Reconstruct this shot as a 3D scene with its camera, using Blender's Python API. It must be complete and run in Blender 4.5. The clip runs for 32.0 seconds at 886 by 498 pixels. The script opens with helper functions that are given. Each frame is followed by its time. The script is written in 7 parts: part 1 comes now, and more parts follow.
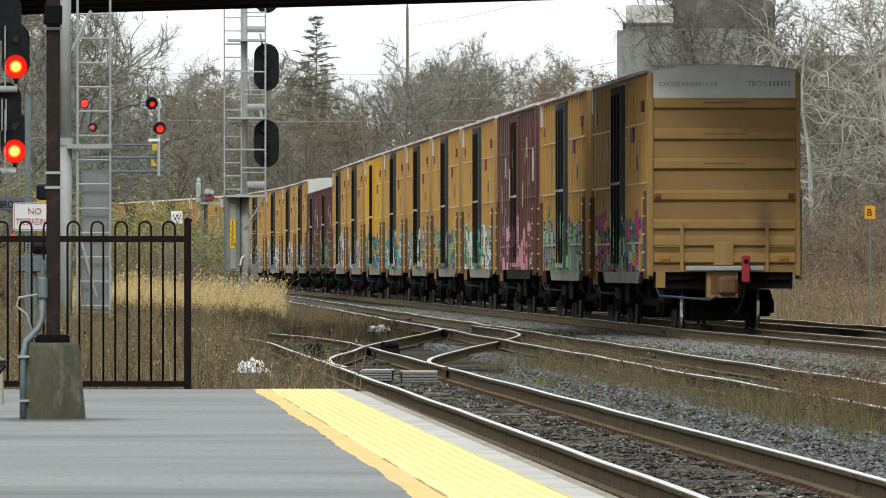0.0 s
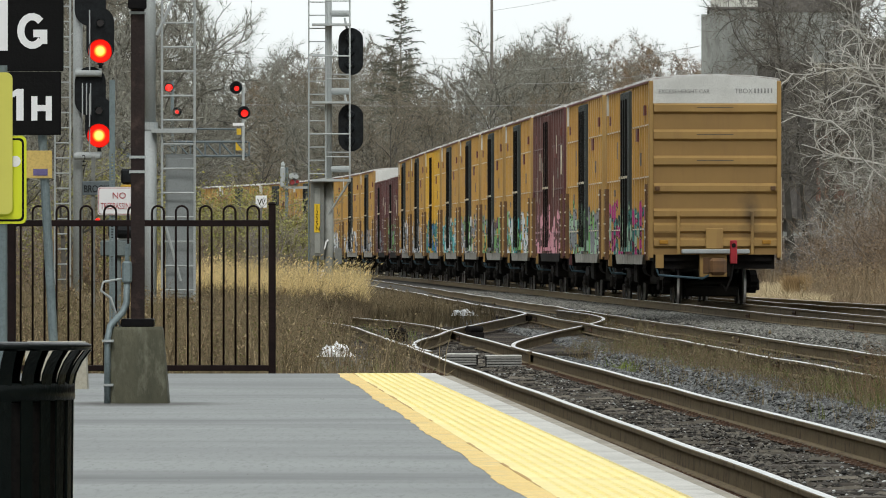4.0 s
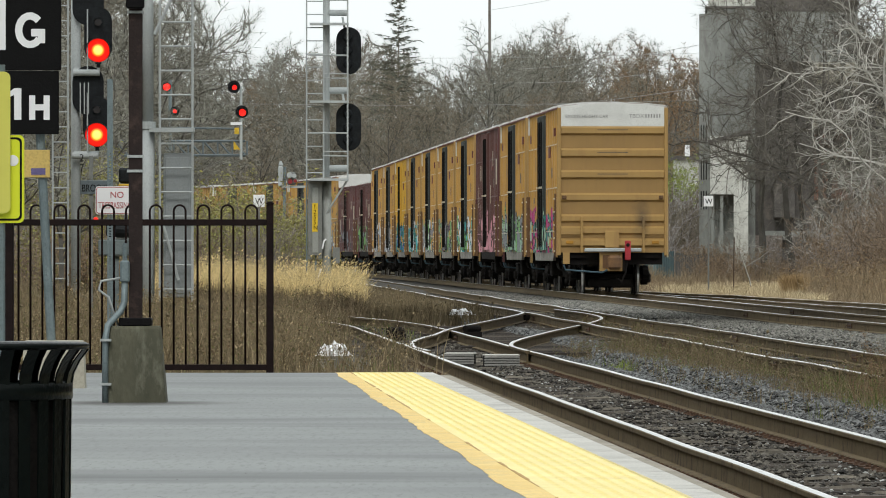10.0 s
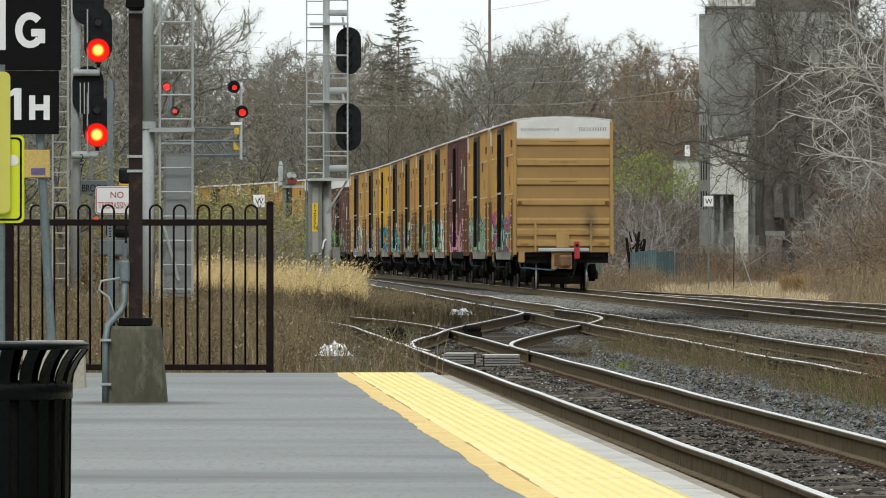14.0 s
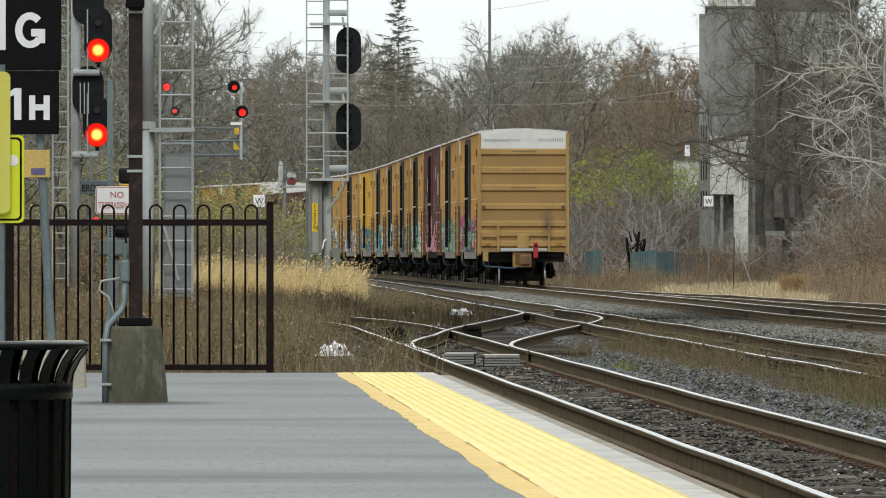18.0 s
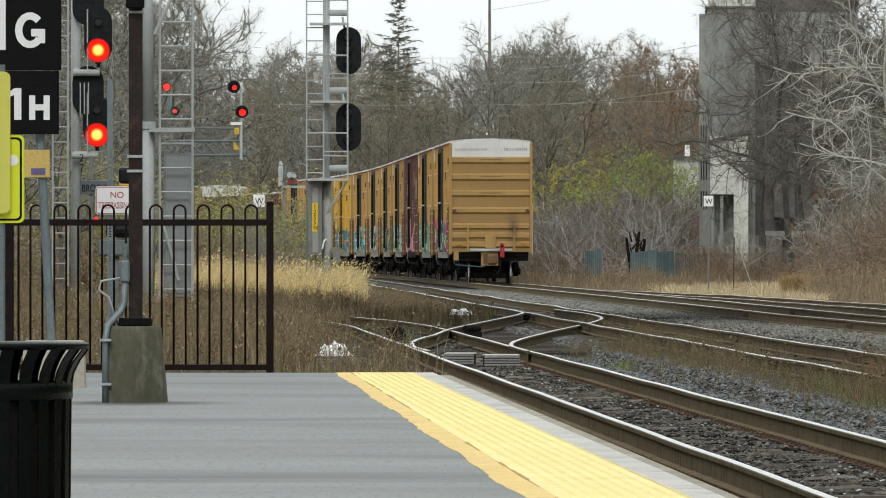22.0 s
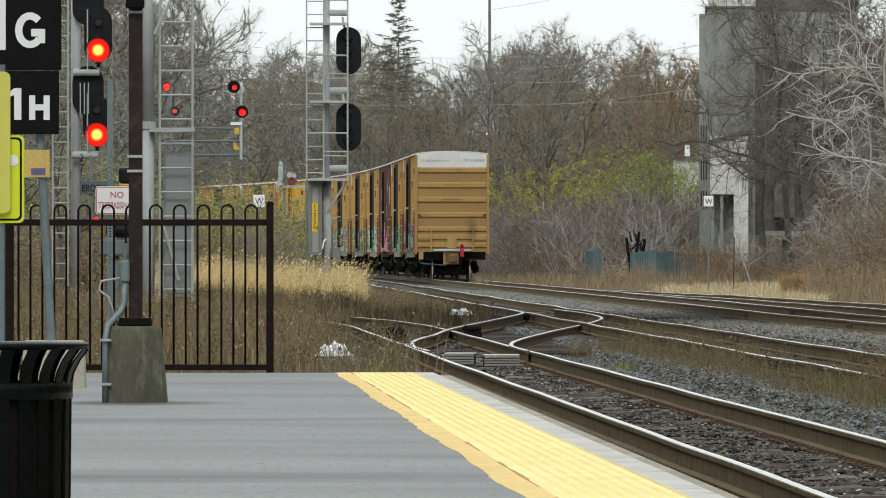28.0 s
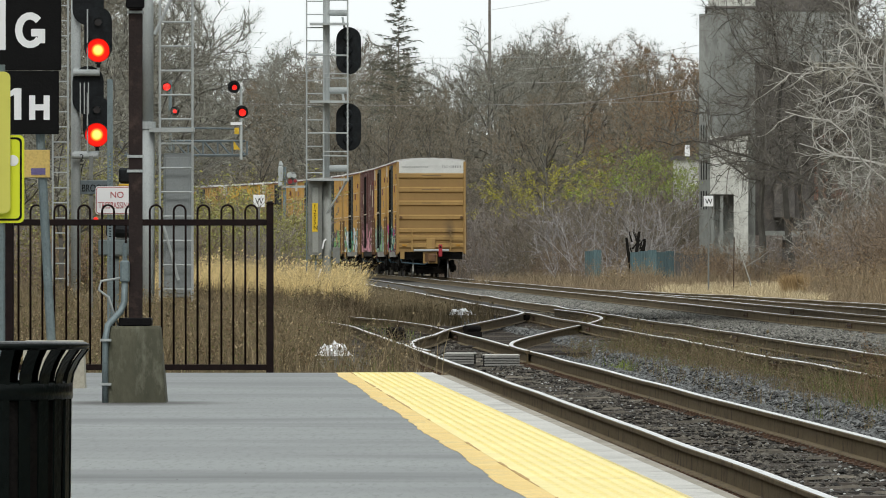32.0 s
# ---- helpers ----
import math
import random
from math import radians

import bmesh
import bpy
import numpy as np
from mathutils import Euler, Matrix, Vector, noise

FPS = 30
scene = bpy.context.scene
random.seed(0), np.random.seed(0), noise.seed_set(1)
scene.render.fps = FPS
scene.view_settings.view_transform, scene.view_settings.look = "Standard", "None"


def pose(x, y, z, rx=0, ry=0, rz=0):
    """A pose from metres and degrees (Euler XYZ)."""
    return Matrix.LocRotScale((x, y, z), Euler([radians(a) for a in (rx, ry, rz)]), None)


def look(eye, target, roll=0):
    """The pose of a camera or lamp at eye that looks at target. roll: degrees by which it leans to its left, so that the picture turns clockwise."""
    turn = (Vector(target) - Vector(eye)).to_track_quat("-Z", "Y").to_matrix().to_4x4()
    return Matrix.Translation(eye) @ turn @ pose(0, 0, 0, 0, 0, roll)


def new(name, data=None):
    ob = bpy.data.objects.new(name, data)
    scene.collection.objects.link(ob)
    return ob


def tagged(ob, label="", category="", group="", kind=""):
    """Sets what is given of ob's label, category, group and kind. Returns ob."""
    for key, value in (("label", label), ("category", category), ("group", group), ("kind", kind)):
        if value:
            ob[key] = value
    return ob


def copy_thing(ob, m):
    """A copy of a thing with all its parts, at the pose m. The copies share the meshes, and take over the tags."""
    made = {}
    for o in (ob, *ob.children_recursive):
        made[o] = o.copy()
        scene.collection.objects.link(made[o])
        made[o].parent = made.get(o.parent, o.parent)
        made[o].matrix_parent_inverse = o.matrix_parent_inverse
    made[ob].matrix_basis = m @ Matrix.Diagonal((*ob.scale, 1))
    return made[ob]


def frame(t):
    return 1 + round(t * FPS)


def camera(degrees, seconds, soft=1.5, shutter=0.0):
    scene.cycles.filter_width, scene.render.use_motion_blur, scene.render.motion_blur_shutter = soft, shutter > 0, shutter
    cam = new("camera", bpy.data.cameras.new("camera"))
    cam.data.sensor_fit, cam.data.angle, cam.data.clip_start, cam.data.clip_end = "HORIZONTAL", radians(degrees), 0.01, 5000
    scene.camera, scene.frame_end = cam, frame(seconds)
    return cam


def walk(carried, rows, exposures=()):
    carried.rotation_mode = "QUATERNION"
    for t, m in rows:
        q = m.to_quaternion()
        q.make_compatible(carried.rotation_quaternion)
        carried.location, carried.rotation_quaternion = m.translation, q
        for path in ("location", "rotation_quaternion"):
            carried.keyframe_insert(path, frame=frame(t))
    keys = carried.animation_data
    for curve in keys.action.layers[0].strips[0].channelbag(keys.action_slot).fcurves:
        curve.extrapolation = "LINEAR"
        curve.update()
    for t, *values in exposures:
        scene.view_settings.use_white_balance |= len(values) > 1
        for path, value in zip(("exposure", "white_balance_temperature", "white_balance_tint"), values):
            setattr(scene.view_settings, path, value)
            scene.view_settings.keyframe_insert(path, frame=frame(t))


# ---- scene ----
SEC = 32.0
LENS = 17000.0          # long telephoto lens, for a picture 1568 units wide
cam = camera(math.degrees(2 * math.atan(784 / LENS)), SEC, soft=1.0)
EYE = (0.0, 0.0, 1.43)


def aim(right, up):
    """The camera's pose, turned by small amounts (thousandths of a radian) from straight ahead."""
    return pose(*EYE, 90 + math.degrees(up / 1000), 0, -math.degrees(right / 1000))


walk(cam, [
    (0.0, aim(8.559, 2.006)), (0.5, aim(7.747, 1.376)), (1.0, aim(4.865, 1.288)), (1.5, aim(1.982, 1.018)),
    (2.0, aim(0.718, 0.835)), (2.5, aim(0.0, 0.476)), (3.0, aim(-0.453, 0.206)), (3.5, aim(-0.359, 0.388)),
    (5.5, aim(0.0, 0.294)), (10.0, aim(0.0, 0.294)), (20.0, aim(0.0, 0.294)), (32.0, aim(0.0, 0.294))],
    exposures=[(0.0, -0.38), (1.0, -0.44), (2.0, -0.48), (3.0, -0.56), (6.0, -0.54), (32.0, -0.56)])

# ---- light: overcast late-autumn sky, weak wide sun ----
world = bpy.data.worlds.new("overcast")
scene.world = world
world.use_nodes = True
wn, wl = world.node_tree.nodes, world.node_tree.links
sky = wn.new("ShaderNodeTexSky")
sky.sky_type, sky.sun_disc = "NISHITA", False
sky.sun_elevation, sky.sun_rotation = radians(41), radians(187)
sky.air_density, sky.dust_density = 1.0, 3.0
wmix = wn.new("ShaderNodeMix")
wmix.data_type = "RGBA"
wmix.inputs[0].default_value = 0.95
wmix.inputs[7].default_value = (10.75, 11.4, 11.4, 1)
wl.new(sky.outputs[0], wmix.inputs[6])
wco, wsep = wn.new("ShaderNodeTexCoord"), wn.new("ShaderNodeSeparateXYZ")
wl.new(wco.outputs[0], wsep.inputs[0])
wmap, wmul = wn.new("ShaderNodeMapRange"), wn.new("ShaderNodeMix")
wmap.inputs[3].default_value, wmap.inputs[4].default_value = 1.34, 1.85      # an overcast sky is brightest overhead
wl.new(wsep.outputs[2], wmap.inputs[0])
wmul.data_type, wmul.blend_type = "RGBA", "MULTIPLY"
wmul.inputs[0].default_value = 1.0
wl.new(wmix.outputs[2], wmul.inputs[6])
wl.new(wmap.outputs[0], wmul.inputs[7])
wl.new(wmul.outputs[2], wn["Background"].inputs[0])
wn["Background"].inputs[1].default_value = 0.10
sun = new("sun", bpy.data.lights.new("sun", "SUN"))
sun.data.energy, sun.data.angle, sun.data.color = 1.5, radians(13), (1, 0.985, 0.95)
sun.matrix_world = look((-6, -50, 45), (0, 0, 0))


# ---- materials ----
def node(nt, kind, **values):
    n = nt.nodes.new("ShaderNode" + kind)
    for k, v in values.items():
        n.inputs[k.replace("_", " ")].default_value = v
    return n


def base_mat(name):
    m = bpy.data.materials.new(name)
    m.use_nodes = True
    return m, m.node_tree, m.node_tree.nodes["Principled BSDF"]


def mixed(nt, fac, a, b):
    """A colour mix; a and b are colours or sockets."""
    n = nt.nodes.new("ShaderNodeMix")
    n.data_type = "RGBA"
    for i, v in ((0, fac), (6, a), (7, b)):
        if isinstance(v, bpy.types.NodeSocket):
            nt.links.new(v, n.inputs[i])
        else:
            n.inputs[i].default_value = v if i == 0 else (*v[:3], 1)
    return n.outputs[2]


def ramp(nt, fac, a, b):
    """0 below a, 1 above b."""
    n = nt.nodes.new("ShaderNodeMapRange")
    n.inputs[1].default_value, n.inputs[2].default_value = a, b
    nt.links.new(fac, n.inputs[0])
    return n.outputs[0]


def noise_of(nt, scale, detail=4, stretch=(1, 1, 1), rough=0.6, by_piece=False):
    c = nt.nodes.new("ShaderNodeTexCoord")
    mp = nt.nodes.new("ShaderNodeMapping")
    mp.inputs[3].default_value = stretch
    nt.links.new(c.outputs[3], mp.inputs[0])
    if by_piece:
        info, far = nt.nodes.new("ShaderNodeObjectInfo"), nt.nodes.new("ShaderNodeCombineXYZ")
        far_m = node(nt, "Math")
        far_m.operation = "MULTIPLY"
        far_m.inputs[1].default_value = 90.0
        nt.links.new(info.outputs["Random"], far_m.inputs[0])
        nt.links.new(far_m.outputs[0], far.inputs[1])
        nt.links.new(far.outputs[0], mp.inputs[1])
    n = node(nt, "TexNoise", Scale=scale, Detail=detail, Roughness=rough)
    nt.links.new(mp.outputs[0], n.inputs[0])
    return n.outputs[0]


def bumped(nt, bs, height, strength, distance=0.02):
    b = node(nt, "Bump", Strength=strength, Distance=distance)
    nt.links.new(height, b.inputs["Height"])
    nt.links.new(b.outputs[0], bs.inputs["Normal"])


def mat(name, col, col2=None, rough=0.7, metal=0.0, scale=3.0, fine=40.0, bump=0.2, spread=0.35, stretch=(1, 1, 1), dirt=None, random_tint=0.0, gloss=0.4, grain=1.0):
    """A worn surface: two colours at a large scale, grain at a fine one, optional dirt blotches, tint by piece."""
    m, nt, bs = base_mat(name)
    col2 = col2 or tuple(c * (1 - spread) for c in col)
    big, small = noise_of(nt, scale, 5, stretch), noise_of(nt, fine, 3, stretch)
    c = mixed(nt, ramp(nt, big, 0.35, 0.65), col, col2)
    c = mixed(nt, ramp(nt, small, 0.45, 0.8), c, tuple(x * (1 - 0.38 * grain) for x in col))
    if dirt:
        c = mixed(nt, ramp(nt, noise_of(nt, scale * 2.3, 6, stretch, 0.7), 0.52, 0.66), c, dirt)
    if random_tint:
        info = nt.nodes.new("ShaderNodeObjectInfo")
        isl = nt.nodes.new("ShaderNodeNewGeometry")
        add = node(nt, "Math")
        add.operation = "ADD"
        nt.links.new(info.outputs["Random"], add.inputs[0])
        nt.links.new(isl.outputs["Random Per Island"], add.inputs[1])
        fr = node(nt, "Math")
        fr.operation = "FRACT"
        nt.links.new(add.outputs[0], fr.inputs[0])
        hsv = nt.nodes.new("ShaderNodeHueSaturation")
        mr = nt.nodes.new("ShaderNodeMapRange")
        mr.inputs[3].default_value, mr.inputs[4].default_value = 1 - random_tint, 1 + random_tint
        nt.links.new(fr.outputs[0], mr.inputs[0])
        nt.links.new(mr.outputs[0], hsv.inputs["Value"])
        nt.links.new(c, hsv.inputs["Color"])
        c = hsv.outputs[0]
    nt.links.new(c, bs.inputs["Base Color"])
    bs.inputs["Roughness"].default_value, bs.inputs["Metallic"].default_value = rough, metal
    bs.inputs["Specular IOR Level"].default_value = gloss
    if bump:
        bumped(nt, bs, small, bump)
    return m


def glow(name, col, strength):
    m, nt, bs = base_mat(name)
    bs.inputs["Base Color"].default_value = (*col, 1)
    bs.inputs["Emission Color"].default_value = (*col, 1)
    bs.inputs["Emission Strength"].default_value = strength
    return m


def painted(name, col, stains, smudge=None, spray=()):
    """Painted steel of a freight car: vertical streaks of rust and grime, and sprayed colours on the lower half."""
    m, nt, bs = base_mat(name)
    big, streak = noise_of(nt, 0.7, 4, by_piece=True), noise_of(nt, 5.0, 5, (1, 1, 0.12), by_piece=True)
    c = mixed(nt, ramp(nt, big, 0.3, 0.7), col, tuple(x * 0.82 for x in col))
    c = mixed(nt, ramp(nt, streak, 0.50, 0.78), c, stains)
    if spray:
        co = nt.nodes.new("ShaderNodeTexCoord")
        sp = nt.nodes.new("ShaderNodeSeparateXYZ")
        nt.links.new(co.outputs[3], sp.inputs[0])
        low = nt.nodes.new("ShaderNodeMath")
        low.operation = "MULTIPLY_ADD"
        low.inputs[1].default_value = 1.6
        nt.links.new(noise_of(nt, 0.55, 3, (1, 1, 0.2), by_piece=True), low.inputs[0])
        nt.links.new(sp.outputs[2], low.inputs[2])
        below = ramp(nt, low.outputs[0], 3.12, 3.04)
        for i, s in enumerate(spray):
            field = noise_of(nt, 1.5 + 0.6 * i, 3, (1, 1 + 0.2 * i, 0.6), by_piece=True)
            for lo, hi, tone in ((0.505, 0.515, tuple(0.16 * q for q in s)), (0.535, 0.545, s)):
                both = nt.nodes.new("ShaderNodeMath")
                both.operation = "MULTIPLY"
                nt.links.new(ramp(nt, field, lo, hi), both.inputs[0])
                nt.links.new(below, both.inputs[1])
                c = mixed(nt, both.outputs[0], c, tone)
    if smudge:
        # sooty stain round a point of the end: x, z and half sizes
        co, mp = nt.nodes.new("ShaderNodeTexCoord"), nt.nodes.new("ShaderNodeMapping")
        sx, sz, rx, rz = smudge
        mp.inputs[1].default_value, mp.inputs[3].default_value = (-sx / rx, 0, -sz / rz), (1 / rx, 0, 1 / rz)
        nt.links.new(co.outputs[3], mp.inputs[0])
        ln = nt.nodes.new("ShaderNodeVectorMath")
        ln.operation = "LENGTH"
        nt.links.new(mp.outputs[0], ln.inputs[0])
        wob = node(nt, "Math")
        wob.operation = "ADD"
        nt.links.new(ln.outputs["Value"], wob.inputs[0])
        nt.links.new(noise_of(nt, 3.5, 4), wob.inputs[1])
        soot = node(nt, "Math")
        soot.operation = "MULTIPLY"
        soot.inputs[1].default_value = 0.75
        nt.links.new(ramp(nt, wob.outputs[0], 1.5, 0.5), soot.inputs[0])
        c = mixed(nt, soot.outputs[0], c, (0.05, 0.035, 0.022))
    nt.links.new(c, bs.inputs["Base Color"])
    bs.inputs["Roughness"].default_value = 0.62
    bumped(nt, bs, streak, 0.1)
    return m


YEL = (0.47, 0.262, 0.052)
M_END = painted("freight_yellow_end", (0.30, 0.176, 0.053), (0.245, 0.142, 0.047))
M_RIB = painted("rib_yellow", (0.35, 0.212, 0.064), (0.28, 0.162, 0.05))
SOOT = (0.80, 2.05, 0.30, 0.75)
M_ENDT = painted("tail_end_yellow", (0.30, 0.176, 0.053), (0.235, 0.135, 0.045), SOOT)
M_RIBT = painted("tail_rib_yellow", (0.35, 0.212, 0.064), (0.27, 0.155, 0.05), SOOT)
M_BURG = painted("freight_oxide_red", (0.10, 0.028, 0.027), (0.06, 0.025, 0.024))
M_ROOFC = mat("galvanised_roof", (0.66, 0.66, 0.65), (0.48, 0.47, 0.45), 0.6, scale=0.8, dirt=(0.22, 0.17, 0.12))
M_WHITE = mat("white_band", (0.66, 0.66, 0.63), (0.55, 0.55, 0.52), 0.6, scale=1.0, spread=0.2)
M_UNDER = mat("underframe_black", (0.010, 0.009, 0.009), (0.02, 0.017, 0.014), 0.9, scale=2, gloss=0.1)
M_WHEEL = mat("wheel_steel", (0.022, 0.019, 0.017), (0.04, 0.032, 0.025), 0.7, 0.2, scale=6, gloss=0.2)
M_SHINE = mat("polished_steel", (0.80, 0.80, 0.80), (0.60, 0.58, 0.55), 0.36, 0.9, scale=3, bump=0.05, grain=0.5)
M_RAIL = mat("rusty_rail", (0.150, 0.112, 0.062), (0.175, 0.132, 0.076), 0.85, scale=1.5, fine=25, gloss=0.15, dirt=(0.07, 0.048, 0.03))
M_SLEEP = mat("weathered_timber", (0.080, 0.066, 0.053), (0.036, 0.029, 0.023), 0.9, scale=1.5, fine=30, stretch=(0.15, 1, 1), random_tint=0.6)
M_RUSTY = mat("rusted_plate", (0.095, 0.052, 0.030), (0.05, 0.030, 0.020), 0.9, scale=6, random_tint=0.3)
M_STONEB = mat("blue_grey_stone", (0.145, 0.148, 0.145), (0.062, 0.063, 0.062), 0.9, scale=9, fine=60, random_tint=0.9)
M_STONE = mat("ballast_stone", (0.20, 0.194, 0.172), (0.112, 0.108, 0.095), 0.9, scale=9, fine=60, random_tint=0.75)
M_STONED = mat("dark_stone", (0.110, 0.099, 0.082), (0.046, 0.040, 0.033), 0.95, scale=9, fine=60, random_tint=0.9)
M_BALL = mat("ballast_bed", (0.085, 0.078, 0.066), (0.05, 0.044, 0.036), 0.95, scale=0.5, fine=9, bump=0.8, dirt=(0.04, 0.034, 0.028))
M_GROUND = mat("autumn_ground", (0.13, 0.105, 0.06), (0.075, 0.065, 0.035), 0.95, scale=0.12, fine=3, bump=0.6, dirt=(0.20, 0.155, 0.085))
def asphalt():
    """Grey asphalt: blotches, dark wear streaks along the line, and fine specks."""
    m, nt, bs = base_mat("platform_asphalt")
    c = mixed(nt, ramp(nt, noise_of(nt, 0.35, 5, (0.6, 1, 1)), 0.35, 0.65), (0.258, 0.268, 0.265), (0.208, 0.217, 0.215))
    c = mixed(nt, ramp(nt, noise_of(nt, 0.5, 5, (0.25, 0.6, 1), 0.6), 0.50, 0.72), c, (0.128, 0.134, 0.134))
    grit = noise_of(nt, 26, 3, (1, 0.07, 1), 0.7)
    c = mixed(nt, ramp(nt, grit, 0.50, 0.85), c, (0.15, 0.155, 0.152))
    c = mixed(nt, ramp(nt, noise_of(nt, 33, 2, (1, 0.06, 1)), 0.74, 0.78), c, (0.09, 0.088, 0.085))
    c = mixed(nt, ramp(nt, noise_of(nt, 41, 2, (1, 0.06, 1)), 0.77, 0.80), c, (0.34, 0.345, 0.335))
    co, mp = nt.nodes.new("ShaderNodeTexCoord"), nt.nodes.new("ShaderNodeMapping")      # soft contact shade round the column's footing, painted into the colour
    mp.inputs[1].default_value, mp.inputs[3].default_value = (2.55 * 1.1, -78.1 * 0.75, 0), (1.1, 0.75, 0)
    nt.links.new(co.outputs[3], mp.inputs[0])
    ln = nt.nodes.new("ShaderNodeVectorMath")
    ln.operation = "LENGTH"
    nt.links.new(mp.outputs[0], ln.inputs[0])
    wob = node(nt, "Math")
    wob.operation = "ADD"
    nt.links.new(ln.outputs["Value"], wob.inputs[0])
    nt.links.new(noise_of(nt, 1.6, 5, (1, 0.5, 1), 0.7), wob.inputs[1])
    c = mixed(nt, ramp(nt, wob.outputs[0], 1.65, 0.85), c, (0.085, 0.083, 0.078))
    nt.links.new(c, bs.inputs["Base Color"])
    bs.inputs["Roughness"].default_value = 0.8
    bumped(nt, bs, grit, 0.12)
    return m


M_ASPH = asphalt()
M_TACT = mat("tactile_yellow", (0.90, 0.78, 0.36), (0.88, 0.74, 0.30), 0.65, scale=1.2, fine=60, dirt=(0.82, 0.69, 0.31), random_tint=0.035, grain=0.5)
M_BORD = mat("worn_yellow_paint", (0.84, 0.62, 0.24), (0.78, 0.54, 0.18), 0.75, scale=1.5, dirt=(0.60, 0.46, 0.22))
M_CONC = mat("light_concrete", (0.60, 0.58, 0.54), (0.48, 0.465, 0.43), 0.85, scale=0.8, fine=50, dirt=(0.34, 0.32, 0.29))
M_COPE = mat("pale_coping", (0.40, 0.365, 0.30), (0.28, 0.25, 0.20), 0.9, scale=1.2, fine=30, bump=0.6, dirt=(0.22, 0.20, 0.17))
M_CONC2 = mat("old_concrete", (0.122, 0.118, 0.080), (0.060, 0.060, 0.040), 0.9, scale=2.6, fine=40, bump=0.5, stretch=(1, 1, 0.4), dirt=(0.145, 0.145, 0.105))
M_BLACK = mat("black_powder_coat", (0.005, 0.005, 0.006), (0.008, 0.007, 0.007), 0.5, scale=5, gloss=0.08)
M_FENCE = mat("fence_dark_brown", (0.010, 0.006, 0.006), (0.018, 0.010, 0.009), 0.5, scale=5, gloss=0.1)
M_BIN = mat("bin_black_green", (0.0025, 0.0045, 0.0042), (0.004, 0.006, 0.0055), 0.35, scale=6, gloss=0.10)
M_BROWN = mat("dark_brown_paint", (0.030, 0.020, 0.018), (0.022, 0.015, 0.014), 0.6, scale=3, dirt=(0.055, 0.036, 0.03), gloss=0.15)
M_GREY = mat("signal_grey_paint", (0.43, 0.455, 0.45), (0.36, 0.385, 0.38), 0.55, scale=2, spread=0.2)
M_GALV = mat("galvanised_post", (0.20, 0.25, 0.26), (0.15, 0.19, 0.20), 0.5, 0.3, scale=4)
M_SIGNB = mat("sign_black", (0.006, 0.006, 0.006), None, 0.55, scale=2, gloss=0.1)
M_SIGNW = mat("sign_white", (0.80, 0.80, 0.80), None, 0.5, scale=2, spread=0.06, fine=80, grain=0.1)
M_LIME = mat("sign_lime", (0.66, 0.71, 0.015), None, 0.5, scale=2, spread=0.06, grain=0.1, bump=0.02)
M_REDP = mat("sign_red", (0.42, 0.03, 0.04), None, 0.5, scale=2)
def lens_glow(name, rim, stages, strength):
    """A lit lens: hot yellow filament image at its middle, then red, dark red at the rim; the outer reds paint its
    glare on the head.
    """
    m, nt, bs = base_mat(name)
    co, ln = nt.nodes.new("ShaderNodeTexCoord"), nt.nodes.new("ShaderNodeVectorMath")
    ln.operation = "LENGTH"
    nt.links.new(co.outputs[3], ln.inputs[0])
    c = stages[0]
    for r, tone in zip((0.44, 0.54, 0.98), stages[1:]):
        c = mixed(nt, ramp(nt, ln.outputs["Value"], rim * (r - 0.10), rim * (r + 0.06)), c, tone)
    bs.inputs["Base Color"].default_value = (0.12, 0.005, 0.004, 1)
    bs.inputs["Roughness"].default_value = 0.25
    nt.links.new(c, bs.inputs["Emission Color"])
    bs.inputs["Emission Strength"].default_value = strength
    return m


M_ASPECT = lens_glow("red_lens_and_glare", 0.235, ((1.0, 0.86, 0.16), (1.0, 0.34, 0.02), (0.72, 0.010, 0.005), (0.20, 0.002, 0.002)), 2.1)
M_DULLRED = mat("dull_red_glass", (0.32, 0.03, 0.035), None, 0.3, scale=4, bump=0)
M_LAMP = glow("red_aspect", (1.0, 0.012, 0.006), 1.6)
M_BARK = mat("grey_bark", (0.285, 0.278, 0.232), (0.20, 0.193, 0.16), 0.95, scale=2, fine=12, random_tint=0.3)
M_BARKR = mat("brown_bark", (0.24, 0.21, 0.158), (0.175, 0.152, 0.115), 0.95, scale=2, fine=12, random_tint=0.3)
M_PALE = mat("pale_bark", (0.46, 0.445, 0.40), (0.31, 0.295, 0.26), 0.9, scale=2, fine=12, random_tint=0.15)
M_NEEDLE = mat("spruce_needles", (0.095, 0.105, 0.075), (0.13, 0.125, 0.095), 0.9, scale=3, random_tint=0.3)
M_LEAFG = mat("olive_green_leaves", (0.27, 0.28, 0.08), (0.31, 0.27, 0.09), 0.9, scale=2, random_tint=0.35)
M_LEAFY = mat("yellow_green_leaves", (0.43, 0.42, 0.05), (0.50, 0.44, 0.06), 0.9, scale=2, random_tint=0.35)
M_LEAFR = mat("russet_leaves", (0.29, 0.165, 0.075), (0.21, 0.125, 0.06), 0.9, scale=2, random_tint=0.35)
M_STRAW = mat("dry_straw", (0.72, 0.57, 0.29), (0.56, 0.42, 0.19), 0.95, scale=2, random_tint=0.3)
M_STRAW2 = mat("bleached_grass", (0.42, 0.335, 0.20), (0.32, 0.24, 0.135), 0.95, scale=2, random_tint=0.3)
M_WEED = mat("dry_weeds", (0.205, 0.162, 0.095), (0.145, 0.112, 0.064), 0.95, scale=2, random_tint=0.4)
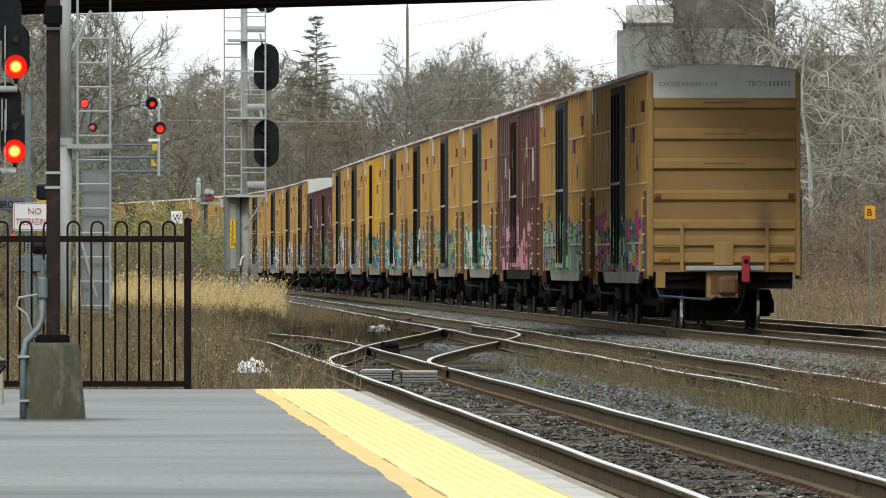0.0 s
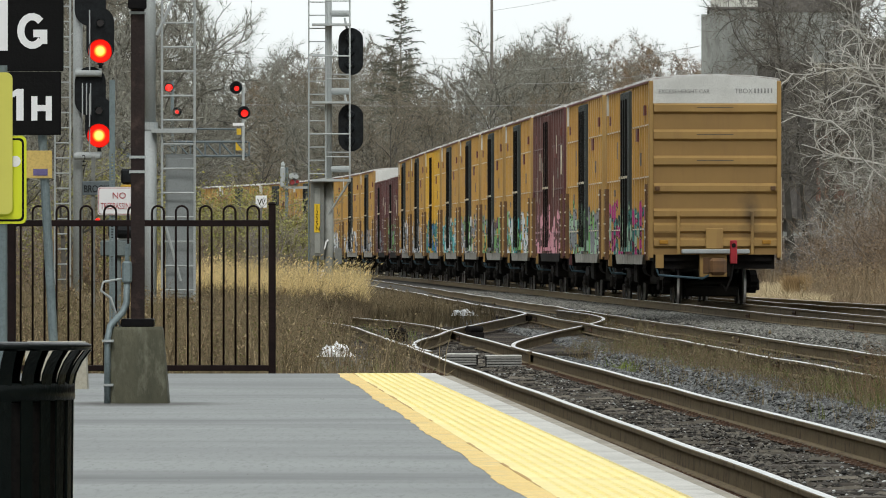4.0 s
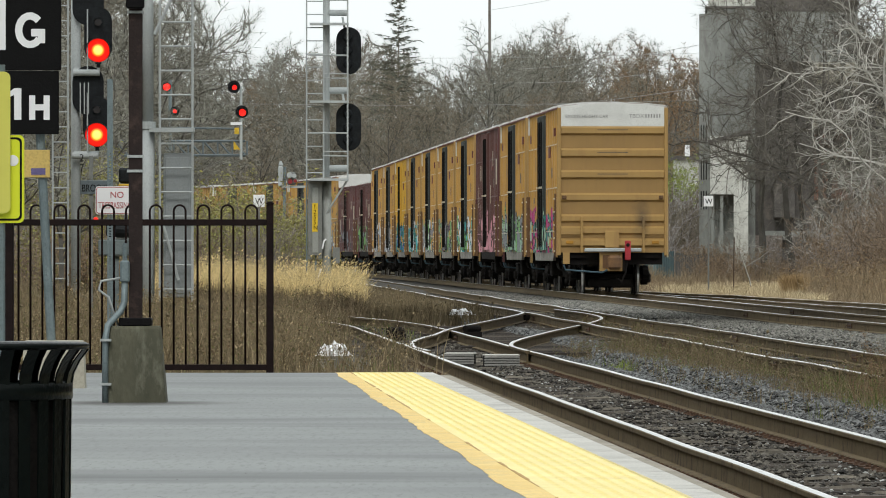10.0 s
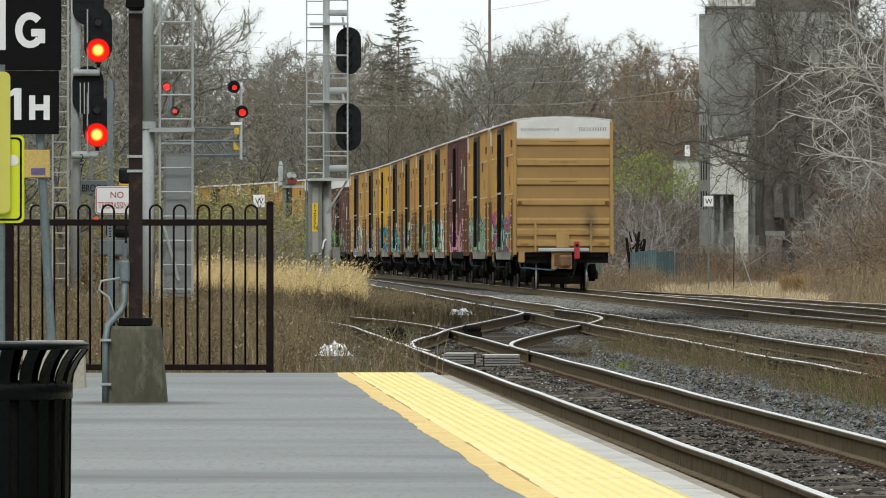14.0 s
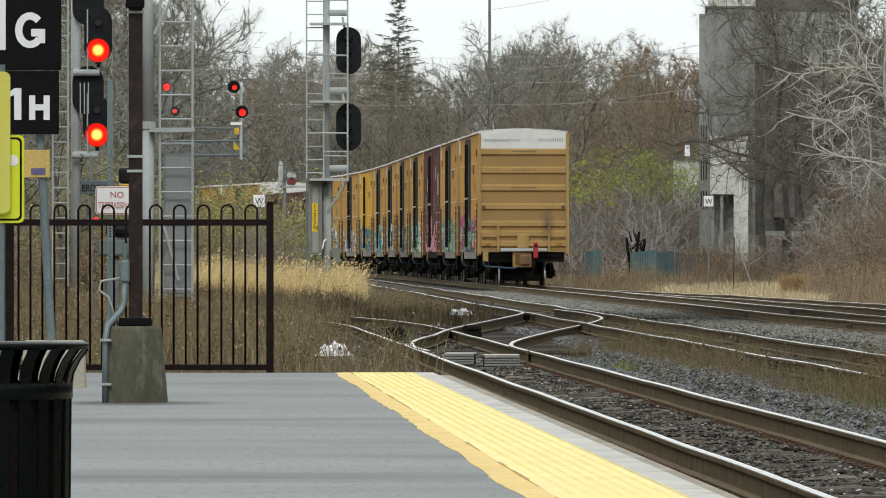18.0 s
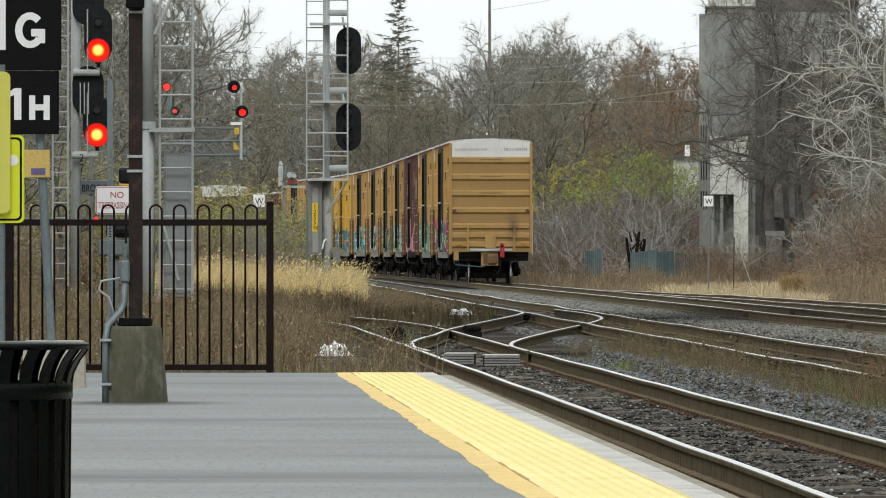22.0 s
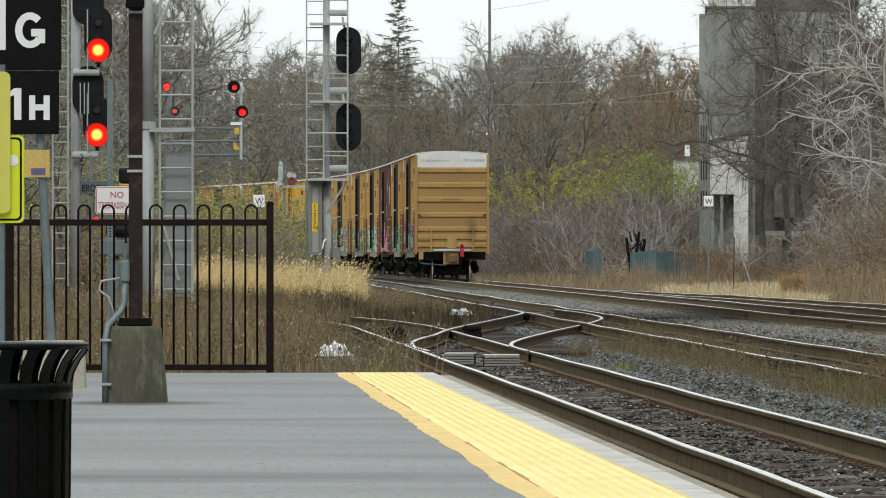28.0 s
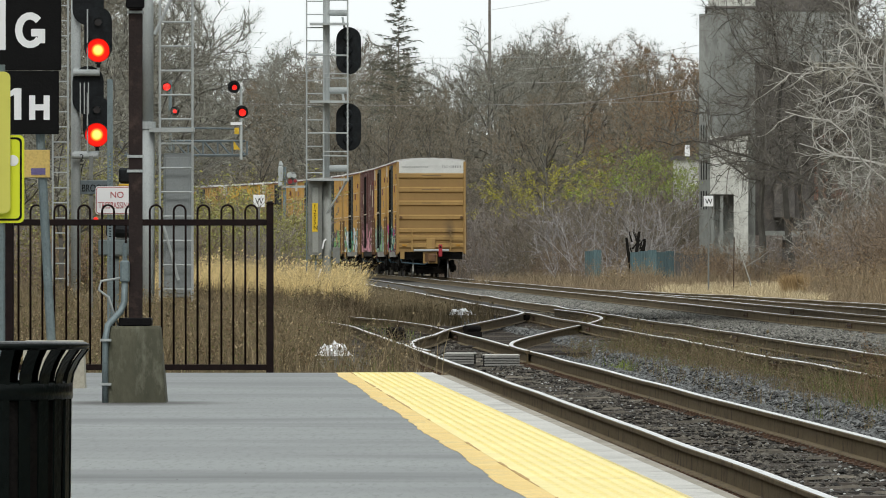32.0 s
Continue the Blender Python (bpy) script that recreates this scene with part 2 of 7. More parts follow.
M_SEDGE = mat("brown_sedge", (0.27, 0.205, 0.13), (0.19, 0.145, 0.09), 0.95, scale=2, random_tint=0.35)
M_GREEN = mat("green_weeds", (0.105, 0.145, 0.035), (0.14, 0.155, 0.045), 0.9, scale=2, random_tint=0.35)


# ---- mesh helpers ----
class Solid:
    """Collects vertices and faces for one mesh."""

    def __init__(self):
        self.v, self.f, self.m = [], [], []

    def add(self, verts, faces, slot=0):
        n = len(self.v)
        self.v.extend(verts)
        self.f.extend([tuple(i + n for i in f) for f in faces])
        self.m.extend([slot] * len(faces))
        return self

    def box(self, x0, x1, y0, y1, z0, z1, slot=0, bev=0.0):
        if bev:
            b = bev
            prof = [(x0 + b, y0), (x1 - b, y0), (x1, y0 + b), (x1, y1 - b), (x1 - b, y1), (x0 + b, y1), (x0, y1 - b), (x0, y0 + b)]
            ins = [(min(max(x, x0 + b), x1 - b), min(max(y, y0 + b), y1 - b)) for x, y in prof]
            rings = [[(*p, z0) for p in ins], [(*p, z0 + b) for p in prof], [(*p, z1 - b) for p in prof], [(*p, z1) for p in ins]]
            return self.rings(rings, slot)
        v = [(x, y, z) for z in (z0, z1) for x, y in ((x0, y0), (x1, y0), (x1, y1), (x0, y1))]
        return self.add(v, [(3, 2, 1, 0), (4, 5, 6, 7), (0, 1, 5, 4), (1, 2, 6, 5), (2, 3, 7, 6), (3, 0, 4, 7)], slot)

    def rings(self, rings, slot=0, cap=True):
        k = len(rings[0])
        faces = [(r * k + i, r * k + (i + 1) % k, (r + 1) * k + (i + 1) % k, (r + 1) * k + i) for r in range(len(rings) - 1) for i in range(k)]
        if cap:
            faces += [tuple(range(k - 1, -1, -1)), tuple((len(rings) - 1) * k + i for i in range(k))]
        return self.add([p for r in rings for p in r], faces, slot)

    def tube(self, pts, rad, seg=8, slot=0, cap=True):
        """A round tube along points; rad is one radius or one each."""
        pts = [Vector(p) for p in pts]
        rad = [rad] * len(pts) if isinstance(rad, (int, float)) else rad
        rings, up = [], None
        for i, p in enumerate(pts):
            d = (pts[min(i + 1, len(pts) - 1)] - pts[max(i - 1, 0)]).normalized()
            if up is None:
                up = Vector((0, 0, 1)) if abs(d.z) < 0.9 else Vector((1, 0, 0))
            a = d.cross(up).normalized()
            up = a.cross(d).normalized()
            rings.append([tuple(p + rad[i] * (math.cos(2 * math.pi * j / seg) * a + math.sin(2 * math.pi * j / seg) * up)) for j in range(seg)])
        return self.rings(rings, slot, cap)

    def lathe(self, prof, seg=16, c=(0, 0), slot=0, cap=True):
        """A turned form round the z axis: prof is (radius, z) from below."""
        return self.rings([[(c[0] + r * math.cos(2 * math.pi * j / seg), c[1] + r * math.sin(2 * math.pi * j / seg), z) for j in range(seg)] for r, z in prof], slot, cap)

    def sweep(self, prof, path, slot=0):
        """A profile of (across, up) carried along path points (x, y, z), kept upright."""
        rings = []
        for i, p in enumerate(path):
            a, b = path[max(i - 1, 0)], path[min(i + 1, len(path) - 1)]
            dx, dy = b[0] - a[0], b[1] - a[1]
            n = math.hypot(dx, dy)
            rings.append([(p[0] + u * dy / n, p[1] - u * dx / n, p[2] + w) for u, w in prof])
        return self.rings(rings, slot)

    def mesh(self, name, mats, smooth=False):
        me = bpy.data.meshes.new(name)
        me.from_pydata(self.v, [], self.f)
        for m in mats if isinstance(mats, (list, tuple)) else [mats]:
            me.materials.append(m)
        me.polygons.foreach_set("material_index", self.m)
        if smooth:
            me.polygons.foreach_set("use_smooth", [True] * len(self.f))
        me.update()
        return me


def part(name, solid, mats, parent, label="", at=None, smooth=False):
    """Links a Solid (or a mesh) as ONE mesh object under a thing or a part."""
    ob = new(name, solid if isinstance(solid, bpy.types.Mesh) else solid.mesh(name, mats, smooth))
    ob.parent = parent
    if at is not None:
        ob.matrix_basis = at
    return tagged(ob, label)


def thing(name, label, category, at=None, group="", kind="", solid=None, mats=None, smooth=False):
    ob = new(name, solid.mesh(name, mats, smooth) if solid else None)
    if at is not None:
        ob.matrix_basis = at
    return tagged(ob, label, category, group, kind)


def text_solid(words, size, depth, extrude=0.004):
    """Lettering as a mesh, standing upright in the x-z plane and facing -y, its left foot at the origin."""
    cu = bpy.data.curves.new("lettering", "FONT")
    cu.body, cu.size, cu.extrude = words, size, extrude
    ob = bpy.data.objects.new("lettering", cu)
    me = bpy.data.meshes.new_from_object(ob)
    me.transform(Matrix.Rotation(radians(90), 4, "X"))
    bpy.data.objects.remove(ob)
    return me


# ---- the plan: three tracks that run away from the platform ----
def near_x(y):
    """The platform track's centre line."""
    return 4.624 - 0.0312 * y - (0.00125 * (y - 176) ** 2 if y > 176 else 0)


def mid_x(y):
    return 7.93 - 0.0268 * y - (0.00033 * (y - 430) ** 2 if y > 430 else 0)


def main_x(y):
    """The main line, on which the train leaves: a long flat curve, then left."""
    s = y - 191.3
    if y <= 424:
        return 7.24 - 0.0365 * s + 1.35e-5 * s * s
    u = min(y - 424, 220)
    return -0.527 - 0.0302 * u - 1.48e-6 * u ** 3 - 0.245 * (y - 424 - u)


def far_x(y):
    """The far track, which joins the main line at a switch."""
    u = min(max((y - 245) / 130, 0), 1)
    return main_x(y) + 3.7 * (1 - u * u * (3 - 2 * u))


def main_z(y):
    """The main line climbs a little before it levels out."""
    return 0.21 + (0.09 * (1 - math.exp(-(y - 191) / 55)) if y > 191 else 0)


def level(z):
    return lambda y: z


Z_NEAR, Z_MID, Z_FAR, Z_PLAT = 0.05, 0.15, 0.18, 0.20
# ---- ground ----
def ground_z(x, y):
    """Low by the platform track, level with the main line farther off, a bank behind it."""
    z = -0.24 + 0.16 * min(max((x - near_x(min(y, 176)) - 1.2) / 2.5, 0), 1)
    z += min(max((y - 150) / 70, 0), 1) * 0.06
    right = x - main_x(y)
    z += 0.55 * min(max((right - 9) / 30, 0), 1)
    left = near_x(min(y, 176)) - x
    z += 0.35 * min(max((left - 2.5) / 5, 0), 1) * min(max((y - 110) / 60, 0), 1)
    far = min(max((y - 600) / 320, 0), 1)
    return z + far * far * (3 - 2 * far) * 12


g = Solid()
ys = list(range(-60, 100, 8)) + list(range(100, 320, 4)) + list(range(320, 640, 16)) + [660, 690, 720, 760, 800, 850, 900, 950, 1200, 1600, 2400, 4000]
xs = [-2500, -900, -300, -120, -60, -36, -24] + [i * 0.75 for i in range(-24, 33)] + [30, 40, 60, 110, 300, 900, 2500]
g.add([(x, y, ground_z(x, y) + (0.035 * noise.noise((x * 0.7, y * 0.3, 0)) if abs(x) < 30 else 0)) for y in ys for x in xs],
      [(j * len(xs) + i, j * len(xs) + i + 1, (j + 1) * len(xs) + i + 1, (j + 1) * len(xs) + i) for j in range(len(ys) - 1) for i in range(len(xs) - 1)])
thing("ground", "brown autumn ground with dry grass beside the tracks", "ground", kind="structure", solid=g, mats=M_GROUND)

# ---- platform ----
PL0, PL1 = -30.0, 97.7


def edge_x(y, o):
    """A line beside the platform track; the yellow strip's inner lines fan out a little towards the near end."""
    back = PL1 - max(y, 30)
    if -2.8 < o < -2.4:
        return near_x(y) + o - 0.00095 * back
    far_shift, rate = {-1.878: (0.0, 0.00065), -1.70: (0.02, 0.0014), -1.59: (0.08, 0.0029)}.get(o, (0.0, 0.0))
    return near_x(y) + o + far_shift - rate * back


def plat(o0, o1, z0, z1, y0=PL0, y1=PL1, sol=None):
    s = sol or Solid()
    v = [(edge_x(y, o), y, z) for z in (z0, z1) for y, o in ((y0, o0), (y0, o1), (y1, o1), (y1, o0))]
    return s.add(v, [(3, 2, 1, 0), (4, 5, 6, 7), (0, 1, 5, 4), (1, 2, 6, 5), (2, 3, 7, 6), (3, 0, 4, 7)])


platform = thing("platform", "grey asphalt station platform with a yellow tactile edge", "platform", kind="structure")
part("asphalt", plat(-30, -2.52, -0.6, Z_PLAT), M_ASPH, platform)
edge = Solid()
brng = random.Random(4)
yy = PL1
while yy > 40:
    left = -2.675 + 0.013 * math.sin(yy * 0.45) + 0.007 * math.sin(yy * 1.3) + brng.gauss(0, 0.007)
    nxt = yy - brng.uniform(0.25, 0.7)
    if yy == PL1:
        last = left
    edge.add([(edge_x(v, o), v, Z_PLAT + q) for q in (-0.01, 0.003) for v, o in ((nxt, left), (nxt, -2.51), (yy, -2.51), (yy, last))], [(3, 2, 1, 0), (4, 5, 6, 7), (0, 1, 5, 4), (1, 2, 6, 5), (2, 3, 7, 6), (3, 0, 4, 7)])
    last, yy = left, nxt
plat(-2.66, -2.51, -0.01, 0.003 + Z_PLAT, PL0, yy, edge)
part("painted_border", edge, M_BORD, platform, "worn wavy yellow painted border")
M_SEAM = mat("seam_brown", (0.42, 0.24, 0.08), (0.58, 0.38, 0.14), 0.9, scale=1.5, dirt=(0.80, 0.62, 0.25))
sy = PL1
while sy > 44:
    step = brng.uniform(0.4, 2.2)
    if brng.random() < 0.62:
        w_ = brng.uniform(0.004, 0.016)
        part("paint_seam", plat(-2.515 - w_ * 0.4, -2.515 + w_, 0.1, Z_PLAT + 0.0055, sy - step, sy), M_SEAM, platform, "thin worn brown seam along the tiles")
    sy -= step
part("edge_band", plat(-1.878, -1.70, -0.6, Z_PLAT + 0.004), M_CONC, platform, "pale grey concrete band")
part("edge_coping", plat(-1.70, -1.59, -0.6, Z_PLAT - 0.022), M_COPE, platform, "weathered concrete coping")
y = PL1
while y > 44:
    t = Solid()
    plat(-2.51, -1.878, -0.2, Z_PLAT + 0.004, y - 0.60, y, t)
    for k in range(3):
        for j in range(8):
            cx, cy = -2.47 + 0.0785 * j, y - 0.10 - 0.2 * k
            X = near_x(cy) + cx
            t.box(X, X + 0.035, cy - 0.02, cy + 0.02, Z_PLAT + 0.004, Z_PLAT + 0.0066)
    part("tactile_tile", t, M_TACT, platform)
    y -= 0.612
part("tactile_rest", plat(-2.51, -1.878, -0.2, Z_PLAT + 0.004, PL0, y), M_TACT, platform)


# ---- tracks ----
RAIL = [(-0.07, -0.17), (0.07, -0.17), (0.066, -0.160), (0.012, -0.152), (0.009, -0.045), (0.034, -0.034), (0.036, -0.006), (0.03, 0.0),
        (-0.03, 0.0), (-0.036, -0.006), (-0.034, -0.034), (-0.009, -0.045), (-0.012, -0.152), (-0.066, -0.160)]


def rail_solid(path):
    """A rail along its top's points: rusty sides, and a polished head 3 mm proud."""
    s = Solid().sweep(RAIL, path)
    return s.sweep([(-0.031, 0.0), (0.031, 0.0), (0.029, 0.003), (-0.029, 0.003)], path, 1)


def track_path(fx, z, off, y0, y1, step=6.0, slack=0.0):
    """Points along a rail or bed; slack: how far a worn rail strays from its line, in metres."""
    n = max(2, int((y1 - y0) / step))
    out = []
    for i in range(n + 1):
        y = y0 + (y1 - y0) * i / n
        out.append((fx(y) + off + 0.8 * slack * noise.noise((y * 0.09, off, 3.1)), y, z(y) + slack * noise.noise((y * 0.11, off * 3, 7.7))))
    return out


tie = Solid().box(-1.3, 1.3, -0.115, 0.115, -0.18, 0, bev=0.015).mesh("sleeper", M_SLEEP)
plate = Solid().box(-0.18, 0.18, -0.085, 0.085, 0.0, 0.012, bev=0.003)
for px, py in ((-0.105, -0.05), (0.105, 0.05), (-0.155, 0.03), (0.155, -0.03)):
    plate.box(px - 0.012, px + 0.012, py - 0.012, py + 0.012, 0.012, 0.03)
plate_me = plate.mesh("tie_plate", M_RUSTY)


def track(name, label, fx, z, y0, y1, sleepers, plates=None, joints=110, slack=0.0):
    t = thing(name, label, "railway track", group="railway tracks")
    for off in (-0.7535, 0.7535):
        part("rail", rail_solid(track_path(fx, z, off, y0, y1, 2.0, slack)), [M_RAIL, M_SHINE], t)
    rng = random.Random(len(name))
    for off in (-0.7535, 0.7535):
        y = joints + rng.uniform(2, 20)
        while y < min(sleepers[1], 210):
            j = Solid()
            for sx in (-1, 1):
                j.box(sx * 0.012, sx * 0.034, -0.42, 0.42, -0.135, -0.05) if sx > 0 else j.box(-0.034, -0.012, -0.42, 0.42, -0.135, -0.05)
                for q in (-0.34, -0.2, -0.07, 0.07, 0.2, 0.34):
                    j.tube([(sx * 0.03, q, -0.092), (sx * 0.055, q, -0.092)], 0.014, 6)
            part("joint_bar", j, M_RUSTY, t, at=pose(fx(y) + off, y, z(y), 0, 0, math.degrees(math.atan2(fx(y - 1) - fx(y + 1), 2))))
            y += 27.0
    y = sleepers[0]
    while y < sleepers[1]:
        turn = math.degrees(math.atan2(fx(y - 1) - fx(y + 1), 2))
        part("sleeper", tie, None, t, at=pose(fx(y) + rng.uniform(-0.04, 0.04), y, z(y) - 0.188 + rng.uniform(-0.03, 0.006), 0, 0, turn + rng.uniform(-0.6, 0.6)))
        if plates and plates[0] < y < plates[1]:
            for off in (-0.7535, 0.7535):
                part("tie_plate", plate_me, None, t, at=pose(fx(y) + off, y, z(y) - 0.185, 0, 0, turn))
        y += 0.54
    return t


track("railway_track", "platform track with rusty rails on weathered timber sleepers", near_x, level(Z_NEAR), -30, 232, (-29, 206), (46, 135), 150, 0.012)
track("railway_track", "middle siding with rusty rails half hidden by weeds", mid_x, level(Z_MID), 60, 460, (92, 240), slack=0.022)
track("railway_track", "main line track on grey stone ballast", main_x, main_z, 100, 820, (150, 300), slack=0.008)
track("railway_track", "far track with dull rails beyond the main line", far_x, level(Z_FAR), 150, 345, (190, 320), slack=0.022)


# ---- ballast shoulders ----
def bed(fx, z, y0, y1, half, name, label):
    s = Solid()
    path = track_path(fx, z, 0, y0, y1, 10)
    s.sweep([(-half - 0.7, -0.65), (half + 0.7, -0.65), (half, -0.215), (-half, -0.215)], path)
    return thing(name, label, "ballast", kind="structure", solid=s, mats=M_BALL)


bed(near_x, level(Z_NEAR), -34, 236, 1.75, "ballast_bed", "dark gravel bed under the platform track")
bed(mid_x, level(Z_MID), 40, 460, 1.7, "ballast_bed", "weedy gravel bed under the siding")
bed(main_x, main_z, 60, 820, 2.4, "ballast_bed", "grey stone ballast bed under the main line")
bed(far_x, level(Z_FAR), 100, 345, 2.0, "ballast_bed", "grey stone ballast bed under the far track")

# crossover between the platform track and the siding, with its bent wing rails
cross = thing("rail_crossover", "crossover rails with worn shiny heads and bent wing rails", "railway switch")
for pts in ([(133, -0.20), (138, -0.40), (143, -0.46), (150, -0.40), (158, -0.16), (167.6, 0.11), (177.8, 0.62), (190, 1.26), (198, 1.62), (202, 1.66), (206, 1.60), (214, 1.42)],
            [(133, 1.17), (138, 1.03), (141, 1.00), (146.6, 1.09), (155, 1.40), (164, 1.84), (173, 2.40), (180, 2.80), (185.5, 3.04), (190, 3.12), (194.5, 3.06), (200, 2.90), (207, 2.66), (213, 2.44)]):
    fine = []
    for i in range(len(pts) - 1):
        p0, p1, p2, p3 = pts[max(i - 1, 0)], pts[i], pts[i + 1], pts[min(i + 2, len(pts) - 1)]
        for q in range(5):
            u = q / 5
            f = [0.5 * (2 * p1[k] + (p2[k] - p0[k]) * u + (2 * p0[k] - 5 * p1[k] + 4 * p2[k] - p3[k]) * u * u + (3 * p1[k] - p0[k] - 3 * p2[k] + p3[k]) * u ** 3) for k in (0, 1)]
            fine.append((f[1], f[0], Z_NEAR + 0.012 + (Z_MID - Z_NEAR) * min(max((f[0] - 160) / 38, 0), 1)))
    part("wing_rail", rail_solid(fine), [M_RAIL, M_SHINE], cross)
rng = random.Random(5)
for q in range(34):
    y = 146 + q * 1.55
    part("sleeper", tie, None, cross, at=pose((near_x(y) + mid_x(y)) / 2 + rng.uniform(-0.3, 0.3), y, 0.5 * (Z_NEAR + Z_MID) - 0.19, 0, 0, 2))


M_SLAT = mat("cover_grey", (0.27, 0.265, 0.245), (0.20, 0.195, 0.18), 0.7, scale=3)


def ribbed_cover(x, y, w, tilt, label):
    """A low grey box with a ribbed front, lying between the rails."""
    t = thing("switch_cover", label, "equipment cover", at=pose(x, y, -0.13, 0, 0, tilt), group="switch covers")
    part("lid", Solid().box(-w / 2, w / 2, 0, 0.5, 0.15, 0.172, bev=0.008), M_CONC, t)
    for k in range(4):
        part("slat", Solid().box(-w / 2, w / 2, -0.012, 0.012, 0.012 + 0.036 * k, 0.040 + 0.036 * k, bev=0.006), M_SLAT, t)
    part("case", Solid().box(-w / 2 + 0.01, w / 2 - 0.01, 0.015, 0.48, 0.0, 0.15), M_UNDER, t)


ribbed_cover(0.80, 130.0, 0.48, 3, "grey ribbed switch cover between the rails")
ribbed_cover(0.22, 132.0, 0.42, -4, "grey ribbed switch cover with a pale lid between the rails")
for x, y in ((-0.95, 168), (0.40, 172), (1.70, 200)):
    s = Solid().tube([(0, 0, 0.05), (0.24, 0.3, 0.05)], 0.065, 12).box(-0.04, 0.30, -0.05, 0.4, -0.15, 0.0)
    thing("switch_motor", "black cylindrical switch fitting beside the rail", "rail fitting", at=pose(x, y, 0.0), solid=s, mats=M_UNDER)
# ---- the train ----
PITCH, BODY, SPEED = 20.65, 18.9, 7.27
_ys = np.arange(150, 1300, 0.5)
_xs = np.array([main_x(v) for v in _ys])
_arc = np.concatenate([[0], np.cumsum(np.hypot(np.diff(_xs), np.diff(_ys)))])
_arc0 = float(np.interp(191.3, _ys, _arc))


def on_line(s):
    """The main line's point, s metres along from where the train's tail stands at the start."""
    y = float(np.interp(_arc0 + s, _arc, _ys))
    return Vector((main_x(y), y, main_z(y)))


def car_pose(i, t):
    s = i * PITCH + BODY / 2 + SPEED * t
    a, b = on_line(s - 6.9), on_line(s + 6.9)
    d = b - a
    m = (a + b) / 2
    return pose(m.x, m.y, m.z, 0, 0, math.degrees(math.atan2(-d.x, d.y)))


def wheelset_solid():
    w = Solid()
    for sx in (-1, 1):
        prof = [(0.02, 0.66), (0.12, 0.655), (0.20, 0.70), (0.38, 0.705), (0.485, 0.69), (0.485, 0.715), (0.46, 0.725), (0.455, 0.81), (0.39, 0.81), (0.36, 0.755), (0.20, 0.745), (0.14, 0.80), (0.02, 0.80)]
        w.rings([[(sx * a, r * math.cos(2 * math.pi * j / 20), r * math.sin(2 * math.pi * j / 20)) for j in range(20)][::sx] for r, a in prof])
        w.rings([[(sx * a, r * math.cos(2 * math.pi * j / 20), r * math.sin(2 * math.pi * j / 20)) for j in range(20)][::sx] for r, a in ((0.459, 0.735), (0.4585, 0.80))], 1, False)
    w.tube([(-1.05, 0, 0), (1.05, 0, 0)], 0.085, 10)
    return w


WHEEL_ME = wheelset_solid().mesh("wheelset", [M_WHEEL, M_SHINE], True)


def truck_frame_solid():
    s = Solid()
    for sx in (-1, 1):
        x = sx * 1.0
        pts = [(-1.12, 0.50), (-0.95, 0.66), (-0.45, 0.78), (0.45, 0.78), (0.95, 0.66), (1.12, 0.50), (0.95, 0.38), (0.75, 0.46), (0.40, 0.24), (-0.40, 0.24), (-0.75, 0.46), (-0.95, 0.38)]
        s.rings([[(x + dx, a, b) for a, b in pts] for dx in (-0.08, 0.08)])
        for k in (-0.18, 0, 0.18):
            s.lathe([(0.075, 0.30), (0.09, 0.36), (0.075, 0.42), (0.09, 0.48), (0.075, 0.54)], 8, (x + sx * 0.1, k))
        for k in (-0.89, 0.89):
            s.box(x - 0.11, x + 0.11, k - 0.13, k + 0.13, 0.36, 0.60, bev=0.03)
    # the low middle box is added to shut out light between the wheels
    return s.box(-1.05, 1.05, -0.2, 0.2, 0.42, 0.72, bev=0.03).box(-0.62, 0.62, -1.35, 1.35, 0.16, 0.40, bev=0.04)


TRUCK_ME = truck_frame_solid().mesh("truck", M_UNDER)


M_SILL = mat("grimy_sill", (0.30, 0.285, 0.25), (0.20, 0.185, 0.16), 0.8, scale=1.5, dirt=(0.08, 0.07, 0.06))
M_STRIP = mat("worn_strip", (0.62, 0.57, 0.45), (0.48, 0.40, 0.26), 0.7, scale=1.5)


M_AMB = mat("amber_plate", (0.46, 0.22, 0.02), None, 0.5, scale=3)
M_PLAC = mat("placard_red", (0.16, 0.035, 0.025), (0.10, 0.03, 0.02), 0.7, scale=3)
M_STEN = mat("stencil_ink", (0.10, 0.075, 0.06), (0.14, 0.095, 0.05), 0.7, scale=3)
M_LADD = mat("ladder_rust", (0.17, 0.088, 0.035), (0.10, 0.055, 0.03), 0.8, scale=3)
POSTS = {}


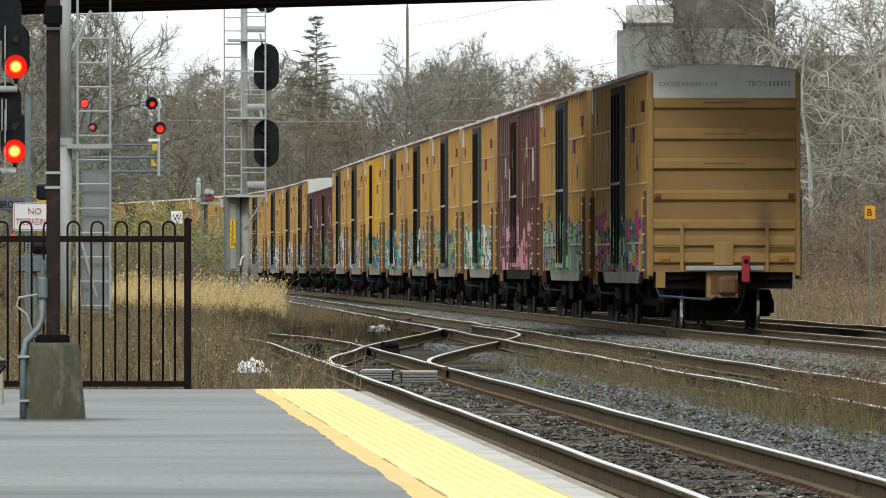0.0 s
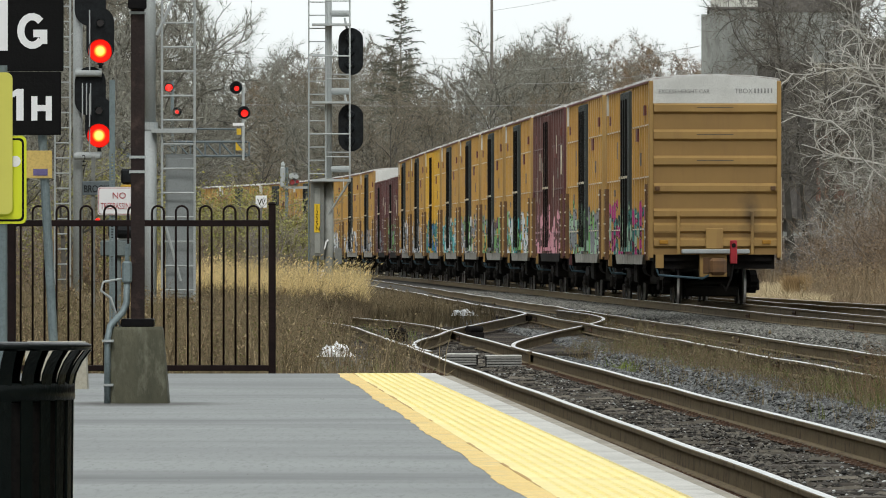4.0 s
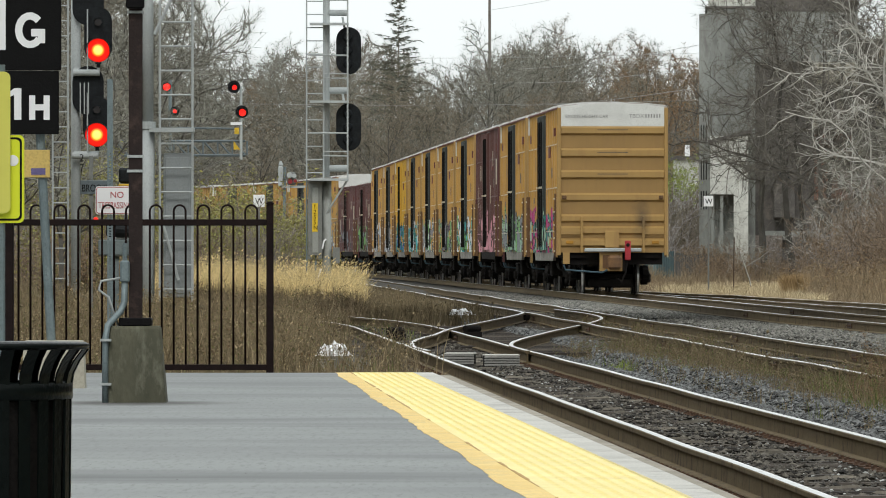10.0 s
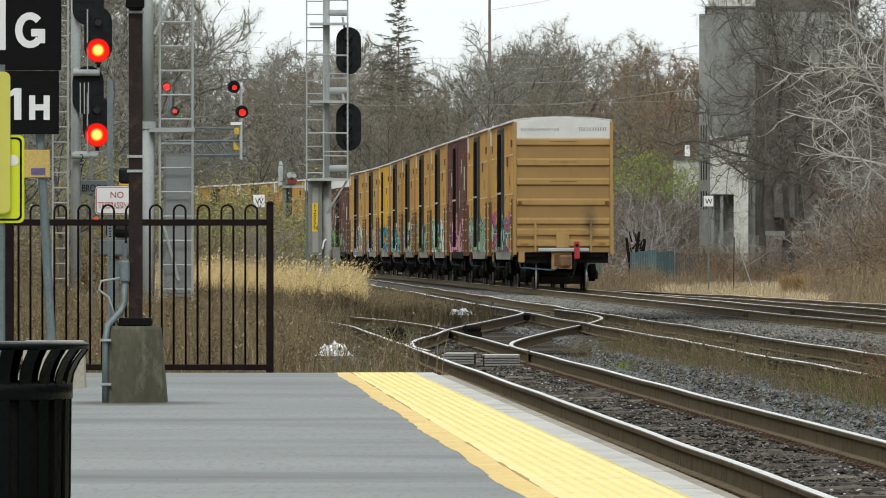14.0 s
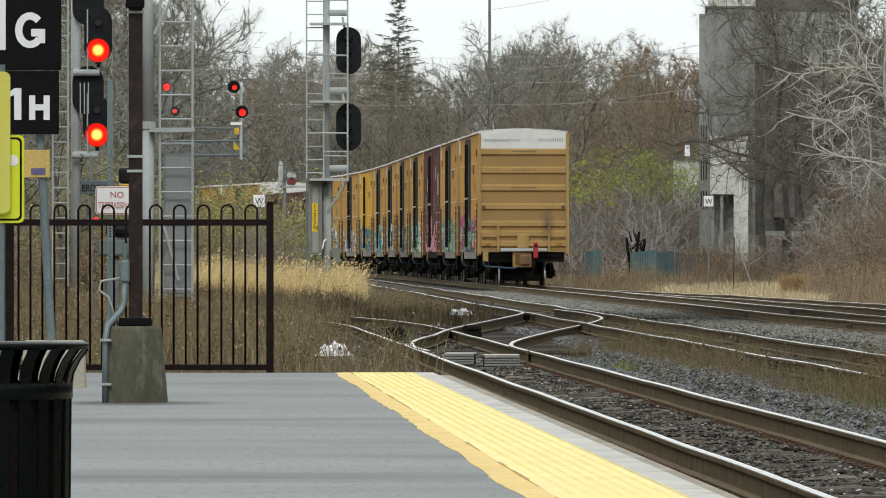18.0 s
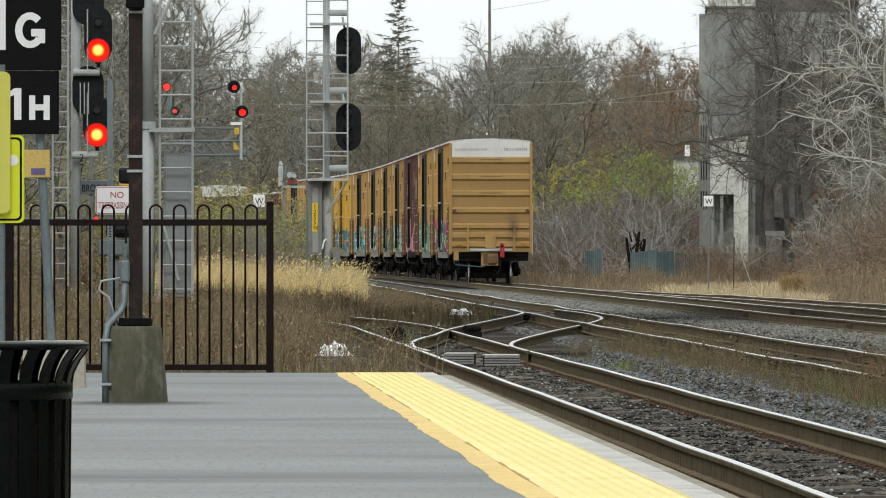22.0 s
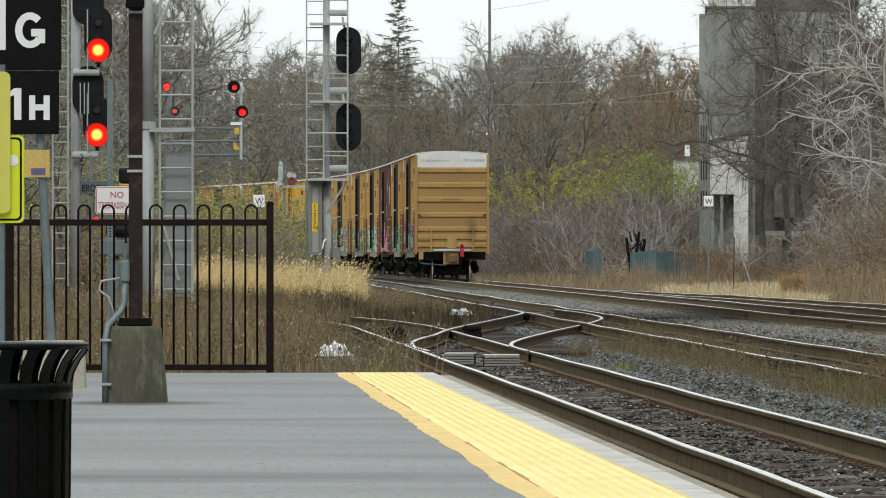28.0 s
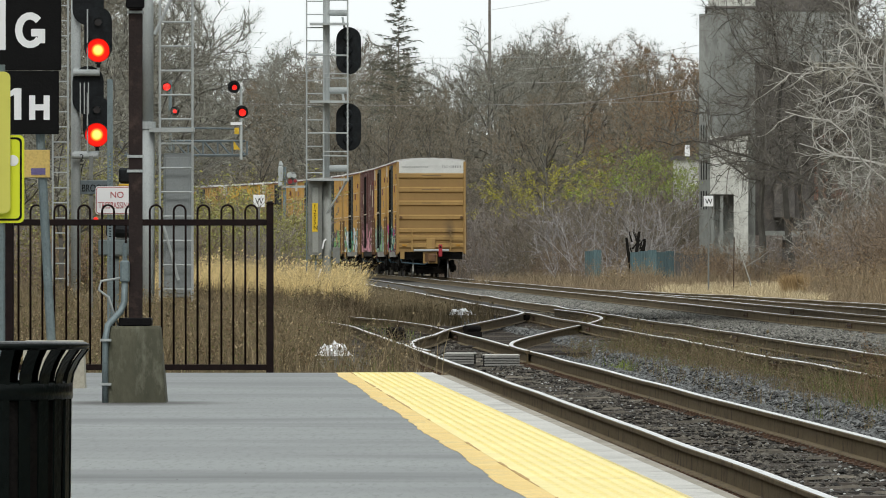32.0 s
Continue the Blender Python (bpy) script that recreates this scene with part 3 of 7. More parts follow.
def boxcar(label, side_m, end_m, rib_m, door_m, height=5.26, white=True, detail=True, spin=False):
    """A high-cube boxcar, x across, y along, z up from the rail; the tail end is at -y."""
    car = thing("boxcar", label, "freight car", group="boxcars of the train")
    H, L, W = height, BODY / 2, 1.44
    ev = H - 0.13
    k = (ev - 1.13) / 4.0
    s = Solid().box(-W, W, -L + 0.05, L - 0.05, 1.13, ev)
    part("body", s, [side_m], car)
    # roof: low-pitched sheets with seams
    s = Solid()
    prof = [(-W - 0.05, ev - 0.03), (W + 0.05, ev - 0.03), (W + 0.05, ev + 0.03), (W * 0.6, H - 0.03), (0, H), (-W * 0.6, H - 0.03), (-W - 0.05, ev + 0.03)]
    s.rings([[(a, y, b) for a, b in prof] for y in (-L + 0.02, L - 0.02)])
    for q in range(-7, 8):
        y = q * L / 7.6
        s.rings([[(a * 1.004, y + dy, b + (0.03 if b > ev else 0)) for a, b in prof] for dy in (-0.04, 0.04)])
    part("roof", s, M_ROOFC, car, "pale galvanised roof")
    # side posts, seen as close vertical ribs
    for sx in (-1, 1):
        if (sx, H) not in POSTS:
            POSTS[sx, H] = Solid().rings([[(sx * (W - 0.01), -0.14, z), (sx * (W + 0.058), -0.11, z), (sx * (W + 0.058), 0.11, z), (sx * (W - 0.01), 0.14, z)][::sx] for z in (1.13, ev - 0.05)])
        post_me = POSTS[sx, H].mesh("side_post", side_m)
        for y in [-L + 0.18 + 1.03 * q for q in range(8)] + [L - 0.18 - 1.03 * q for q in range(8)]:
            if abs(y) > 2.0:
                part("side_post", post_me, None, car, at=pose(0, y, 0))
        d, ribs = Solid(), []
        d.box(sx * W, sx * (W + 0.10), -1.85, 1.85, 1.20, ev - 0.12)
        for q in range(9):
            y = -1.8 + q * 0.45
            ribs.append((y - 0.05, y + 0.05))
        door = part("door", d, door_m, car, "sliding door with vertical ribs")
        for y0, y1 in ribs:
            part("door_rib", Solid().box(sx * (W + 0.10), sx * (W + 0.13), y0, y1, 1.2, ev - 0.14), door_m, door)
        for y in (-1.0, 0.0, 1.0):
            part("lock_bar", Solid().tube([(sx * (W + 0.15), y, 1.3), (sx * (W + 0.15), y, ev - 0.3)], 0.022, 6), M_UNDER, door)
        for zz in (1.72, 2.92, 4.12):
            for y0, y1 in ((-L + 0.06, -2.0), (2.0, L - 0.06)):
                z = 1.13 + (zz - 1.13) * k
                part("load_strip", Solid().box(sx * (W + 0.02), sx * (W + 0.052), y0, y1, z - 0.016, z + 0.016), M_STRIP if white else side_m, car)
        part("side_sill", Solid().rings([[(sx * (W - 0.06), y, zz) for y, zz in ((-L + 0.5, 1.13), (L - 0.5, 1.13), (L - 3.4, 1.13), (L - 3.9, 0.90), (-L + 3.9, 0.90), (-L + 3.4, 1.13))][::-sx],
                                         [(sx * (W + 0.02), y, zz) for y, zz in ((-L + 0.5, 1.13), (L - 0.5, 1.13), (L - 3.4, 1.13), (L - 3.9, 0.90), (-L + 3.9, 0.90), (-L + 3.4, 1.13))][::-sx]]), M_SILL if white else M_UNDER, car)
        part("top_placard", Solid().box(sx * (W + 0.02), sx * (W + 0.075), -L + 1.9, -L + 2.4, ev - 0.78, ev - 0.55), M_PLAC, car, "dark red square placard")
        part("top_placard", Solid().box(sx * (W + 0.02), sx * (W + 0.075), L - 2.1, L - 1.6, ev - 0.82, ev - 0.60), M_PLAC, car, "dark red square placard")
        part("placard", Solid().box(sx * (W + 0.02), sx * (W + 0.06), -4.4, -3.6, ev - 1.35, ev - 1.05), M_PLAC, car, "dull red placard")
        for yy, zz, hh in ((-5.6, 3.2, 0.30), (4.3, 3.45, 0.42), (5.6, 2.55, 0.16), (-3.1, 2.75, 0.14)):
            part("stencil_bar", Solid().box(sx * (W + 0.03), sx * (W + 0.052), yy, yy + 0.5, zz, zz + hh), M_STEN, car, "dark stencilled mark")
        for yy in (-1.4, -0.5, 0.5, 1.4):
            part("door_handle", Solid().box(sx * (W + 0.14), sx * (W + 0.18), yy, yy + 0.09, 2.94, 3.0), M_STRIP, door)
        part("roof_edge", Solid().box(sx * (W + 0.045), sx * (W + 0.075), -L + 0.1, L - 0.1, ev - 0.05, ev - 0.01), M_PLAC, car,
             "rusty red roof edge strip")
        if not white:
            for y0, z0, h0 in ((-7.6, 3.3, 0.8), (-5.0, 3.9, 0.5), (-3.1, 2.7, 0.6), (0.6, 3.7, 0.45), (3.4, 3.0, 0.7), (5.4, 3.5, 0.5), (7.2, 2.6, 0.7)):
                part("bare_patch", Solid().box(sx * (W + 0.02), sx * (W + 0.134 if abs(y0) < 1.8 else W + 0.062), y0, y0 + 0.22, z0 * k, (z0 + h0) * k), M_STRIP, car, "pale patch of flaked paint")
        if white:
            for ee in (-1, 1):
                y0, y1 = sorted((ee * (L - 0.03), ee * (L - 0.42)))
                part("corner_patch", Solid().box(sx * (W + 0.01), sx * (W + 0.066), y0, y1, ev - 0.56, ev - 0.03), M_WHITE, car, "white painted corner")
        for ee in (-1, 1):
            part("side_ladder", Solid().box(sx * (W + 0.04), sx * (W + 0.13), ee * (L - 0.32) - 0.05, ee * (L - 0.32) + 0.05, 1.0, 2.75).box(sx * (W + 0.04), sx * (W + 0.13), ee * (L - 0.72) - 0.05, ee * (L - 0.72) + 0.05, 1.0, 2.75), M_LADD, car, "rusty brown side ladder")
            for q in range(5):
                part("side_rung", Solid().box(sx * (W + 0.12), sx * (W + 0.15), ee * (L - 0.52) - 0.24, ee * (L - 0.52) + 0.24, 1.15 + 0.36 * q, 1.19 + 0.36 * q), M_STRIP, car)
    # ends
    for e in (-1, 1):
        def yb(a, b):
            return (e * (L + b), e * (L + a)) if e < 0 else (L + a, L + b)
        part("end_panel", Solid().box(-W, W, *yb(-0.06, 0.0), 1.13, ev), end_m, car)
        if white:
            part("end_band", Solid().rings([[(a, yy, b) for a, b in ((-W + 0.01, ev - 0.53), (W - 0.01, ev - 0.53), (W - 0.01, ev + 0.01), (W * 0.6, H - 0.05), (0, H - 0.02), (-W * 0.6, H - 0.05), (-W + 0.01, ev + 0.01))] for yy in yb(0.0, 0.03)]), M_WHITE, car, "pale grey band across the end's top")
        for zz, hh in ((4.50, 0.09), (3.88, 0.09), (3.285, 0.085), (2.66, 0.08), (2.08, 0.075), (1.75, 0.08), (1.41, 0.08)):
            z = 1.13 + (zz - 1.13) * k
            y0, y1 = yb(0.0, 0.075)
            ridge = [(y0 if e > 0 else y1, z - hh - 0.05), (y0 if e > 0 else y1, z + hh + 0.03), (y1 if e > 0 else y0, z + hh - 0.03), (y1 if e > 0 else y0, z - hh)]
            part("end_rib", Solid().rings([[(x, a, b) for a, b in ridge] for x in (-W + 0.03, W - 0.03)]), rib_m, car)
        for sx in (-1, 1):
            part("corner_post", Solid().box(sx * (W + 0.03) - 0.05, sx * (W + 0.03) + 0.05, *yb(-0.15, 0.05), 1.05, ev - 0.02, bev=0.012), rib_m, car)
            part("end_post", Solid().box(sx * 0.85 - 0.035, sx * 0.85 + 0.035, *yb(0.06, 0.13), 1.13, 2.12, bev=0.01), rib_m, car)
            part("grab_iron", Solid().tube([(sx * 0.85, yb(0.1, 0.1)[0], 1.64), (sx * 1.42, yb(0.1, 0.1)[0], 1.64)], 0.018, 6), rib_m, car)
            part("ladder", Solid().tube([(sx * 1.52, yb(-0.5, -0.5)[0], 1.0), (sx * 1.52, yb(-0.5, -0.5)[0], 2.9)], 0.02, 6).tube([(sx * 1.52, yb(-0.1, -0.1)[0], 1.0), (sx * 1.52, yb(-0.1, -0.1)[0], 2.9)], 0.024, 6), M_STRIP if sx > 0 and white else rib_m, car)
        for zz in (4.50, 3.88, 3.285):
            z = 1.13 + (zz - 1.13) * k
            part("stencil_bar", Solid().box(-0.42, 0.42, *yb(0.07, 0.079), z - 0.008, z + 0.012), M_STEN, car)
        for sx in (-1, 1):
            part("end_lamp", Solid().box(sx * 1.18 - 0.1, sx * 1.18 + 0.1, *yb(0.07, 0.11), 1.37, 1.46, bev=0.01), M_AMB, car, "small amber plate")
            part("bracket", Solid().box(sx * 1.33 - 0.06, sx * 1.33 + 0.06, *yb(0.07, 0.13), 2.60, 2.70, bev=0.015), M_LADD, car)
        part("striker_plate", Solid().box(-0.22, 0.18, *yb(0.07, 0.12), 1.26, 1.73, bev=0.015), rib_m, car)
        part("step_bar", Solid().box(-0.78, 0.78, *yb(0.08, 0.30), 1.15, 1.25, bev=0.02), M_GREY, car, "grey crossover step")
        c = Solid().box(-0.36, 0.26, *yb(-0.2, 0.16), 0.62, 1.13)
        part("coupler_pocket", c, rib_m, car)
        c = Solid().box(-0.28, 0.20, *yb(0.14, 0.18), 0.70, 1.06).box(-0.11, 0.13, *yb(0.16, 0.62), 0.72, 1.0, bev=0.04)
        c.box(-0.17, 0.22, *yb(0.55, 0.82), 0.66, 1.05, bev=0.07)
        part("coupler", c, M_LADD, car, "rusty knuckle coupler")
        part("brake_pipe", Solid().tube([(-1.35, yb(0.1, 0.1)[0], 0.80), (-1.3, yb(0.1, 0.1)[0], 0.66), (-0.3, yb(0.18, 0.18)[0], 0.58), (-0.15, yb(0.2, 0.2)[0], 0.66)], 0.025, 6), M_BLUE if detail else M_UNDER, car)
        part("stirrup", Solid().box(-1.36, -1.18, *yb(-0.2, 0.02), 0.82, 1.13), rib_m, car)
    part("underframe", Solid().box(-1.3, 1.3, -L + 0.1, L - 0.1, 0.98, 1.13).box(-0.35, 0.35, -L, L, 0.62, 1.0).box(-1.0, 1.0, -2.4, -1.2, 0.6, 1.0, bev=0.05).tube([(-0.8, 1.0, 0.8), (-0.8, 2.6, 0.8)], 0.2, 10), M_UNDER, car)
    # rigging, plus added solid boxes that stand in for the dark beneath
    part("brake_rigging", Solid().box(-0.8, 0.8, -5.5, 5.5, 0.42, 0.64, bev=0.05).box(0.2, 0.9, -4.6, -3.0, 0.4, 0.98, bev=0.04).box(-1.1, -0.5, 2.9, 4.4, 0.45, 0.98, bev=0.04), M_UNDER, car)
    part("bolster", Solid().box(-1.38, 1.38, -L + 0.2, -L + 0.5, 0.80, 1.13), M_UNDER, car)
    part("bolster", Solid().box(-1.38, 1.38, L - 0.5, L - 0.2, 0.80, 1.13), M_UNDER, car)
    for e in (-1, 1):
        tr = part("truck", TRUCK_ME, None, car, at=pose(0, e * 6.9, 0))
        for q in (-0.89, 0.89):
            part("wheelset", WHEEL_ME, None, tr, at=pose(0, q, 0.457))
    return car


M_BLUE = mat("blue_grey_pipe", (0.05, 0.10, 0.13), None, 0.6, scale=4)
SPRAY = dict(teal=(0.03, 0.19, 0.17), green=(0.16, 0.36, 0.12), pink=(0.56, 0.27, 0.31), cyan=(0.06, 0.40, 0.42), purple=(0.12, 0.07, 0.11), white=(0.55, 0.58, 0.60), blue=(0.05, 0.16, 0.42), grey=(0.20, 0.21, 0.23), magenta=(0.40, 0.03, 0.17), mint=(0.30, 0.45, 0.33))


def yellow(n, *sprays, base=YEL):
    sp = [SPRAY[q] for q in sprays]
    return painted("freight_yellow_%s" % n, base, (0.30, 0.16, 0.05), spray=sp), mat_door(n, sp)


def mat_door(n, sp):
    return painted("door_dark_%s" % n, (0.030, 0.038, 0.036), (0.055, 0.06, 0.055), spray=sp[:2])


TRAIN = [("y", ("teal", "mint", "magenta")), ("y", ("green", "mint", "grey")), ("b", ("pink", "pink")), ("y", ("cyan", "green", "white")), ("y", ("purple", "grey", "green")),
         ("y", ("green", "white", "grey")), ("y", ("teal", "white", "cyan")), ("g", ("blue", "teal")), ("y", ("white", "grey")), ("y", ("grey", "white")),
         ("l", ("grey", "green")), ("l", ("grey",)), ("y", ("teal", "grey")), ("y", ("white",)), ("y", ("grey",)), ("y", ("green",)), ("y", ("white",)), ("y", ("grey",)), ("y", ("teal",)), ("y", ("white",))]
cars = []
for i, (kind, sp) in enumerate(TRAIN):
    if kind == "b":
        side = painted("oxide_red_%s" % i, (0.105, 0.036, 0.028), (0.06, 0.028, 0.022), spray=[SPRAY[q] for q in sp])
        cars.append(boxcar("dark oxide-red boxcar with pink spray paint low on its side", side, M_BURG, M_BURG, side, white=False))
    elif kind == "l":
        side = painted("oxide_red_%s" % i, (0.105, 0.036, 0.032), (0.06, 0.03, 0.026), spray=[SPRAY[q] for q in sp])
        cars.append(boxcar("lower weathered oxide-red boxcar with faded spray paint", side, M_BURG, M_BURG, side, height=4.65, white=False))
    elif kind == "g":
        side = painted("bright_yellow_%s" % i, (0.62, 0.36, 0.025), (0.45, 0.25, 0.035), spray=[SPRAY[q] for q in sp])
        cars.append(boxcar("bright yellow boxcar with yellow doors and blue spray paint", side, M_END, M_RIB, side))
    elif i < 8:
        side, door = yellow(i, *sp)
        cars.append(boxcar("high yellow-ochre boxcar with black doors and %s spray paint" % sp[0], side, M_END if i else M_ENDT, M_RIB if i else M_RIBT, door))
    else:
        if i == 8:
            side, door = yellow("far", "white", "grey")
        cars.append(boxcar("high yellow-ochre boxcar with black doors and faded spray paint", side, M_END, M_RIB, door) if i in (8,) else copy_thing(cars[8], pose(0, 0, 0)))
tail = cars[0]
M_INK = mat("faded_ink", (0.20, 0.20, 0.19), (0.28, 0.28, 0.27), 0.7, scale=6)
tagged(tail, "yellow-ochre boxcar at the train's tail with a red end marker")
for words, x, size in (("EXCESS HEIGHT CAR", -1.30, 0.125), ("TBOX", 0.45, 0.155)):
    part("lettering", text_solid(words, size, 0.004), None, tail, "dark stencilled lettering", at=pose(x, -BODY / 2 - 0.034, 4.83)).data.materials.append(M_INK)
plate_bars = Solid()
for q in range(6):
    plate_bars.box(0.90 + 0.076 * q, 0.935 + 0.076 * q, -BODY / 2 - 0.036, -BODY / 2 - 0.03, 4.835, 4.94)
part("number_bars", plate_bars, M_INK, tail, "row of dark bars for the car number")
eot = part("end_marker", Solid().box(0.31, 0.47, -BODY / 2 - 0.62, -BODY / 2 - 0.45, 0.92, 1.46, bev=0.02), mat("marker_red", (0.42, 0.025, 0.035), None, 0.5, scale=4), tail, "red end-of-train marker box")
part("marker_lamp", Solid().tube([(0.39, -BODY / 2 - 0.645, 1.34), (0.39, -BODY / 2 - 0.60, 1.34)], 0.05, 12), M_UNDER, eot)
part("air_hose", Solid().tube([(0.38, -BODY / 2 - 0.5, 0.95), (0.34, -BODY / 2 - 0.5, 0.6), (0.22, -BODY / 2 - 0.45, 0.32), (0.12, -BODY / 2 - 0.3, 0.45)], 0.025, 8), M_UNDER, tail)
TAIL_AXLES = [w for tr in tail.children if tr.name.startswith("truck") and tr.matrix_basis.translation.y < 0 for w in tr.children]
# ---- platform things ----
# fence of black steel with looped tops, at the platform's end
FY = 99.0
fence = thing("fence", "black steel fence with looped picket tops at the platform's end", "fence")
s = Solid().box(-0.037, 0.037, -0.037, 0.037, -0.5, 1.74, bev=0.006)
post = part("post", s, M_FENCE, fence, at=pose(-1.783, FY, 0.18))
part("post_cap", Solid().box(-0.045, 0.045, -0.045, 0.045, 1.74, 1.757, bev=0.006).box(-0.03, 0.03, -0.03, 0.03, 1.757, 1.77, bev=0.005), M_FENCE, post)
part("rail", Solid().box(-9.0, -1.82, FY - 0.02, FY + 0.02, 1.70, 1.765, bev=0.005), M_FENCE, fence)
part("rail", Solid().box(-9.0, -1.82, FY - 0.02, FY + 0.02, 0.21, 0.27, bev=0.005), M_FENCE, fence)
loop = Solid()
r = 0.0615
loop.tube([(-r, 0, 0.23), (-r, 0, 1.85)] + [(r * -math.cos(a * math.pi / 8), 0, 1.85 + r * math.sin(a * math.pi / 8)) for a in range(1, 8)] + [(r, 0, 1.85), (r, 0, 0.23)], 0.0125, 6)
loop_me = loop.mesh("picket_loop", M_FENCE, True)
for q in range(28):
    part("picket_loop", loop_me, None, fence, at=pose(-1.976 - 0.246 * q, FY, 0))
part("gate_post", Solid().box(-0.07, 0.07, -0.07, 0.07, -0.1, 1.6, bev=0.01), M_FENCE, fence, at=pose(-4.36, 96.0, 0.2))

# canopy column on a concrete footing
CY = 78.6
col = thing("canopy_column", "dark brown steel column on a tapered concrete footing", "column", at=pose(-2.515, CY, Z_PLAT))
s = Solid().rings([[(sx * h, sy * h, z) for sx, sy in ((-1, -0.93), (-0.93, -1), (0.93, -1), (1, -0.93), (1, 0.93), (0.93, 1), (-0.93, 1), (-1, 0.93))] for h, z in ((0.262, -0.1), (0.258, 0.0), (0.207, 0.60), (0.197, 0.623))])
part("footing", s, M_CONC2, col, "stained tapered concrete footing")
part("base_plate", Solid().box(-0.135, 0.135, -0.135, 0.135, 0.623, 0.69, bev=0.008), M_BLACK, col)
s = Solid()
for x0, x1, y0, y1 in ((-0.055, 0.055, -0.055, -0.043), (-0.055, 0.055, 0.043, 0.055), (-0.006, 0.006, -0.043, 0.043)):
    s.box(x0, x1, y0, y1, 0.69, 5.2)
part("shaft", s, M_BROWN, col)
for z in (3.18, 2.0, 1.88):
    part("clamp", Solid().box(-0.068, 0.068, -0.068, 0.068, z, z + 0.022), M_GREY, col)
part("junction_box", Solid().box(-0.075, 0.075, -0.16, -0.06, 3.22, 3.38, bev=0.01), M_BLACK, col)
s = Solid().tube([(-0.24, -0.27, -0.02), (-0.24, -0.25, 0.52), (-0.22, -0.22, 0.63), (-0.12, -0.12, 0.74), (-0.09, -0.09, 0.82), (-0.085, -0.085, 1.02)], 0.027, 10)
conduit = part("conduit", s, M_GALV, col, "grey conduit bent onto the column", smooth=True)
part("elbow_box", Solid().box(-0.125, -0.045, -0.13, -0.05, 0.98, 1.16, bev=0.015).tube([(-0.085, -0.085, 1.16), (-0.085, -0.085, 1.30)], 0.02, 8), M_GALV, col)
for z in (0.14, 0.50):
    part("conduit_strap", Solid().box(-0.28, -0.19, -0.30, -0.20, z, z + 0.02), M_GREY, col)
s = Solid().tube([(-0.14, -0.06, 0.62), (-0.22, -0.06, 0.86), (-0.30, -0.06, 0.92), (-0.28, -0.06, 0.99), (-0.10, -0.06, 1.02)], 0.010, 8)
part("cable", s, M_GREY, col, "loose white cable", smooth=True)

# litter bin
bin_ = thing("litter_bin", "black slatted steel litter bin with a flared rim", "litter bin", at=pose(-1.472, 30.0, Z_PLAT - 0.002) @ Matrix.Diagonal((1, 1, 0.982, 1)))
part("rim", Solid().lathe([(0.355, 0.945), (0.368, 0.952), (0.368, 0.962), (0.355, 0.968), (0.30, 0.962), (0.29, 0.95)], 40), M_BIN, bin_, smooth=True)
part("liner", Solid().lathe([(0.24, 0.03), (0.27, 0.1), (0.285, 0.78), (0.27, 0.80)], 28), M_UNDER, bin_)
part("bag_edge", Solid().lathe([(0.276, 0.80), (0.290, 0.802), (0.290, 0.815), (0.276, 0.818)], 28), M_GREY, bin_, "pale edge of the bin bag")
for q in range(26):
    a = 2 * math.pi * q / 26
    s = Solid()
    for (r0, z0), (r1, z1) in zip([(0.30, 0.05), (0.306, 0.82), (0.315, 0.87), (0.335, 0.91)], [(0.306, 0.82), (0.315, 0.87), (0.335, 0.91), (0.362, 0.945)]):
        rr = []
        for rad, z in ((r0, z0), (r1, z1)):
            rr.append([(rad, -0.021, z), (rad + 0.006, -0.021, z), (rad + 0.006, 0.021, z), (rad, 0.021, z)])
        s.rings(rr)
    part("slat", s, M_BIN, bin_, at=pose(0, 0, 0, 0, 0, math.degrees(a)))
part("band", Solid().lathe([(0.306, 0.785), (0.316, 0.79), (0.316, 0.838), (0.306, 0.843)], 40, cap=False), M_BIN, bin_, smooth=True)
part("band", Solid().lathe([(0.302, 0.10), (0.312, 0.105), (0.312, 0.155), (0.302, 0.16)], 40, cap=False), M_BIN, bin_, smooth=True)
part("base", Solid().lathe([(0.27, 0.0), (0.31, 0.01), (0.31, 0.05), (0.28, 0.06)], 32), M_BIN, bin_)


def lettered(words, size, x, y, z, parent, material, label="", xs=1.0):
    ob = part("lettering", text_solid(words, size, 0.004), None, parent, label, at=pose(x, y, z) @ Matrix.Diagonal((xs, 1, 1, 1)))
    ob.data.materials.append(material)
    return ob


# position sign on a post in a concrete block
sg = thing("position_sign", "black platform position sign with white letters on a leaning post", "sign", at=pose(-3.46, 86.6, Z_PLAT))
part("post", Solid().tube([(-0.075, 0.1, 0.40), (-0.20, 0.1, 2.75)], 0.042, 10), M_GALV, sg, "blue-grey steel post")
part("panel", Solid().box(-0.62, 0.020, -0.02, 0.02, 2.865, 3.70, bev=0.006), M_SIGNB, sg)
part("panel", Solid().box(-0.62, -0.002, -0.02, 0.02, 2.29, 2.862, bev=0.006), M_SIGNB, sg)


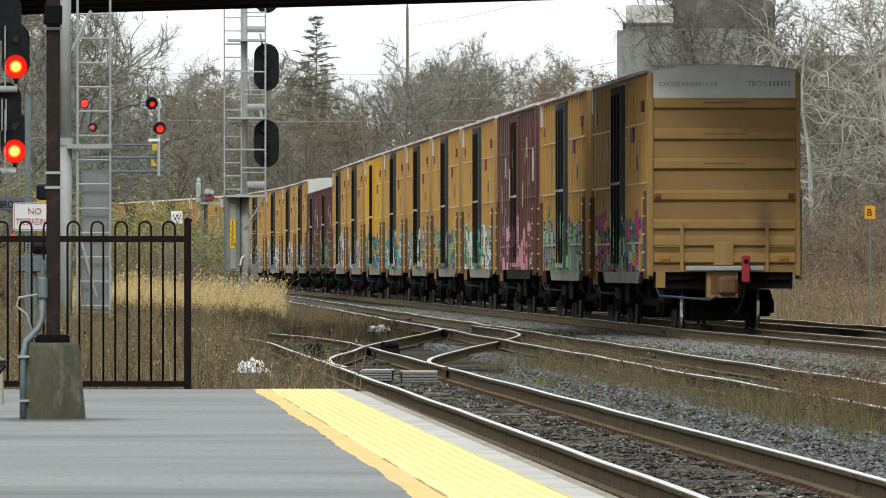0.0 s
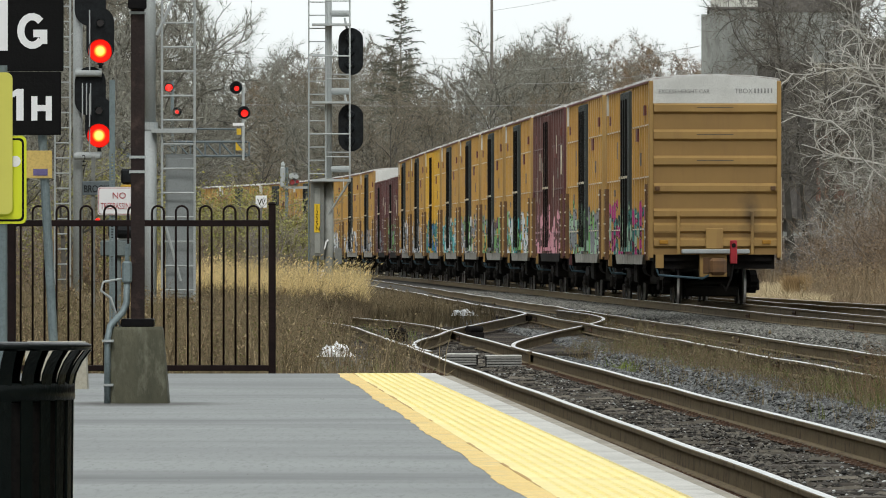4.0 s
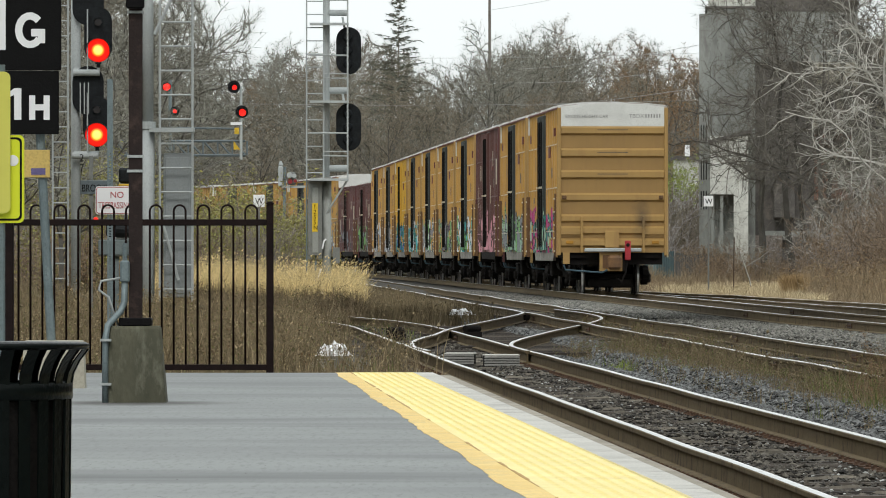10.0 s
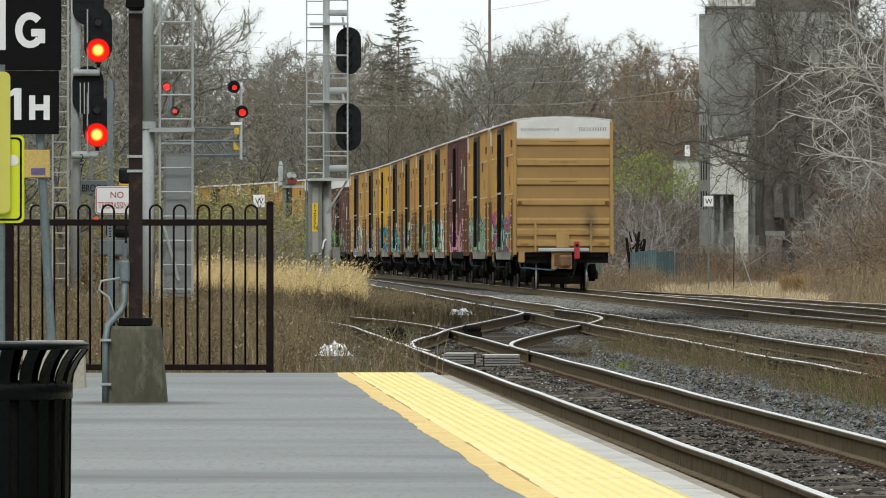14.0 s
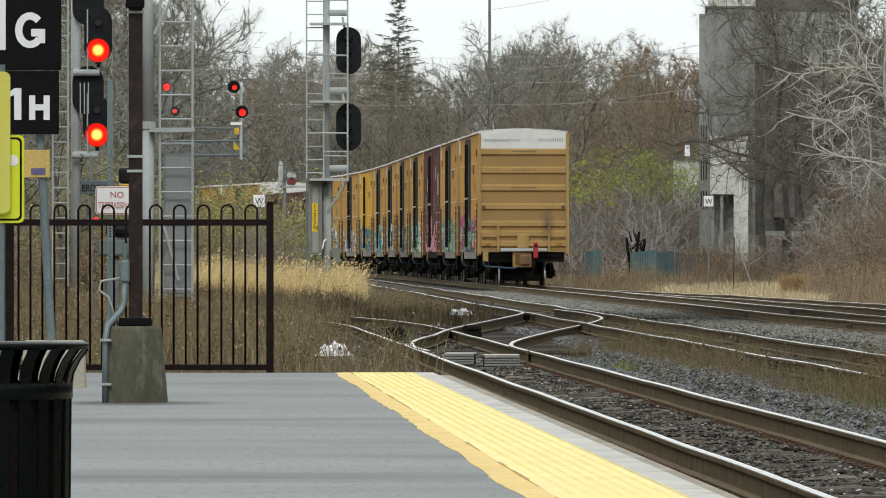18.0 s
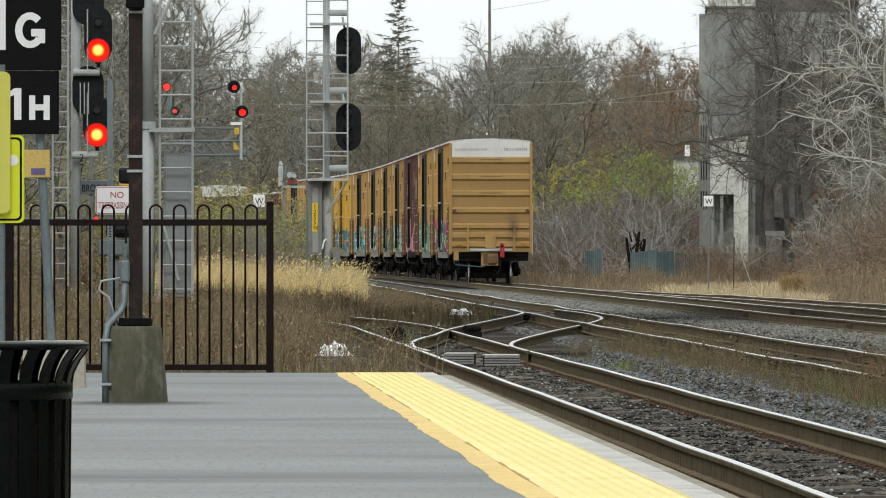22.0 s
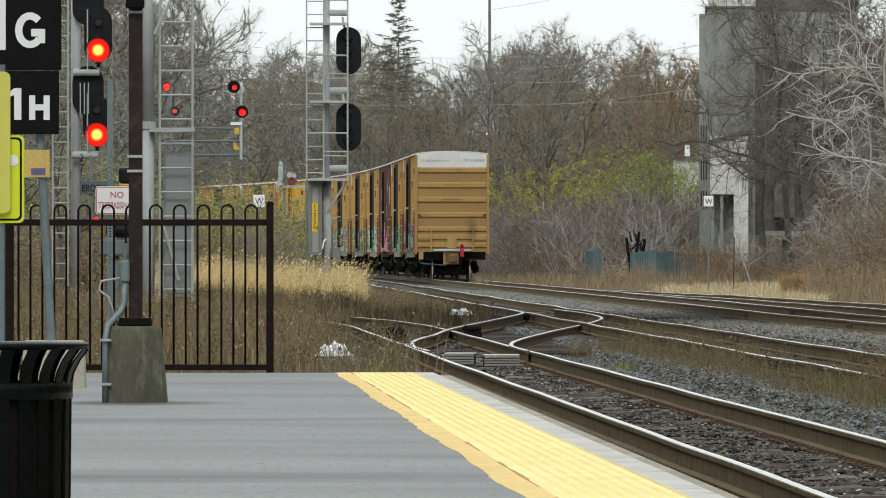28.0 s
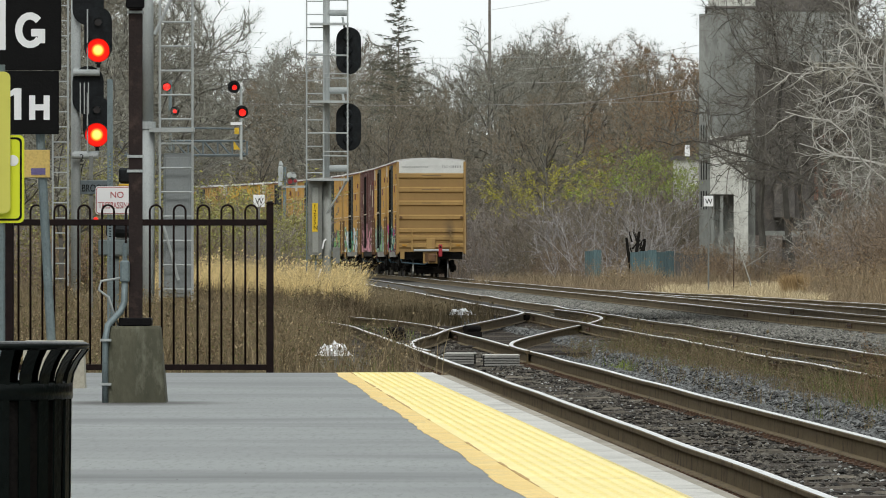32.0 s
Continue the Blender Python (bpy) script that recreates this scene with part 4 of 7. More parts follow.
def letter_g(parent, x, z, w, h, t):
    """A heavy letter G from a bent bar."""
    s = Solid()
    cx, cz = x + w / 2, z + h / 2
    pts = []
    for q in range(15):
        a = radians(42 + q * (322 - 42) / 14)
        pts.append((cx + (w / 2 - t / 2) * math.cos(a), cz + (h / 2 - t / 2) * math.sin(a)))
    rr = []
    for i, p in enumerate(pts):
        a, b = pts[max(i - 1, 0)], pts[min(i + 1, len(pts) - 1)]
        dx, dz = b[0] - a[0], b[1] - a[1]
        n = math.hypot(dx, dz)
        nx, nz = -dz / n * t / 2, dx / n * t / 2
        rr.append([(p[0] + nx, -0.02, p[1] + nz), (p[0] + nx, -0.026, p[1] + nz), (p[0] - nx, -0.026, p[1] - nz), (p[0] - nx, -0.02, p[1] - nz)])
    s.rings(rr)
    s.box(x + w - t, x + w, -0.0265, -0.02, cz - h * 0.36, cz + 0.012)
    s.box(cx + 0.01, x + w - t + 0.001, -0.0265, -0.02, cz - t * 0.85, cz + 0.012)
    part("letter", s, M_SIGNW, parent, "white letter G")


letter_g(sg, -0.398, 3.065, 0.272, 0.325, 0.066)
part("letter", Solid().box(-0.62, -0.482, -0.026, -0.02, 3.05, 3.60), M_SIGNW, sg, "white upright of a cut-off letter")
s = Solid().box(-0.405, -0.340, -0.026, -0.02, 2.42, 2.705)
s.add([(-0.47, -0.026, 2.61), (-0.405, -0.026, 2.645), (-0.405, -0.026, 2.705), (-0.47, -0.026, 2.655), (-0.47, -0.02, 2.61), (-0.405, -0.02, 2.645), (-0.405, -0.02, 2.705), (-0.47, -0.02, 2.655)],
      [(0, 1, 2, 3), (7, 6, 5, 4), (0, 4, 5, 1), (2, 6, 7, 3), (0, 3, 7, 4)])
part("digit", s, M_SIGNW, sg, "white digit 1")
part("letter", Solid().box(-0.270, -0.215, -0.026, -0.02, 2.42, 2.64).box(-0.140, -0.085, -0.026, -0.02, 2.42, 2.64).box(-0.215, -0.140, -0.026, -0.02, 2.505, 2.56), M_SIGNW, sg, "white letter H")
M_TAN = mat("sign_tan", (0.62, 0.44, 0.13), None, 0.6, scale=3, spread=0.1)
M_PURP = mat("patch_violet", (0.16, 0.13, 0.30), None, 0.6, scale=3)
pl = part("small_plate", Solid().box(-0.345, -0.085, 0.03, 0.045, 1.90, 2.15, bev=0.005), M_TAN, sg, "small tan notice plate with a violet patch")
part("patch", Solid().box(-0.255, -0.125, 0.024, 0.03, 1.925, 1.985), M_PURP, pl)
block = Solid().rings([[(x * f, yy * f, z) for x, yy in ((-0.27, -0.2), (0.27, -0.2), (0.27, 0.2), (-0.27, 0.2))] for f, z in ((1.05, 0), (1.0, 0.39), (0.95, 0.43))])
thing("concrete_block", "pale concrete block that holds the sign post", "concrete block", at=pose(-3.51, 86.75, Z_PLAT), solid=block, mats=mat("beige_concrete", (0.50, 0.47, 0.38), (0.40, 0.37, 0.30), 0.9, scale=2))

# lime warning signs on their post
ls = thing("warning_sign", "lime yellow warning signs with a black border on a grey post", "sign", at=pose(-2.80, 60.0, Z_PLAT))
part("post", Solid().tube([(0.035, 0.03, 0), (0.035, 0.03, 2.4)], 0.03, 10), M_GALV, ls)


def round_panel(x0, x1, z0, z1, y0, y1, r):
    pts = []
    for cx, cz, a0 in ((x1 - r, z0 + r, -90), (x1 - r, z1 - r, 0), (x0 + r, z1 - r, 90), (x0 + r, z0 + r, 180)):
        pts += [(cx + r * math.cos(radians(a0 + 22.5 * k)), cz + r * math.sin(radians(a0 + 22.5 * k))) for k in range(5)]
    return Solid().rings([[(a, y, b) for a, b in pts] for y in (y1, y0)])


part("panel", round_panel(-0.40, 0.185, 1.41, 1.96, -0.01, 0.0, 0.035), M_LIME, ls)
part("border", round_panel(-0.385, 0.170, 1.425, 1.945, -0.013, -0.010, 0.03), M_SIGNB, ls)
part("field", round_panel(-0.372, 0.157, 1.438, 1.932, -0.016, -0.013, 0.025), M_LIME, ls)
part("upper_panel", round_panel(-0.40, 0.10, 1.47, 2.355, -0.06, -0.05, 0.04), mat("sign_pale_lime", (0.60, 0.57, 0.10), None, 0.5, scale=2, spread=0.08, grain=0.1, bump=0.02), ls)
part("badge", Solid().tube([(0.115, -0.016, 1.80), (0.115, -0.022, 1.80)], 0.035, 16), M_SIGNW, ls, "white round badge")

# no-trespassing sign behind the fence
nt_ = thing("trespass_sign", "white and red no trespassing sign on a perforated post", "sign", at=pose(-3.605, 104.0, 0.0))
s = Solid()
for q in range(70):
    s.box(-0.030, -0.012, -0.02, 0.02, 0.03 * q + 0.4, 0.03 * q + 0.43).box(0.012, 0.030, -0.02, 0.02, 0.03 * q + 0.4, 0.03 * q + 0.43)
    s.box(-0.012, 0.012, -0.015, 0.02, 0.03 * q + 0.4, 0.03 * q + 0.417)
s.box(-0.03, 0.03, -0.015, 0.02, -0.5, 0.4).box(-0.03, 0.03, -0.015, 0.02, 2.5, 3.3)
part("post", s, M_GALV, nt_)
part("panel", round_panel(-0.155, 0.275, 1.835, 2.14, -0.04, -0.032, 0.03), M_SIGNW, nt_)
part("frame", round_panel(-0.147, 0.267, 1.843, 2.132, -0.043, -0.040, 0.026), M_REDP, nt_)
part("field", round_panel(-0.140, 0.260, 1.850, 2.125, -0.046, -0.043, 0.022), M_SIGNW, nt_)
lettered("NO", 0.095, 0.0, -0.047, 2.015, nt_, M_REDP)
lettered("TRESPASSING", 0.10, -0.125, -0.047, 1.90, nt_, M_REDP, xs=0.60)


M_HEAD = mat("signal_black", (0.007, 0.008, 0.009), (0.016, 0.019, 0.021), 0.5, scale=7, gloss=0.15)
M_CASE = mat("case_grey", (0.20, 0.205, 0.19), (0.155, 0.16, 0.148), 0.6, scale=2, dirt=(0.12, 0.12, 0.105))
# mileboard and instrument case behind the fence
mb = thing("mile_board", "grey-blue railway mileboard with dark letters on a post", "railway sign", at=pose(0, 152, 0.0))
part("post", Solid().box(-5.60, -5.54, 0.02, 0.06, -0.4, 2.95), M_CASE, mb)
part("board", Solid().box(-5.74, -5.22, -0.02, 0.02, 2.34, 2.56, bev=0.006), mat("board_slate", (0.12, 0.145, 0.155), (0.095, 0.115, 0.125), 0.6, scale=3), mb)
lettered("BROCKVI", 0.16, -5.72, -0.026, 2.385, mb, M_SIGNB, xs=0.72)
for ch, hz in (("2", 2.86), ("7", 2.70)):
    lettered(ch, 0.17, -5.75, 0.0, hz, mb, M_SIGNB, xs=0.8)
ic = thing("instrument_case", "teal-grey instrument case with a dark signal lamp on a post", "railway equipment", at=pose(0, 150, 0.0))
M_TEAL = mat("teal_grey_paint", (0.17, 0.205, 0.205), (0.13, 0.16, 0.16), 0.6, scale=3, dirt=(0.10, 0.12, 0.12))
part("case", Solid().box(-5.38, -4.86, -0.15, 0.2, 1.37, 1.62, bev=0.02), M_TEAL, ic)
part("cap", Solid().box(-5.24, -4.88, -0.12, 0.15, 1.62, 1.66, bev=0.01), M_GREY, ic)
part("post", Solid().box(-5.22, -5.06, -0.05, 0.05, -0.4, 1.37, bev=0.01), M_TEAL, ic)
part("lamp_case", Solid().tube([(-5.10, -0.1, 1.78), (-4.90, -0.1, 1.78)], 0.13, 14).box(-5.26, -4.94, -0.05, 0.12, 1.66, 1.92, bev=0.03), M_HEAD, ic, "black lamp housing")
part("marker_lens", Solid().tube([(-5.42, -0.12, 1.935), (-5.42, -0.06, 1.935)], 0.035, 12), M_LAMP, ic, "tiny red light")
part("lens_arm", Solid().box(-5.44, -5.2, -0.05, -0.02, 1.88, 1.92), M_HEAD, ic)
part("relay_head", Solid().box(-5.06, -4.84, -0.1, 0.1, 2.50, 2.74, bev=0.03), M_HEAD, ic, "black relay head")
part("relay_band", Solid().box(-5.07, -4.84, -0.12, 0.1, 2.36, 2.49, bev=0.02), mat("relay_yellow", (0.55, 0.33, 0.03), None, 0.6, scale=3), ic, "yellow band")
part("relay_stem", Solid().tube([(-4.95, 0, 1.66), (-4.95, 0, 2.5)], 0.03, 8), M_TEAL, ic)

# ---- signals ----
def oval(x, z, w, h, y0, y1):
    """An upright plate with round ends."""
    r = w / 2
    pts = [(x + r * math.cos(radians(a)), z + h / 2 - r + r * math.sin(radians(a))) for a in range(0, 181, 15)]
    pts += [(x + r * math.cos(radians(a)), z - h / 2 + r + r * math.sin(radians(a))) for a in range(180, 361, 15)]
    return Solid().rings([[(a, y, b) for a, b in pts] for y in (y1, y0)])


M_LENS = mat("dark_lens", (0.07, 0.045, 0.04), None, 0.15, scale=4, bump=0)


def head(parent, x, z, w, h, y, lit=None, lenses=3, front=True, name="signal_head"):
    """A signal head: oval backing, case behind, lenses under hoods; lit: index of the red lens from the top."""
    hd = part(name, oval(x, z, w, h, y, y + 0.03), M_HEAD, parent, "black oval signal head")
    part("case", Solid().box(x - w * 0.25, x + w * 0.25, y + 0.03, y + 0.22, z - h * 0.36, z + h * 0.36, bev=0.02), M_HEAD, hd)
    if not front:
        for q in range(lenses):
            zz = z + h * 0.28 * (1 - q)
            part("lamp_cover", Solid().tube([(x - 0.02, y - 0.16, zz), (x - 0.02, y, zz)], [w * 0.13, w * 0.19], 12), M_HEAD, hd)
        return hd
    for q in range(lenses):
        zz = z + h * 0.31 * (0.5 * (lenses - 1) - q) * (2 / max(lenses - 1, 1)) * 0.8
        # the lit lens is oversize: its outer red paints glare on head and hood
        rr = 0.235 if q == lit else w * 0.13
        if q == lit:
            dome = Solid().rings([[(rr * f * math.cos(2 * math.pi * j / 28), -d, rr * f * math.sin(2 * math.pi * j / 28)) for j in range(28)] for f, d in ((1.0, 0.0), (0.8, 0.03), (0.5, 0.05), (0.2, 0.06))])
            part("lens", dome, M_ASPECT, hd, "oversize red lens with a yellow core and painted glare", at=pose(x, y, zz - 0.05))
            zz -= 0.05
            rr *= 0.92
        else:
            zz -= 0.03
            part("lens", Solid().tube([(x, y - 0.02, zz), (x, y, zz)], rr, 16), M_LENS, hd, "dark lens")
        hood = Solid()
        arc = [radians(a) for a in range(-10, 191, 20)]
        hood.rings([[(x + rr * 1.15 * math.cos(a), yy, zz + rr * 1.15 * math.sin(a)) for a in arc] + [(x + rr * 1.08 * math.cos(a), yy, zz + rr * 1.08 * math.sin(a)) for a in reversed(arc)] for yy in (y, y - 0.22)])
        part("hood", hood, M_HEAD, hd)
    return hd


def ladder(parent, x0, x1, y, z0, z1, step, r=0.02):
    lad = part("ladder", Solid().tube([(x0, y, z0), (x0, y, z1)], r, 6), M_GREY, parent, "grey steel ladder")
    part("stile", Solid().tube([(x1, y, z0), (x1, y, z1)], r, 6), M_GREY, lad)
    z = z0 + step / 2
    while z < z1:
        part("rung", Solid().tube([(x0, y, z), (x1, y, z)], r * 0.8, 6), M_GREY, lad)
        z += step


# mast by the main line, seen from behind its dark heads
CYM = 250.0
ms = thing("signal_mast", "grey signal mast with ladder, cabinet and dark oval heads", "railway signal", at=pose(0, CYM, -0.175), group="signal masts")
ms.scale = (CYM / 215,) * 3
PX = -2.60
part("pole", Solid().tube([(PX, 0, -0.3), (PX, 0, 3.05)], 0.105, 14), mat("worn_grey_pole", (0.34, 0.35, 0.325), (0.24, 0.25, 0.23), 0.6, scale=1.4, dirt=(0.17, 0.17, 0.15), stretch=(1, 1, 0.4)), ms, smooth=True)
part("pole", Solid().tube([(PX - 0.01, 0, 3.05), (PX - 0.01, 0, 8.4)], 0.078, 14), M_GREY, ms, smooth=True)
ladder(ms, -3.05, -2.67, -0.25, 3.0, 8.4, 0.295)
part("safety_rail", Solid().tube([(-2.13, -0.45, 2.95), (-2.13, -0.45, 8.4)], 0.022, 6), M_GREY, ms)
for zz in (2.97, 4.71, 6.45):
    part("landing", Solid().box(-2.98, -2.11, -0.5, 0.1, zz, zz + 0.05), M_GREY, ms)
    part("bracket", Solid().tube([(-2.55, 0, zz + 0.28), (-2.12, 0, zz + 0.28)], 0.072, 12), M_GREY, ms, "grey pipe bracket arm")
    part("guard_rail", Solid().tube([(-2.98, -0.45, zz + 1.06), (-2.13, -0.45, zz + 1.06)], 0.02, 6).tube([(-2.67, -0.45, zz + 0.55), (-2.13, -0.45, zz + 0.55)], 0.015, 6).tube([(-2.67, -0.45, zz + 0.65), (-2.13, -0.45, zz + 0.65)], 0.015, 6), M_GREY, ms)
for zz in (4.17, 5.88, 7.62):
    head(ms, -2.11, zz, 0.56, 1.06, -0.12, front=False)
    part("hanger", Solid().tube([(-2.2, -0.05, zz + 0.5), (-2.25, 0, zz + 0.75)], 0.03, 6), M_GREY, ms)
part("brace", Solid().tube([(-2.16, -0.4, 2.95), (-2.60, -0.1, 2.25)], 0.022, 6).tube([(-2.16, 0.1, 2.95), (-2.60, 0.0, 2.25)], 0.022, 6), M_GREY, ms)
M_CASEP = mat("case_panel_grey", (0.30, 0.31, 0.285), (0.25, 0.26, 0.24), 0.6, scale=2)
cab = part("cabinet", Solid().box(-3.02, -2.70, -0.2, 0.25, 1.30, 2.95, bev=0.012).box(-3.04, -2.69, -0.22, 0.27, 2.93, 2.97), M_CASE, ms, "narrow dull grey equipment cabinet")
part("panel", Solid().box(-2.92, -2.79, -0.222, -0.2, 1.36, 2.82, bev=0.006), M_CASEP, cab)
for lx in (-2.99, -2.75):
    part("foot", Solid().box(lx - 0.04, lx + 0.04, -0.18, 0.2, 1.22, 1.30), M_CASE, cab)
part("number_plate", Solid().box(-2.925, -2.80, -0.235, -0.222, 1.83, 2.47, bev=0.004), mat("plate_yellow", (0.75, 0.50, 0.02), None, 0.5, scale=3, spread=0.08), cab, "yellow plate with black characters")
for i, ch in enumerate("1255N"):
    lettered(ch, 0.135, -2.90, -0.237, 2.345 - 0.118 * i, cab, M_SIGNB)
part("foot_frame", Solid().box(-3.05, -2.66, -0.1, 0.1, 0.52, 0.60).box(-2.87, -2.83, -0.05, 0.05, -0.1, 1.3).tube([(-3.05, 0, 0.3), (-3.05, 0, 3.0)], 0.02, 6), M_GALV, ms)
part("small_box", Solid().box(-2.47, -2.31, -0.12, 0.1, 1.12, 1.48, bev=0.012), M_CASE, ms, "small grey junction box")
part("cable", Solid().tube([(-2.70, -0.2, 1.45), (-2.66, -0.2, 1.62), (-2.62, -0.15, 1.66)], 0.02, 6).tube([(-2.80, -0.2, 0.75), (-2.73, -0.2, 1.0)], 0.028, 6), M_SIGNW, ms)

# nearer mast with two red aspects
SYA = 190.0
ra = thing("signal_mast", "signal mast with two glowing red aspects in black heads", "railway signal", at=pose(0, SYA, 0.15), group="signal masts")
part("pole", Solid().tube([(-7.27, 0.2, -0.3), (-7.27, 0.2, 8.0)], 0.095, 14), M_GREY, ra, smooth=True)
ladder(ra, -7.72, -7.42, 0.0, 0.6, 8.0, 0.30)
for zz in (3.22, 4.87):
    part("bracket", Solid().tube([(-7.30, 0.1, zz), (-6.80, 0.1, zz)], 0.055, 10), M_GREY, ra)
    part("guard_rail", Solid().tube([(-7.40, -0.35, zz), (-7.40, -0.35, zz + 1.65)], 0.018, 6).tube([(-7.02, -0.35, zz), (-7.02, -0.35, zz + 1.2)], 0.015, 6), M_GREY, ra)
head(ra, -6.815, 5.58, 0.55, 1.08, -0.2, lit=1, lenses=2)
head(ra, -6.84, 3.88, 0.55, 0.96, -0.2, lit=1, lenses=2)
for hx, hz in ((-6.81, 5.02), (-6.835, 3.38)):
    part("lug", Solid().tube([(hx, -0.15, hz - 0.10), (hx, -0.15, hz + 0.04)], 0.04, 8).box(hx - 0.06, hx + 0.06, -0.2, -0.1, hz - 0.03, hz + 0.01), M_HEAD, ra)
    part("cross_arm", Solid().tube([(hx - 0.50, -0.1, hz - 0.20), (hx + 0.02, -0.1, hz - 0.20)], 0.065, 12), M_GREY, ra, "grey cross arm")
for qx in (-7.16, -7.08, -7.0):
    part("guard_bar", Solid().tube([(qx, -0.36, 4.0), (qx, -0.36, 4.62)], 0.014, 6), M_GREY, ra)
part("back_head", oval(-7.02, 4.47, 0.62, 0.98, 0.0, 0.03), M_HEAD, ra, "dark head seen from behind")
part("back_head", oval(-7.02, 6.25, 0.62, 0.98, 0.0, 0.03), M_HEAD, ra, "dark head seen from behind")

# plain mast with its ladder and large cabinet
SYB = 180.0
rb = thing("signal_mast", "tall grey signal mast with ladder and equipment cabinet", "railway signal", at=pose(0, SYB, 0.15), group="signal masts")
part("pole", Solid().tube([(-5.53, 0, -0.3), (-5.53, 0, 3.62)], 0.125, 16), M_GREY, rb, smooth=True)
part("pole", Solid().tube([(-5.53, 0, 3.62), (-5.53, 0, 8.0)], 0.105, 16), M_GREY, rb, smooth=True)
part("collar", Solid().tube([(-5.53, 0, 3.58), (-5.53, 0, 3.72)], 0.145, 16), M_GREY, rb)
ladder(rb, -5.30, -4.69, -0.2, 0.35, 8.0, 0.455, 0.026)
part("landing", Solid().box(-5.5, -4.66, -0.3, 0.3, 3.52, 3.60), M_GREY, rb)
part("brace", Solid().tube([(-5.40, -0.2, 5.35), (-5.05, -0.2, 6.1)], 0.035, 6), M_GREY, rb)
part("brace", Solid().tube([(-5.25, -0.2, 1.85), (-4.95, -0.2, 0.75)], 0.03, 6), M_GREY, rb)
cab = part("cabinet", Solid().box(-5.24, -4.70, 0.0, 0.5, 0.42, 3.13, bev=0.02), mat("cabinet_grey", (0.27, 0.29, 0.29), (0.23, 0.25, 0.25), 0.5, scale=1.5, spread=0.15), rb, "tall dull grey cabinet")
part("cabinet_door", Solid().box(-5.20, -4.74, -0.02, 0.0, 0.5, 3.05, bev=0.008), bpy.data.materials["cabinet_grey"], cab)
part("foundation", Solid().box(-5.75, -4.45, -0.3, 0.8, -0.3, 0.28, bev=0.03), M_CONC2, rb)


# distant signals on a bracket bridge
FYS = 340.0
M_TRUSS = mat("truss_grey", (0.13, 0.16, 0.17), (0.09, 0.11, 0.12), 0.6, scale=4)
fs = thing("signal_bridge", "distant bracket signal with two red lights on a truss", "railway signal", at=pose(0, FYS, 0.0))
for x, z in ((-7.40, 7.27), (-7.12, 6.39)):
    disc = part("signal_disc", Solid().tube([(x, 0, z), (x, 0.06, z)], 0.225, 20), M_HEAD, fs, "round black signal disc")
    part("lens", Solid().tube([(x + 0.02, -0.03, z - 0.03), (x + 0.02, 0, z - 0.03)], 0.125 if z < 7 else 0.085, 16), M_LAMP, disc, "glowing red lens")
    part("hood", Solid().rings([[(x + 0.17 * math.cos(a), yy, z + 0.17 * math.sin(a)) for a in [radians(v) for v in range(0, 181, 20)]] + [(x + 0.15 * math.cos(a), yy, z + 0.15 * math.sin(a)) for a in [radians(v) for v in range(180, -1, -20)]] for yy in (-0.02, -0.25)]), M_HEAD, disc)
part("number_plate", Solid().box(-7.52, -7.12, 0, 0.03, 5.92, 6.02), M_SIGNW, fs, "pale plate with dark bars")
part("plate_mark", Solid().box(-7.38, -7.22, -0.01, 0.02, 5.6, 5.82), mat("marker_yellow", (0.7, 0.45, 0.02), None, 0.5), fs, "yellow marker plate")
part("plate_mark", Solid().add([(-7.41, -0.01, 5.05), (-7.17, -0.01, 5.05), (-7.41, -0.01, 5.35), (-7.41, 0.02, 5.05), (-7.17, 0.02, 5.05), (-7.41, 0.02, 5.35)], [(0, 1, 2), (5, 4, 3), (0, 3, 4, 1), (1, 4, 5, 2), (2, 5, 3, 0)]), bpy.data.materials["marker_yellow"], fs, "yellow triangular marker")
part("pole", Solid().tube([(-7.15, 0.1, 4.7), (-7.15, 0.1, 7.3)], 0.05, 8), M_GREY, fs)
for z in (5.35, 4.85):
    part("truss_chord", Solid().tube([(-12, 0.2, z), (-7.0, 0.2, z)], 0.055, 6), M_TRUSS, fs)
for q in range(9):
    part("truss_web", Solid().tube([(-11.6 + 0.52 * q, 0.2, 5.35), (-11.15 + 0.52 * q, 0.2, 4.85)], 0.035, 5), M_TRUSS, fs)
    part("truss_post", Solid().tube([(-11.1 + 0.52 * q, 0.2, 4.85), (-11.1 + 0.52 * q, 0.2, 5.35)], 0.035, 5), M_TRUSS, fs)
part("truss_chord", Solid().tube([(-12, 0.9, 5.85), (-7.1, 0.9, 5.80)], 0.04, 6), M_TRUSS, fs)
part("leg", Solid().tube([(-11.8, 0.2, -0.5), (-11.8, 0.2, 5.4)], 0.12, 8), M_GALV, fs)
f2 = thing("distant_signal", "distant red signal lights on a slim post", "railway signal", at=pose(0, 345, 0.0))
for x, z in ((-9.92, 7.35), (-9.63, 6.48)):
    part("signal_disc", Solid().tube([(x, 0.02, z), (x, 0.06, z)], 0.17, 16), M_HEAD, f2)
    part("lens", Solid().tube([(x, -0.03, z), (x, 0.02, z)], 0.13 if z > 7 else 0.07, 14), M_LAMP, f2, "glowing red lens")
part("pole", Solid().tube([(-9.8, 0.1, -0.3), (-9.8, 0.1, 7.6)], 0.06, 8), M_GALV, f2)


